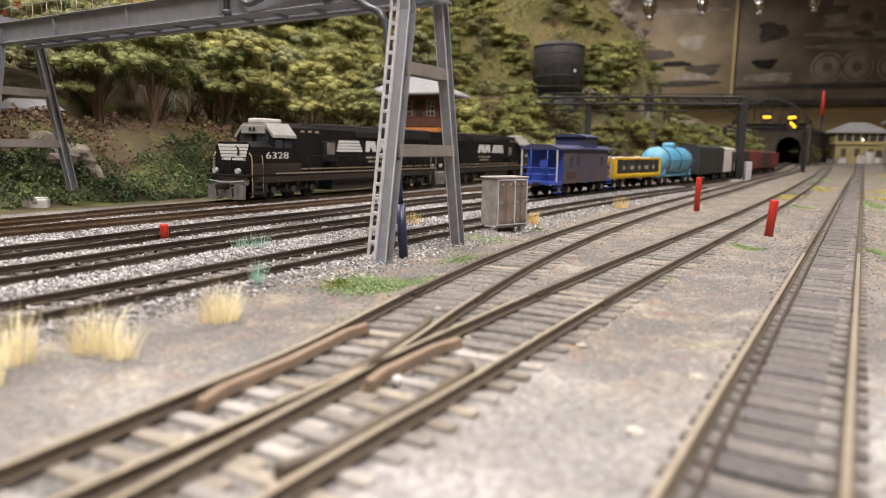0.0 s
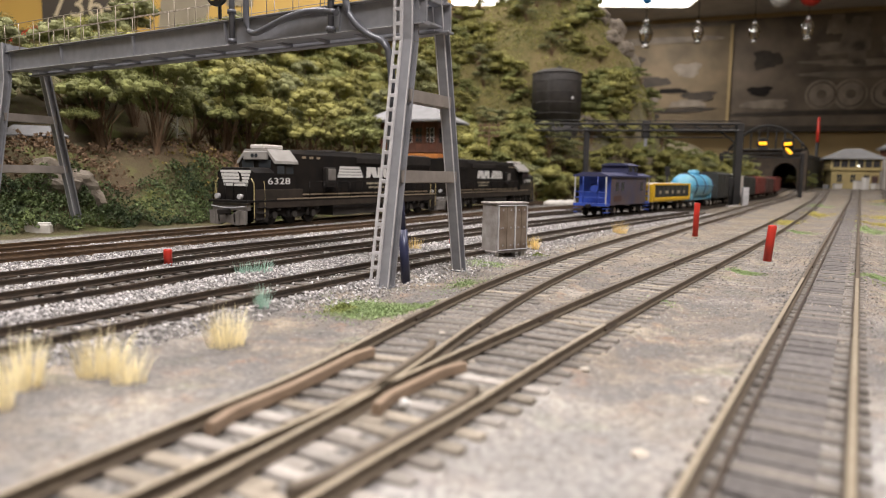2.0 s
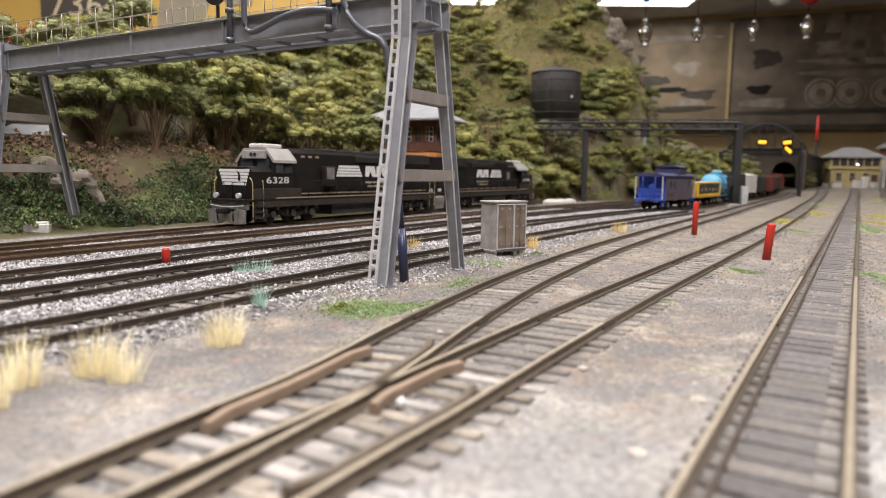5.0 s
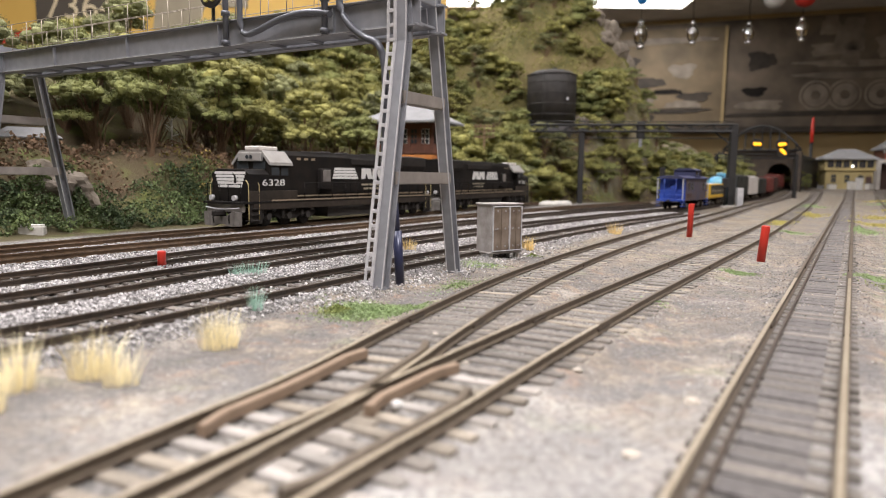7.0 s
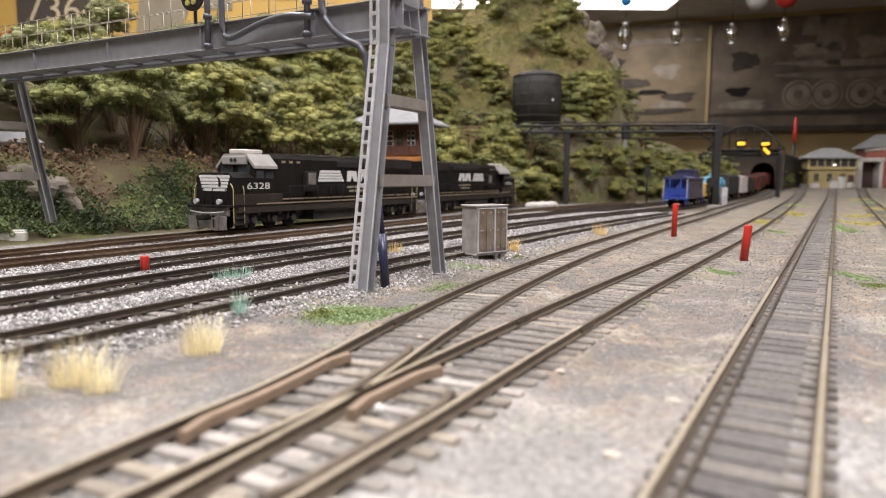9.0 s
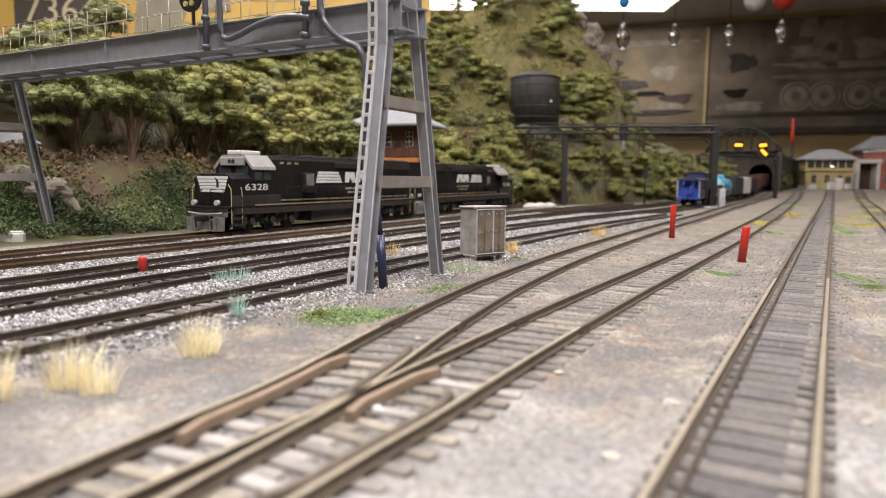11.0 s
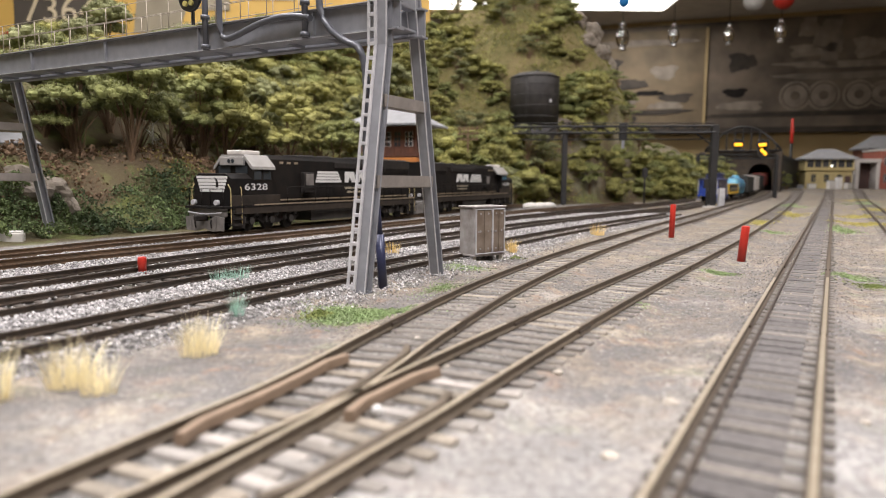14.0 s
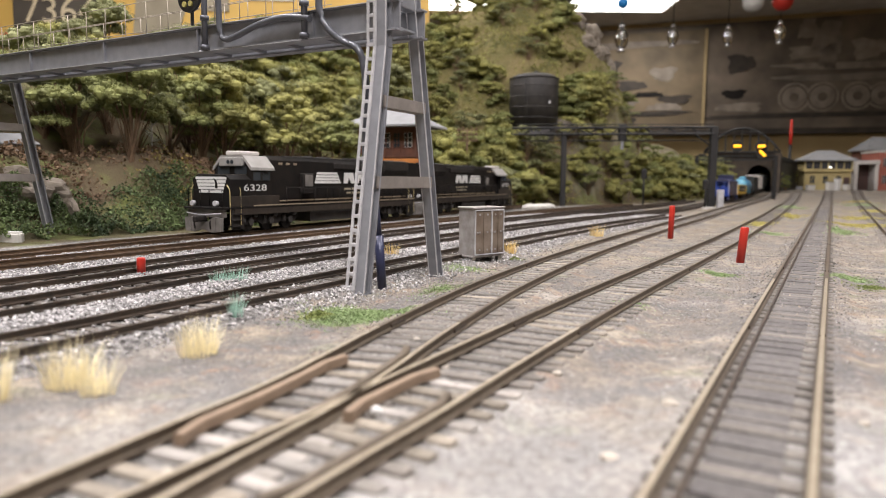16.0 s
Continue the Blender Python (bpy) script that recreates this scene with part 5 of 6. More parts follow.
TRAIN = [
    (caboose(), 58),
    (gondola(), 62 + 0),
    (tank_car(), 58),
    (boxcar(M_BLACKCAR, 128, 45, "tall black covered hopper car in the train", name="hopper_car"), 64),
    (boxcar(M_GREYCAR, 118, 44, "pale grey boxcar in the train"), 59),
    (boxcar(M_BLACKCAR, 126, 42, "black boxcar in the train"), 63),
    (boxcar(M_REDCAR, 126, 42, "oxide red boxcar in the train"), 63),
    (boxcar(M_BROWNCAR, 126, 41, "dark brown boxcar in the train"), 63),
    (boxcar(M_REDCAR, 126, 41, "oxide red boxcar at the train's head"), 63),
]


# ---- trees and undergrowth ----
def make_tree(seed, h, w, mtl, pads, label, leaves=110, size=0.8, blobs=4):
    """A trunk with limbs and a layered crown: lumpy clusters clothed in tiny leaves."""
    rng = np.random.RandomState(seed)
    t = thing("tree", 0, 0, 0, 0, label, "tree", "hillside trees")
    bm = B()
    q, nrm, cv, cf = [], [], [], []
    sph = np.array([(math.sin(th) * math.cos(fi), math.sin(th) * math.sin(fi), math.cos(th)) for th in (0.5, 1.2, 1.9, 2.6) for fi in np.arange(7) * 0.8976])
    for k in range(pads):
        a = k * 2.4 + rng.uniform(-0.5, 0.5)
        u = (k + 0.5) / pads
        r = w * 0.5 * (0.2 + 0.8 * math.sqrt(rng.uniform(0.05, 1))) * (1.0 - 0.6 * u ** 2)
        c = np.array([r * math.cos(a), r * math.sin(a), h * (0.36 + 0.54 * u + rng.uniform(-0.07, 0.07))])
        pr = w * rng.uniform(0.22, 0.34)
        for j in range(blobs):
            # lumps spread over a low dome
            ang, ro = 2.4 * j + rng.uniform(-0.3, 0.3), pr * math.sqrt((j + 0.4) / blobs) * rng.uniform(0.85, 1.05)
            bc = c + np.array([ro * math.cos(ang), ro * math.sin(ang), pr * (0.42 * (1 - (ro / pr) ** 2) + rng.uniform(-0.1, 0.1))])
            br = pr * rng.uniform(0.24, 0.38)
            d = rng.normal(size=(leaves, 3))
            d /= np.linalg.norm(d, axis=1, keepdims=True)
            flip = (d[:, 2] < -0.2) & (rng.uniform(0, 1, leaves) < 0.7)
            d[flip, 2] *= -1
            rad = rng.uniform(0.78, 1.15, leaves) + 0.25 * (rng.uniform(0, 1, leaves) < 0.15)
            q.append(bc + d * rad[:, None] * br * np.array([1, 1, 0.85]))
            nrm.append(d)
            base = len(cv)
            cv += (bc + sph * rng.uniform(0.6, 0.85, (28, 1)) * br * np.array([1, 1, 0.75])).tolist()
            for i in range(3):
                for m_ in range(7):
                    cf.append([base + i * 7 + m_, base + (i + 1) * 7 + m_, base + (i + 1) * 7 + (m_ + 1) % 7, base + i * 7 + (m_ + 1) % 7])
            cf += [[base + m_ for m_ in range(7)], [base + 21 + m_ for m_ in range(6, -1, -1)]]
        b0 = Vector((rng.uniform(-1, 1) * w * 0.05, rng.uniform(-1, 1) * w * 0.05, -3))
        mid = Vector((c[0] * 0.35, c[1] * 0.35, c[2] * 0.55))
        tube(bm, b0, mid, h * 0.013, h * 0.009, 6, False)
        tube(bm, mid, Vector(c), h * 0.009, h * 0.004, 5, False)
    for j in range(8):
        a = rng.uniform(0, 6.28)
        tube(bm, (0, 0, -3), (math.cos(a) * w * 0.2, math.sin(a) * w * 0.2, h * rng.uniform(0.3, 0.5)), h * 0.006, h * 0.003, 4, False)
    tube(bm, (0, 0, -5), (0, 0, h * 0.4), h * 0.020, h * 0.012, 7, False)
    part("trunk", bm, M_BARK, t)
    v, f = leaf_cloud(np.concatenate(q), size, seed, np.concatenate(nrm) * 0.7)
    n0 = len(v)
    raw("crown", np.concatenate([v, np.array(cv)]), f.tolist() + [[n0 + i for i in g] for g in cf], mtl, t)
    return t


TREE_LABELS = ["olive green model tree with layered clumpy crown", "mid green model tree with dense clumpy crown", "yellow-green model tree with flat clumps", "grey-green model tree with airy crown"]
KINDS = [make_tree(20 + i, hh, ww, M_LEAF[i % 4], pd, TREE_LABELS[i % 4], 80, 0.62, 16) for i, (hh, ww, pd) in enumerate(
    ((92, 72, 7), (98, 66, 8), (84, 76, 6), (104, 70, 8), (74, 66, 6), (80, 60, 6), (66, 68, 5), (90, 80, 7)))]
FAR = [make_tree(60 + i, hh, ww, M_LEAF[i % 4], pd, TREE_LABELS[i % 4], 44, 1.15, 10) for i, (hh, ww, pd) in enumerate(
    ((70, 66, 6), (62, 60, 5), (58, 70, 5), (76, 60, 6), (60, 64, 5), (66, 56, 6)))]


def plant_trees():
    rng = random.Random(11)
    spots = []

    def put(x, y, pool, sc, gap=17.0, sink=2.0):
        for a, b in spots:
            if (a - x) ** 2 + (b - y) ** 2 < (gap * sc * 1.2) ** 2:
                return
        if abs(x + 58) < 62 and abs(y - 815) < 60 or (abs(x - 157) < 56 and 1140 < y < 1262) or (abs(x + 298) < 30 and abs(y - 476) < 28):
            return
        if len(spots) > 284:
            return
        spots.append((x, y))
        o = copy_thing(rng.choice(pool), pose(x * K, y * K, (float(ground_z(x, y)) - sink) * K, rng.uniform(-6, 6), rng.uniform(-6, 6), rng.uniform(0, 360)))
        o.scale = (sc, sc, sc * rng.uniform(0.9, 1.1))

    near = [KINDS[i] for i in (0, 1, 3, 7, 5, 3)]
    for x, y, sc in ((912, 1890, 0.75), (938, 1925, 0.85), (962, 1962, 0.8), (998, 1995, 0.7), (960, 1905, 0.5), (1290, 2300, 1.1), (1200, 2290, 1.0), (1080, 2300, 1.1), (990, 2240, 1.0), (960, 2180, 0.9), (1010, 2120, 0.8), (940, 2060, 0.7), (905, 2000, 0.6), (1040, 2200, 0.9), (1130, 2260, 1.1), (1250, 2260, 0.9)):
        put(x, y, FAR, sc)
    # the five big trees nearest the gantry
    for x, y, sc in ((-294, 540, 0.9), (-248, 545, 0.85), (-192, 600, 0.92), (-150, 660, 0.95), (-112, 722, 0.95)):
        put(x, y, near, sc)
    # rows on the bank behind the locomotives
    for d0, step, scs in ((74, 56, (0.6, 0.82)), (112, 56, (0.75, 0.95)), (158, 60, (0.85, 1.05)), (206, 66, (0.72, 0.9))):
        y = 345 + rng.uniform(0, 30)
        while y < 950:
            x = float(np.interp(y, FOOT_Y, FOOT_X)) - (d0 + rng.uniform(-12, 12)) / 0.88
            put(x, y + rng.uniform(-10, 10), near if y < 620 else KINDS, rng.uniform(*scs))
            y += step * rng.uniform(0.8, 1.2)
    # low growth along the foot by the far tracks
    for d0 in (16, 46, 82):
        for y in range(960, 1830, 38):
            put(float(np.interp(y, FOOT_Y, FOOT_X)) - (d0 + rng.uniform(-10, 10)) / 0.88, y + rng.uniform(-12, 12), FAR, rng.uniform(0.5, 0.85), 18)
    for i in range(34):
        y = rng.uniform(800, 1120)
        put(float(np.interp(y, FOOT_Y, FOOT_X)) - rng.uniform(250, 470), y, KINDS, rng.uniform(0.85, 1.15), 26)
    # small trees over the face of the mountain
    for i in range(140):
        y, x = rng.uniform(1140, 1430), rng.uniform(-330, 250)
        if float(bank_distance(x, y)) > 90 and not (30 < x < 90 and y > 1230):
            put(x, y, FAR, rng.uniform(0.5, 0.8), 27)


plant_trees()
for i, k in enumerate(KINDS + FAR):
    x, y = -520 - 50 * i, 900 + 20 * (i % 5)
    k.matrix_basis = pose(x * K, y * K, float(ground_z(x, y)) * K)


def undergrowth():
    rng = np.random.RandomState(8)

    def cover(name, label, mtl, n, ya, yb, da, db, size, lift, seed, patch):
        y = rng.uniform(ya, yb, n)
        d = rng.uniform(da, db, n)
        x = np.interp(y, FOOT_Y, FOOT_X) - d / 0.88
        keep = wobble(x, y, patch) + 0.4 * wobble(y, x, patch * 0.37) > rng.uniform(-0.9, 0.5, n)
        x, y = x[keep], y[keep]
        lump = np.abs(wobble(x, y, 7.0)) * lift
        q, f = leaf_cloud(np.stack([x, y, ground_z(x, y) + lump * rng.uniform(0.4, 1, len(x))], 1), size, seed)
        tagged(raw(name, q, f.tolist(), mtl), label, "undergrowth", kind="stuff")

    cover("ivy", "dark green ivy covering the bank", M_IVY, 70000, 300, 620, -2, 44, 0.95, 13, 1, 23)
    cover("bank_scrub", "autumn brown and gold scrub on the bank", M_SCRUB, 14000, 500, 1250, 8, 90, 1.1, 12, 2, 31)
    cover("dry_brush", "dry brown brush on the upper bank", M_BARK, 16000, 380, 760, 34, 92, 1.2, 11, 6, 19)
    cover("bank_turf", "yellow-green turf on the hillside", M_LEAF[2], 60000, 800, 1600, 0, 480, 1.7, 10, 3, 41)
    cover("hill_turf", "olive turf on the hillside", M_LEAF[0], 52000, 700, 1600, 20, 520, 1.7, 12, 4, 29)


undergrowth()


def hill_woods():
    """Small trees past counting on the face of the mountain, one object a kind."""
    rng = np.random.RandomState(77)
    sph = np.array([(math.sin(th) * math.cos(fi), math.sin(th) * math.sin(fi), math.cos(th)) for th in (0.5, 1.2, 1.9, 2.6) for fi in np.arange(6) * 1.0472])
    for kind, (mtl, label, n) in enumerate(((M_LEAF[0], "olive woods covering the model mountain", 120), (M_LEAF[2], "yellow-green woods covering the model mountain", 120), (M_LEAF[1], "darker green woods covering the model mountain", 90))):
        q, nrm, cv, cf = [], [], [], []
        made = 0
        while made < n:
            low = rng.uniform() < 0.55
            back = not low and rng.uniform() < 0.36
            y = rng.uniform(930, 1780) if low else rng.uniform(1120, 1440)
            fx = float(np.interp(y, FOOT_Y, FOOT_X))
            x = fx - (rng.uniform(4, 150 if not 1270 < y < 1480 else 60) if low else rng.uniform(90, 620))
            if back:
                x, y = rng.uniform(-500, -130), rng.uniform(900, 1080)
            if low and y > 1290 and float(ground_z(x, y)) > 58 + float(rise(y)):
                continue
            if (x < -330 and not back) or (abs(x - 157) < 50 and 1130 < y < 1260):
                continue
            if not low and not back and (x > 250 or wobble(x, y, 38) < -0.3):
                continue
            made += 1
            g = float(ground_z(x, y))
            sc = rng.uniform(0.7, 1.25) * (1.0 if low else 1.5 if back else 0.9)
            for j in range(6):
                a, r = rng.uniform(0, 6.28), rng.uniform(0, 24) * sc
                bc = np.array([x + r * math.cos(a), y + r * math.sin(a), g + sc * (10 + 10 * (j // 2) + rng.uniform(-3, 3))])
                br = rng.uniform(11, 19) * sc * (1 - 0.06 * j)
                d = rng.normal(size=(130, 3))
                d /= np.linalg.norm(d, axis=1, keepdims=True)
                d[d[:, 2] < -0.2, 2] *= -1
                q.append(bc + d * rng.uniform(0.8, 1.12, (130, 1)) * br * np.array([1, 1, 0.55]))
                nrm.append(d)
                base = len(cv)
                cv += (bc + sph * rng.uniform(0.75, 0.9, (24, 1)) * br * np.array([1, 1, 0.5])).tolist()
                for i in range(3):
                    for m_ in range(6):
                        cf.append([base + i * 6 + m_, base + (i + 1) * 6 + m_, base + (i + 1) * 6 + (m_ + 1) % 6, base + i * 6 + (m_ + 1) % 6])
                cf.append([base + m_ for m_ in range(6)])
        v, f = leaf_cloud(np.concatenate(q), 1.5, 90 + kind, np.concatenate(nrm) * 0.7)
        n0 = len(v)
        tagged(raw("hill_woods", np.concatenate([v, np.array(cv)]), f.tolist() + [[n0 + i for i in g_] for g_ in cf], mtl), label, "woods", kind="stuff")


hill_woods()


def boulder(x, y, z, s, seed, label):
    rng = random.Random(seed)
    bm = B()
    bmesh.ops.create_icosphere(bm, subdivisions=4, radius=1.0)
    off = Vector((seed * 7.1, seed * 3.3, 0))
    for v in bm.verts:
        n = noise.fractal(v.co * 1.6 + off, 1.0, 2.0, 5) + 0.6 * abs(noise.noise(v.co * 0.9 + off))
        v.co *= 1 + 0.30 * n
        v.co = Vector((v.co.x * s[0], v.co.y * s[1], v.co.z * s[2]))
    ob = part("boulder", bm, M_ROCK)
    ob.matrix_basis = pose(x * K, y * K, z * K, 0, 0, rng.uniform(0, 60))
    tagged(ob, label, "rock", "rocks on the bank")


boulder(-276, 437, 24, (34, 14, 18), 1, "grey-brown plaster rock outcrop on the bank")
for i, (bx, by, bs) in enumerate(((262, 1385, 20), (292, 1398, 24), (318, 1402, 18), (276, 1340, 16), (334, 1420, 20), (300, 1350, 17))):
    boulder(bx, by, float(ground_z(bx, by)) + 2, (bs, bs * 0.8, bs * 0.9), 11 + i, "pale grey-tan rock face on the mountain flank")
boulder(210, 1215, 125, (34, 28, 22), 6, "pale tan rock ledge beside the water tank")


# ---- structures on the hill and far yard ----
def water_tank():
    z0 = 128.0
    t = thing("water_tank", 157, 1200, z0, 0, "matt black cylindrical water tank among hillside trees", "water tank")
    part("base", lathe(B(), [(40, -40), (40, 3), (39, 3.5)], 32), M_TANK, t)
    part("barrel", lathe(B(), [(42, 3), (42, 84), (41, 86)], 40), M_TANK, t)
    part("roof", lathe(B(), [(43, 85.5), (43, 87), (30, 93.5), (10, 97), (0.3, 97.5)], 40), M_TANK, t)
    for z in (18, 36, 54, 72):
        part("hoop", lathe(B(), [(42.2, z), (42.6, z + 0.4), (42.6, z + 1.2), (42.2, z + 1.6)], 40), M_TANK, t)
    bm = B()
    box(bm, (3, -6, 97.5), (7, 7, 4), 0.6)
    part("hatch", bm, M_TANK, t)
    bm = B()
    box(bm, (22, -37.2, 44), (3.5, 1.2, 4.5), 0.3)
    part("plate", bm, M_STEEL_L, t, "small pale plate")
    for x in (-20, -17):
        part("ladder_rail", tube(B(), (x, -38.6, 0), (x, -38.6, 88), 0.4, n=6), M_TANK, t)


water_tank()


def hip_roof(bm, w, d, z0, z1, ridge, over, thick=2.0):
    a, b = w / 2 + over, d / 2 + over
    lo = [(-a, -b, z0), (a, -b, z0), (a, b, z0), (-a, b, z0)]
    hi = [(-ridge / 2, 0, z1), (ridge / 2, 0, z1)]
    v = [bm.verts.new(p) for p in lo] + [bm.verts.new(p) for p in hi] + [bm.verts.new((x, y, z - thick)) for x, y, z in lo]
    for f in ((0, 1, 5, 4), (1, 2, 5), (2, 3, 4, 5), (3, 0, 4), (0, 6, 7, 1), (1, 7, 8, 2), (2, 8, 9, 3), (3, 9, 6, 0), (6, 9, 8, 7)):
        bm.faces.new([v[i] for i in f])
    return bm


def window(parent, x, y, z, w, h, frame_mat, rows=2, cols=2, glassy=M_WINDOW, face=-1, name="window"):
    bm = B()
    box(bm, (x, y + face * 0.3, z), (w, 0.6, h))
    win = part(name, bm, frame_mat, parent)
    for i in range(cols):
        for j in range(rows):
            bm = B()
            box(bm, (x + (i + 0.5) * w / cols - w / 2, y + face * 0.7, z + (j + 0.5) * h / rows - h / 2), (w / cols - 1.0, 0.4, h / rows - 1.0))
            part("pane", bm, glassy, win)


def signal_house():
    x, y = -58, 815
    h = thing("signal_house", x, y, 52, -22, "red-brown wooden signal house with grey hip roof on the bank", "house")
    bm = B()
    box(bm, (0, 0, 0), (76, 44, 24), 0.5)
    part("base", bm, M_ORANGE, h, "orange brick base")
    bm = B()
    box(bm, (0, 0, 31), (74, 42, 36), 0.4)
    wall = part("wall", bm, M_BRICK, h)
    part("roof", hip_roof(B(), 76, 44, 50, 72, 26, 15), M_ROOFGREY, h, "pale grey hip roof")
    for i in range(5):
        window(wall, -28 + i * 14, -21, 33, 9.5, 17, M_BRICK if i % 2 else M_WHITE, 3, 2)
    for i in range(2):
        bm = B()
        for yy in (-12, 8):
            box(bm, ((37.3) * (1 if i else -1), yy, 33), (0.8, 10, 16))
        part("side_window", bm, M_WINDOW, wall)
    for i in range(9):
        bm = B()
        box(bm, (-36 + i * 9, -21.5, 31), (1.2, 1.0, 35))
        part("batten", bm, M_BRICK, wall)
    bm = B()
    box(bm, (8, 2, 74), (6, 6, 12), 0.4)
    part("chimney", bm, M_BRICK, h)


signal_house()


def lattice(bm, a, b, w, h, n):
    a, b = Vector(a), Vector(b)
    d = (b - a).normalized()
    s = Vector((-d.y, d.x, 0)) * w / 2
    for o in (s, -s):
        for z in (0, h):
            tube(bm, a + o + Vector((0, 0, z)), b + o + Vector((0, 0, z)), 1.5, n=5)
        for i in range(n):
            p, q = a.lerp(b, i / n) + o, a.lerp(b, (i + 1) / n) + o
            tube(bm, p + Vector((0, 0, 0 if i % 2 else h)), q + Vector((0, 0, h if i % 2 else 0)), 0.7, n=4)
    return bm


def catenary():
    c = thing("catenary_bridge", 410, 1040, 0, 0, "dark steel truss signal bridge spanning the main tracks", "signal bridge")
    far = Vector((-300, 60, 0))
    bm = B()
    box(bm, (0, 0, 62), (10, 10, 124), 0.4)
    part("post", bm, M_DARKSTEEL, c)
    mid = far * 0.73
    gz = float(ground_z(410 + mid.x, 1040 + mid.y))
    bm = B()
    box(bm, (mid.x, mid.y, (gz + 118) / 2 - 2), (8, 8, 122 - gz), 0.4)
    part("post", bm, M_DARKSTEEL, c)
    part("upper_truss", lattice(B(), (0, 0, 113), (far.x, far.y, 113), 10, 10, 18), M_DARKSTEEL, c)
    part("lower_wire", tube(B(), (0, 0, 103), (far.x, far.y, 103), 1.0, n=6), M_DARKSTEEL, c)
    part("top_rail", tube(B(), (0, 0, 127), (far.x, far.y, 129), 0.8, n=6), M_DARKSTEEL, c)
    for t in (0.1, 0.3, 0.5, 0.7, 0.9):
        p = far * t
        part("rail_post", tube(B(), (p.x, p.y, 122), (p.x, p.y, 128), 0.6, n=5), M_DARKSTEEL, c)
    p = far * 0.44
    bm = B()
    box(bm, (p.x, p.y, 115), (11, 9, 26), 1.0)
    sig = part("signal_head", bm, M_DARKSTEEL, c)
    bm = B()
    box(bm, (p.x, p.y - 1, 96), (4, 4, 14))
    part("hanger", bm, M_STEEL, sig)
    part("brace", tube(B(), (0, 0, 92), (far.x * 0.09, far.y * 0.09, 112), 1.3, n=5), M_DARKSTEEL, c)
    bm = B()
    box(bm, (11, -8, 14), (9, 8, 30), 0.5)
    part("relay_case", bm, M_STEEL_L, c, "pale grey relay case")
    bm = B()
    box(bm, (0, 0, 1), (18, 18, 3), 0.3)
    part("footing", bm, M_CONC, c)


catenary()


def amber_signals():
    x, y = 707, 1560
    g = thing("position_light_signal_bridge", x, y, float(rise(y)), 0, "dark signal bridge with lit amber position lights", "signal bridge")
    bm = B()
    box(bm, (52, 0, 48), (7, 7, 98), 0.4)
    part("post", bm, M_DARKSTEEL, g)
    bm = B()
    box(bm, (-105, 60, 48), (7, 7, 98), 0.4)
    part("post", bm, M_DARKSTEEL, g)
    part("truss", lattice(B(), (56, 0, 90), (-110, 62, 90), 9, 9, 12), M_DARKSTEEL, g)

    def head(cx, cz, tilt):
        bm = B()
        d = Vector((math.cos(tilt), 0, math.sin(tilt)))
        tube(bm, (cx, -9, cz), (cx, -7, cz), 13, n=24)
        h = part("signal_target", bm, M_DARKSTEEL, g)
        for k in (-1, 0, 1):
            p = Vector((cx, -11, cz)) + d * k * 5.6
            part("lamp", lathe(B(), [(3.5, 0), (3.3, 1.2), (2.0, 2.4), (0.2, 2.8)], 14), M_AMBER, h, "lit amber lamp").matrix_basis = Matrix.Translation(p * K) @ Euler((radians(90), 0, 0)).to_matrix().to_4x4()
    head(-42, 120, 0)
    head(13, 120, 0.12)
    head(16, 104, -0.75)


amber_signals()


M_DARKSTONE = mat("sooty_dark_stone", (0.075, 0.055, 0.038), 0.9, 0, 0.5, 60, (0.03, 0.026, 0.022), 0.4)


def tunnel():
    base = float(rise(1850))
    p = thing("tunnel_portal", 857, 1850, base, -32.5, "dark brown stone tunnel portal with arched opening", "tunnel")
    H, ow, oh = 104.0, 30.0, 74.0
    arch = [(ow * math.cos(t), oh - ow + ow * math.sin(t)) for t in np.linspace(0, math.pi, 13)]
    out = [(-130, -20), (-130, H), (40, H), (40, -20), (ow, -20), *arch, (-ow, -20)]
    bm = B()
    prism(bm, out, 0, 14)
    part("wall", bm, M_DARKSTONE, p)
    bm = B()
    box(bm, (-45, 7, H + 3), (176, 20, 7), 1)
    part("coping", bm, M_DARKSTONE, p)
    for sx in (-1, 1):
        bm = B()
        box(bm, (sx * 40, 300, 40), (6, 570, 120))
        part("lining", bm, M_BLACKCAR, p)
    bm = B()
    box(bm, (0, 300, 92), (90, 570, 6))
    part("lining", bm, M_BLACKCAR, p)
    # arched truss carried above the portal
    bm = B()
    for o in (-8, 8):
        pts = [(-44 + t * 96, -20 + o, 108 + 64 * (1 - t * t)) for t in np.linspace(-1, 1, 15)]
        pipe(bm, pts, 2.4, 6)
        tube(bm, (-140, -20 + o, 108), (52, -20 + o, 108), 2.6, n=6)
        for t in np.linspace(-0.86, 0.86, 9):
            tube(bm, (-44 + t * 96, -20 + o, 108), (-44 + t * 96, -20 + o, 108 + 64 * (1 - t * t)), 1.2, n=5)
    br = part("truss_bridge", bm, M_DARKSTEEL, p)
    for px_ in (-146, 48):
        bm = B()
        box(bm, (px_, -20, 40), (14, 26, 130), 1)
        part("pier", bm, M_DARKSTONE, br)


tunnel()


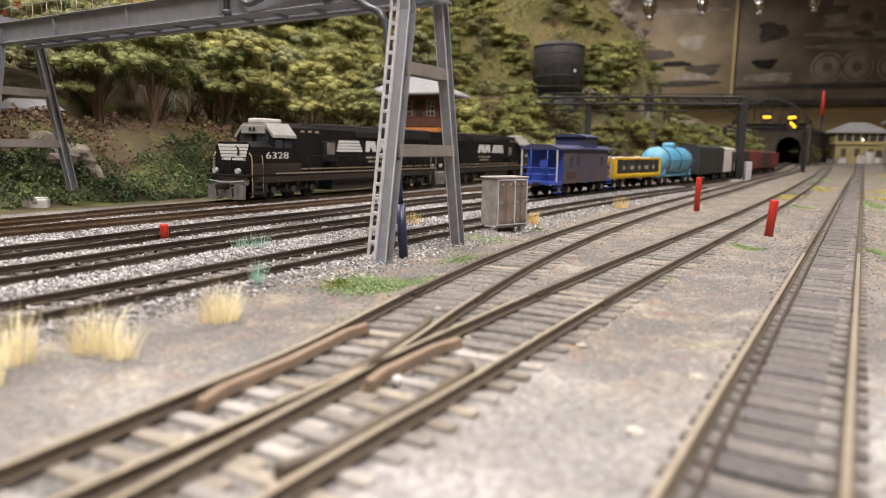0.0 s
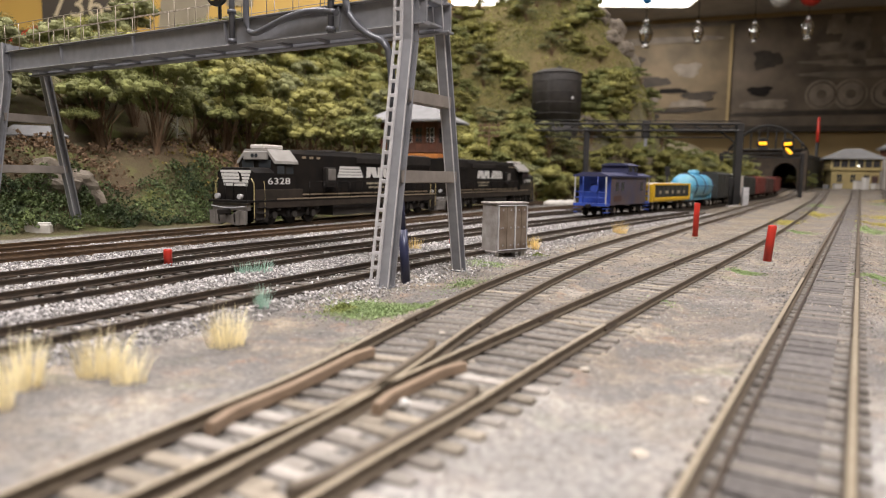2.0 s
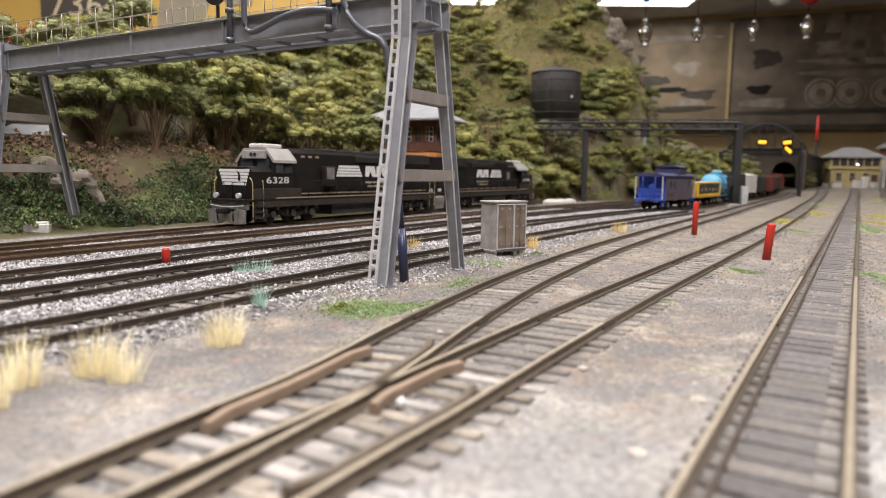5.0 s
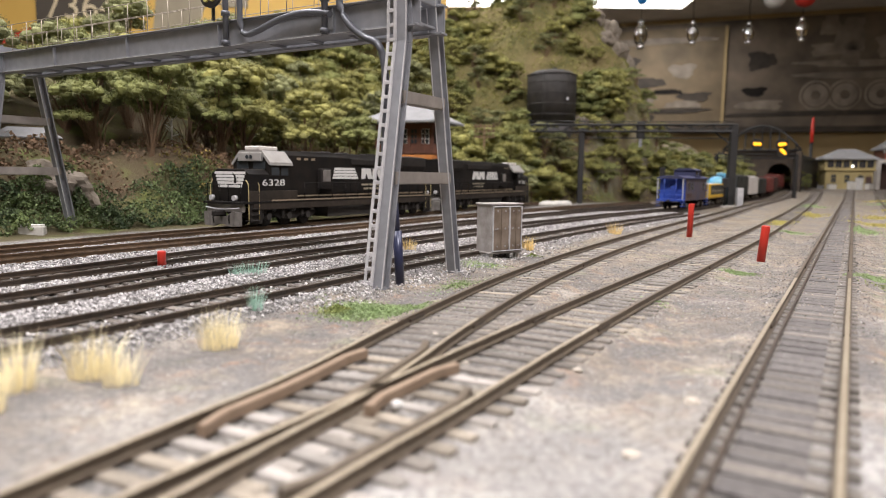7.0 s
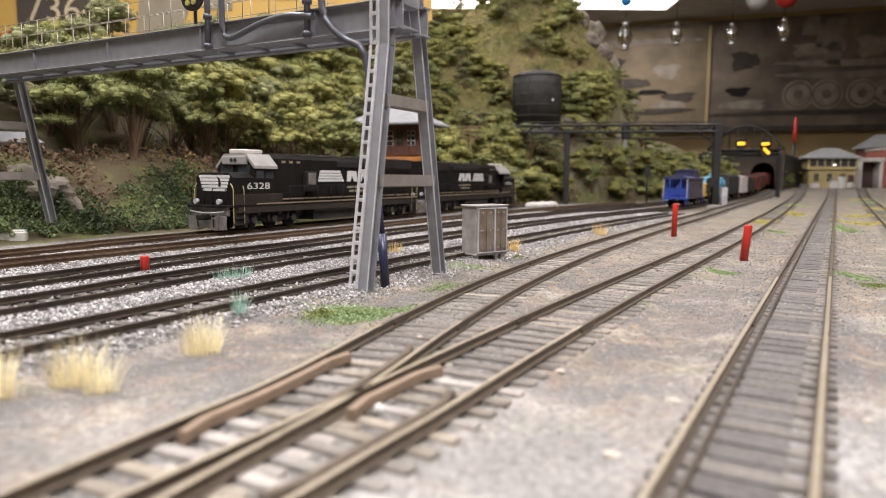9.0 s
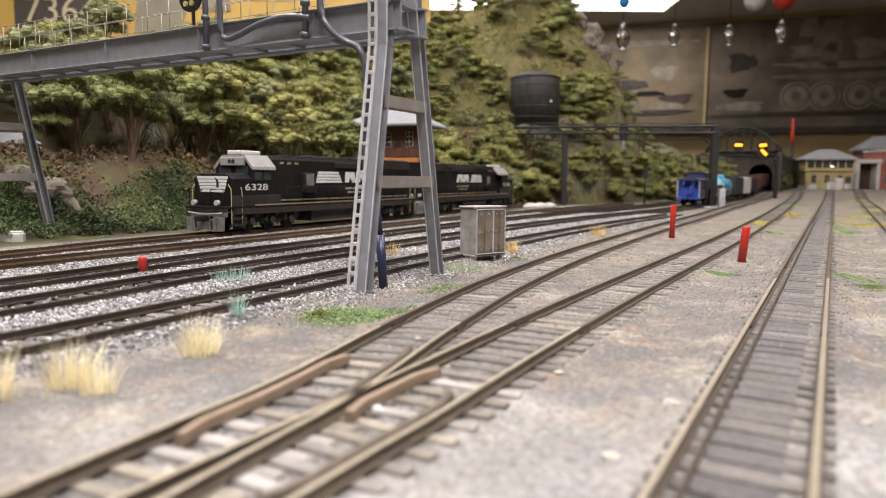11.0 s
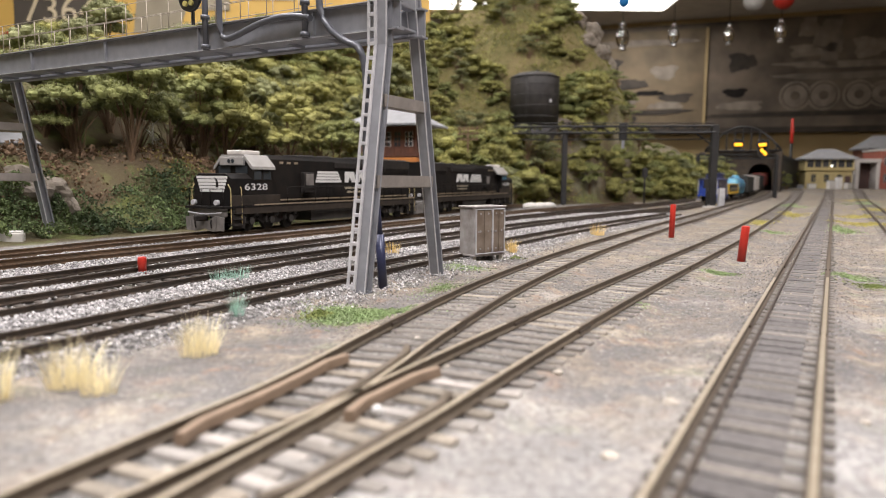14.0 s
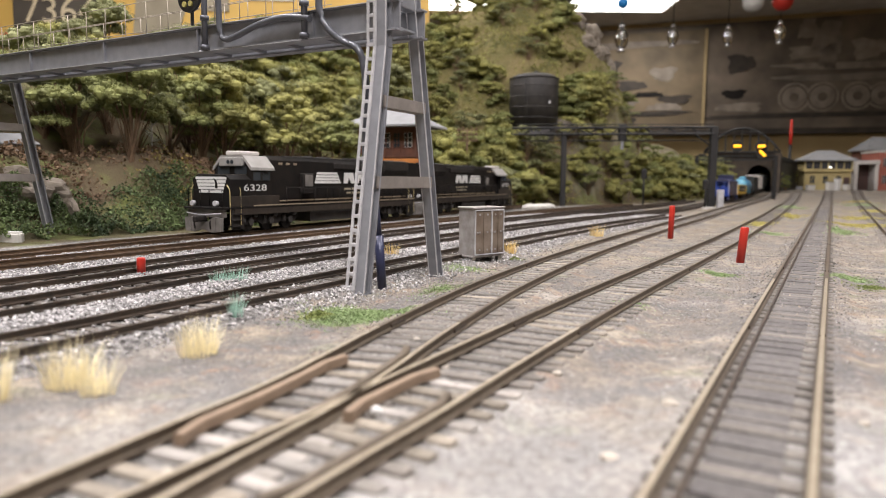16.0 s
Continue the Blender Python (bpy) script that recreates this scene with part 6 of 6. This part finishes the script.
def tower():
    x, y = 1178, 2110
    z = float(ground_z(x, y))
    t = thing("interlocking_tower", x, y, z, -14, "two-storey tan interlocking tower with grey hip roof", "tower")
    bm = B()
    box(bm, (0, 0, 28), (128, 80, 60), 0.6)
    lower = part("lower_wall", bm, M_TAN, t)
    bm = B()
    box(bm, (0, 0, 74), (134, 86, 34), 0.6)
    upper = part("upper_wall", bm, M_TAN, t)
    bm = B()
    box(bm, (0, 0, 57.5), (140, 92, 3), 0.4)
    part("belt_course", bm, M_TAN, t)
    part("roof", hip_roof(B(), 134, 86, 92, 122, 46, 11, 3), M_ROOFGREY, t, "grey slate hip roof")
    for i in range(6):
        window(upper, -53 + i * 21.2, -43, 76, 17, 22, M_BROWNCAR, 2, 2)
    for i in range(3):
        window(lower, -42 + i * 36, -40, 32, 14, 24, M_TAN, 2, 2)
    bm = B()
    box(bm, (52, -40.5, 20), (16, 2, 40))
    part("door", bm, M_BROWNCAR, lower)
    part("lamp", lathe(B(), [(3, 0), (3, 2), (0.3, 4)], 12, (4, -48, 68)), glow("white_porch_lamp", (1, 0.95, 0.85), 6.0), t, "lit white porch lamp")
    for i, (dx, w, h, m_) in enumerate(((-88, 22, 14, M_CONC), (-30, 20, 24, M_CONC), (-8, 16, 34, M_WHITE), (20, 22, 16, M_CONC), (-120, 14, 10, M_ROOFGREY))):
        q = thing("trackside_crate", x + dx * 1.0, y - 90, float(ground_z(x + dx, y - 90)), 10 * i, "pale trackside box in front of the tower", "box", "trackside boxes")
        bm = B()
        box(bm, (0, 0, h / 2), (w, 14, h), 0.8)
        part("box", bm, m_, q)
        bm = B()
        box(bm, (0, 0, h + 0.8), (w + 2, 16, 2), 0.4)
        part("lid", bm, M_ROOFGREY, q)


tower()


def brick_buildings():
    y = 2200
    z = float(ground_z(1500, y))
    b = thing("brick_warehouse", 1498, y, z, -8, "red brick warehouse with arched windows", "building")
    bm = B()
    box(bm, (0, 0, 58), (230, 120, 124), 0.8)
    wall = part("wall", bm, mat("bright_red_brick", (0.36, 0.12, 0.085), 0.85, 0, 0.4, 60, (0.28, 0.09, 0.065), 0.2), b)
    bm = B()
    box(bm, (0, 0, 122), (236, 126, 6), 1)
    part("cornice", bm, M_CONC, b)
    for i in range(7):
        for zz in (34, 88):
            window(wall, -96 + i * 32, -60, zz, 14, 26, M_WHITE, 3, 2)
    for i in range(8):
        bm = B()
        box(bm, (-112 + i * 32, -61, 58), (5, 2, 120))
        part("pilaster", bm, wall.data.materials[0], wall)
    g = thing("white_loading_shed", 1336, 2170, float(ground_z(1336, 2170)), -8, "white framed open loading shed", "shed")
    bm = B()
    for sx in (-1, 1):
        box(bm, (sx * 30, 0, 42), (10, 50, 88), 0.5)
    box(bm, (0, 0, 88), (74, 56, 12), 0.5)
    part("frame", bm, M_GREYCAR, g)
    bm = B()
    box(bm, (0, 20, 40), (52, 4, 84))
    part("back_wall", bm, M_BROWNCAR, g)
    s = thing("long_shed", 1730, 2480, float(ground_z(1730, 2480)), -6, "long shed with grey roof behind the warehouse", "shed")
    bm = B()
    box(bm, (0, 0, 70), (420, 120, 140), 1)
    part("wall", bm, M_BRICK, s)
    part("roof", hip_roof(B(), 420, 120, 142, 190, 340, 10, 4), M_ROOFGREY, s, "grey sheet roof")
    c = thing("red_spire", 1188, 2345, float(ground_z(1188, 2345)), 0, "dark post with red pointed tip behind the tower", "post")
    part("shaft", lathe(B(), [(5, 0), (5, 150)], 20), M_DARKSTEEL, c, "dark steel lower shaft")
    part("tip", lathe(B(), [(6, 150), (5.5, 185), (4, 232), (0.3, 236)], 20), M_RED, c, "red tapered tip")
    w = thing("white_cottage", -306, 478, 44, 30, "small white cottage among trees on the bank", "house")
    bm = B()
    box(bm, (0, 0, 20), (60, 40, 48), 0.5)
    w.scale = (0.6, 0.45, 0.42)
    wl = part("wall", bm, M_GREYCAR, w)
    part("roof", hip_roof(B(), 60, 40, 45, 62, 40, 6, 2), M_ROOFGREY, w)
    for i in (-16, 16):
        window(wl, i, -20, 26, 10, 14, M_WHITE)


brick_buildings()


def trackside():
    # pale concrete block beside the far leg of the gantry
    b = thing("concrete_block", -247, 386, 1.5, 20, "pale concrete block at the bank foot", "block")
    bm = B()
    box(bm, (0, 0, 2), (13, 9, 9), 0.8)
    part("block", bm, M_CONC, b)
    bm = B()
    box(bm, (0, 0, 6.8), (11.5, 7.5, 0.8), 0.3)
    part("cap", bm, M_CONC, b)
    # pale sacks lying behind the second locomotive
    for i, (x, y) in enumerate(((118, 915), (132, 925), (146, 940))):
        s = thing("pale_sack", x, y, 2, 15 * i, "pale cement sack lying beside the track", "sack", "sacks beside the track")
        bm = B()
        bmesh.ops.create_icosphere(bm, subdivisions=3, radius=1.0)
        for v in bm.verts:
            v.co = Vector((v.co.x * 11, v.co.y * 6, max(v.co.z, -0.5) * 5 + 2)) * (1 + 0.08 * noise.noise(v.co * 3))
        part("bag", bm, M_CONC, s)
    # telegraph poles on the bank
    for x, y in ((35, 1000),):
        z = float(ground_z(x, y))
        p = thing("telegraph_pole", x, y, z, -25, "brown telegraph pole with two crossarms", "pole", "telegraph poles")
        part("pole", tube(B(), (0, 0, -5), (0, 0, 70), 1.6, 1.1, n=8), M_BARK, p)
        for zz in (52, 60, 67):
            bm = B()
            box(bm, (0, 0, zz), (34, 2, 2), 0.2)
            arm = part("crossarm", bm, M_BARK, p)
            for k in range(5):
                part("insulator", lathe(B(), [(1.2, zz + 1), (1.4, zz + 3), (0.4, zz + 4)], 8, (-14 + 7 * k, 0, 0)), M_BARK, arm)
    # dwarf signal posts by the main track
    for x, y, h in ((322, 1092, 60), (390, 1010, 44)):
        p = thing("dwarf_signal", x, y, float(ground_z(x, y)), 0, "small dark trackside signal post", "signal", "dwarf signals")
        part("post", tube(B(), (0, 0, -1), (0, 0, h), 1.5, n=8), M_DARKSTEEL, p)
        bm = B()
        box(bm, (0, 0, h - 8), (8, 5, 14), 0.6)
        part("head", bm, M_DARKSTEEL, p)
        bm = B()
        box(bm, (0, 0, 1), (7, 7, 3), 0.3)
        part("footing", bm, M_CONC, p)
    # bare sapling on the bank, a white bead for a glint, and chips
    z = float(ground_z(-232, 545))
    s = thing("bare_sapling", -232, 545, z, 0, "bare pale sapling on the bank", "tree")
    bm = B()
    rng = random.Random(2)
    tube(bm, (0, 0, -3), (1, 0, 26), 0.7, 0.4, 6)
    for i in range(9):
        a = rng.uniform(0, 6.28)
        b0 = Vector((0.5, 0, 10 + i * 1.7))
        tube(bm, b0, b0 + Vector((math.cos(a) * 6, math.sin(a) * 6, rng.uniform(2, 7))), 0.3, 0.12, 4)
    part("stem", bm, M_CONC, s)
    s.children[0]["kind"] = "stuff"
    # white ball added as a bright specular spot between the rails
    bead = thing("white_bead", -10.6, 108.6, 2.7, 0, "small white bead drawn for a glint between the rails", "bead")
    bm = B()
    bmesh.ops.create_icosphere(bm, subdivisions=2, radius=0.95)
    for f in bm.faces:
        f.smooth = True
    part("ball", bm, M_WHITE, bead)
    for i, (x, y, sz) in enumerate(((41, 118, 2.2), (24, 137, 1.6), (-6, 164, 1.6), (1, 141, 1.5), (-56, 106, 0.8), (25, 96, 2.2), (-68, 127, 1.2), (-37, 88, 1.6), (63, 128, 0.9), (-60, 100, 0.8), (71, 110, 1.4))):
        c = boulder_chip(x, y, sz, 30 + i)


def boulder_chip(x, y, s, seed):
    bm = B()
    bmesh.ops.create_icosphere(bm, subdivisions=2, radius=s)
    for v in bm.verts:
        v.co *= 1 + 0.35 * noise.noise(v.co * 0.9 + Vector((seed, 0, 0)))
        v.co.z *= 0.45
    bmesh.ops.scale(bm, vec=(0.65, 0.65, 0.8), verts=bm.verts)
    ob = part("stone_chip", bm, M_LOAD)
    ob.matrix_basis = pose(x * K, y * K, (float(ground_z(x, y)) + 0.1) * K)
    return tagged(ob, "pale tan stone chip lying on yard dirt", "stone", "stone chips")


trackside()


# ---- the room ----
def slab(name, lo, hi, mtl, label, cat):
    bm = B()
    c = [(a + b) / 2 for a, b in zip(lo, hi)]
    box(bm, c, [b - a for a, b in zip(lo, hi)])
    return tagged(part(name, bm, mtl), label, cat, kind="structure")


slab("floor", (-3200, -3000, -1000), (4600, 8200, -950), M_FLOOR, "dark room floor", "floor")
slab("ceiling", (-3200, -3000, 1385), (4600, 8200, 1420), M_CEIL, "grey tiled room ceiling", "ceiling")
far_wall = slab("wall_north", (-5000, 20, -950), (5600, 100, 1385), M_WALL, "buff painted end wall", "wall")
END_Y, END_TURN = 6606, -20.0
far_wall.matrix_basis = pose(0, END_Y * K, 0, 0, 0, END_TURN)
slab("wall_south", (-3200, -3000, -950), (4600, -2920, 1385), M_WALL, "buff painted wall", "wall")
slab("wall_west", (-3200, -2920, -950), (-3120, 8100, 1385), M_WALL, "buff painted side wall", "wall")
slab("wall_east", (4520, -2920, -950), (4600, 5100, 1385), M_WALL, "buff painted side wall", "wall")


def flat(parent, name, mtl, pts, y, label=""):
    return part(name, prism(B(), pts, y, y - 4), mtl, parent, label)


def rect(x0, z0, x1, z1):
    return [(x0, z0), (x1, z0), (x1, z1), (x0, z1)]


def blotch(x0, z0, x1, z1, n=26):
    """A soft-cornered, uneven printed shape that fills the given bounds."""
    out, k = [], x0 * 0.013 + z0 * 0.007
    for i in range(n):
        t = 2 * math.pi * i / n
        r = 1 + 0.16 * math.sin(3 * t + k) + 0.10 * math.sin(7 * t + 2 * k)
        cx, cz = math.copysign(abs(math.cos(t)) ** 0.6, math.cos(t)), math.copysign(abs(math.sin(t)) ** 0.6, math.sin(t))
        out.append(((x0 + x1) / 2 + cx * r * (x1 - x0) / 2, (z0 + z1) / 2 + cz * r * (z1 - z0) / 2))
    return out


def disc(cx, cz, r, n=28):
    return [(cx + r * math.cos(2 * math.pi * i / n), cz + r * math.sin(2 * math.pi * i / n)) for i in range(n)]


def end_wall_mural():
    m = thing("photo_mural", 0, END_Y, 0, END_TURN, "dark sepia steam engine photo mural on the end wall", "mural")
    bm = B()
    box(bm, (2900, 0, 910), (3700, 12, 870))
    part("dark_print", bm, M_MURAL, m)
    s = thing("photo_print", -3, END_Y - 9, 0, END_TURN, "brown sepia photo print hanging on the end wall", "picture")
    bm = B()
    box(bm, (1830, 0, 900), (980, 14, 800))
    part("print", bm, M_MURAL_L, s)
    bm = B()
    box(bm, (2330, -4, 900), (22, 20, 810))
    part("edge_strip", bm, M_WALL, s)
    for x0, z0, x1, z1, mm in ((1400, 980, 1640, 1080, M_MURAL_D), (1620, 820, 1850, 900, M_MURAL_D), (1750, 760, 2000, 800, M_GRIME), (1880, 640, 2160, 700, M_MURAL_M), (1980, 700, 2230, 770, M_MURAL_D), (1620, 600, 2200, 640, M_MURAL_D), (1500, 690, 1800, 730, M_MURAL_M), (1400, 1180, 2200, 1230, M_MURAL_M), (1900, 900, 2100, 1010, M_MURAL_M), (1680, 530, 1780, 590, M_MURAL_D)):
        flat(s, "printed_shape", mm, blotch(x0, z0, x1, z1), -9)
    for cx, r in ((3011, 118), (3213, 118), (3458, 112), (3622, 100)):
        for k, (rr, mm) in enumerate(((r, M_MURAL_M), (r * 0.86, M_MURAL), (r * 0.74, M_MURAL_M), (r * 0.3, M_MURAL))):
            flat(m, "printed_wheel", mm, disc(cx, 722, rr), -7 - 4 * k)
    for x0, z0, x1, z1, mm in ((2900, 940, 4100, 990, M_MURAL_M), (2950, 1030, 3250, 1120, M_MURAL_M), (3400, 1010, 3620, 1160, M_MURAL_M), (3020, 1180, 3150, 1330, M_MURAL_M), (2450, 620, 2780, 690, M_MURAL_M), (2480, 730, 2650, 800, M_GRIME), (2500, 940, 2700, 1080, M_MURAL_D), (2380, 560, 4300, 600, M_MURAL_D), (3700, 1050, 3900, 1300, M_MURAL_M), (3130, 1060, 3330, 1300, M_MURAL_S), (3180, 940, 3300, 1120, M_MURAL_S), (2900, 850, 3760, 900, M_MURAL_S)):
        flat(m, "printed_shape", mm, blotch(x0, z0, x1, z1), -7)
    # shelf and dark rail under the mural
    slab("trim", (600, -90, 430), (4600, 12, 474), M_MURAL_D, "dark picture rail on the end wall", "trim").matrix_basis = pose(0, END_Y * K, 0, 0, 0, END_TURN)


end_wall_mural()


def yellow_mural():
    m = thing("painted_engine_board", -1150, 2350, 0, 4, "yellow painted wall board with dark number panel", "mural")
    bm = B()
    box(bm, (0, 6, 800), (2200, 14, 590))
    part("board", bm, M_POSTER, m)
    flat(m, "number_panel", M_POSTER_D, [(-285, 520), (-15, 515), (35, 555), (35, 635), (-15, 675), (-285, 675)], -2, "dark number panel")
    text_part("number", "7364", 120, M_CREAM, m, pose(-0.135, -0.012, 0.548, 90, 0, 0), "cream number")
    flat(m, "painted_shape", M_POSTER_G, [(100, 520), (250, 525), (275, 600), (255, 690), (120, 690)], -2)
    flat(m, "painted_shape", M_RED, [(-420, 470), (-300, 520), (-180, 530), (-180, 512), (-290, 500), (-400, 460)], -2, "red stripe")
    flat(m, "painted_shape", M_POSTER_G, rect(330, 600, 420, 740), -2)
    flat(m, "painted_shape", M_WHITE, rect(480, 640, 640, 760), -2)
    flat(m, "painted_shape", M_REDCAR, rect(440, 470, 500, 540), -2)
    flat(m, "painted_shape", M_WHITE, rect(505, 470, 540, 540), -2)


yellow_mural()


def light_panel(x, y, name="ceiling_light"):
    f = thing(name, x * 1000, y * 1000, 1385, 0, "recessed fluorescent ceiling light panel", "ceiling light", "ceiling lights")
    bm = B()
    for sx in (-1, 1):
        box(bm, (sx * 395, 0, -6), (20, 520, 14))
        box(bm, (0, sx * 250, -6), (770, 20, 14))
    part("frame", bm, M_CEIL, f)
    bm = B()
    box(bm, (0, 0, -6), (768, 478, 8))
    part("diffuser", bm, M_PANEL, f, "glowing white diffuser")


for lx, ly, watts in LAMPS:
    light_panel(lx, ly)


def bright_window():
    w = thing("window_1", 60, 3300, 0, 0, "bright white window beyond the hilltop", "window")
    w["kind"] = "structure"
    bm = B()
    box(bm, (0, 4, 905), (420, 6, 150))
    part("pane", bm, M_PANEL, w, "bright white pane")
    bm = B()
    for sx in (-1, 0, 1):
        box(bm, (sx * 210, 0, 905), (14, 14, 165))
    for z in (825, 985):
        box(bm, (0, 0, z), (434, 14, 14))
    part("window_frame", bm, M_WALL, w)


bright_window()


def hanging_lamp(x, y, z, s, cap, label):
    h = thing("hanging_glass_lantern", x, y, z, 0, label, "lantern", "hanging glass lanterns")
    part("cord", tube(B(), (0, 0, 40 * s), (0, 0, 1385 - z), 1.6, n=6), M_DARKSTEEL, h)
    part("cap", lathe(B(), [(9 * s, 34 * s), (11 * s, 38 * s), (6 * s, 46 * s), (2, 50 * s)], 18), cap, h)
    part("globe", lathe(B(), [(8 * s, 34 * s), (19 * s, 18 * s), (22 * s, 0), (18 * s, -20 * s), (9 * s, -32 * s)], 22), M_GLASS, h)
    part("inner_tube", lathe(B(), [(6 * s, -30 * s), (6 * s, 20 * s), (3 * s, 24 * s)], 14), M_CHROME, h)
    part("foot", lathe(B(), [(9 * s, -44 * s), (15 * s, -40 * s), (9 * s, -32 * s)], 18), M_CHROME, h)


LANT = "clear glass lantern with bright metal cap hanging from ceiling"
hanging_lamp(765, 3000, 650, 1.35, M_CHROME, LANT)
hanging_lamp(985, 3000, 660, 1.1, M_CHROME, LANT)
hanging_lamp(1222, 3000, 662, 1.0, M_CHROME, LANT)
hanging_lamp(1445, 3000, 680, 1.1, M_CHROME, LANT)
for x, z, mm, lb in ((1328, 812, M_WHITE, "white round globe hanging from ceiling"), (1455, 818, M_RED, "red round globe hanging from ceiling"), (768, 800, M_BLUEPLASTIC, "blue plastic globe hanging from ceiling")):
    g = thing("hanging_globe", x, 3010, z, 0, lb, "globe", "hanging globes")
    bm = B()
    bmesh.ops.create_uvsphere(bm, u_segments=24, v_segments=14, radius=44 if mm is not M_BLUEPLASTIC else 22)
    for f in bm.faces:
        f.smooth = True
    part("ball", bm, mm, g)
    part("cord", tube(B(), (0, 0, 20), (0, 0, 1385 - z), 1.6, n=6), M_DARKSTEEL, g)


# ---- movement ----
def train_rows(half, offset):
    line = LINES["L2"]
    ts = np.array([0, 2, 4, 7.5, 9, 11.5, 14, 16.0])
    ys = np.array([530, 622, 709, 840, 889, 1000, 1145, 1263])
    co = np.polyfit(ts, ys, 5)
    rows = []
    for t in np.arange(0, 16.01, 0.5):
        s = line.s_of_y(float(np.polyval(co, t))) + offset + half
        xa, ya, za, _ = line.at(s - half * 0.6)
        xb, yb, zb, _ = line.at(s + half * 0.6)
        rows.append((float(t), pose((xa + xb) / 2 * K, (ya + yb) / 2 * K, ((za + zb) / 2 + 4.0) * K, 0, 0, math.degrees(math.atan2(-(xb - xa), yb - ya)))))
    return rows


def motions():
    offset = 0.0
    for car, half in TRAIN:
        walk(car, train_rows(half, offset))
        offset += 2 * half + 9


motions()
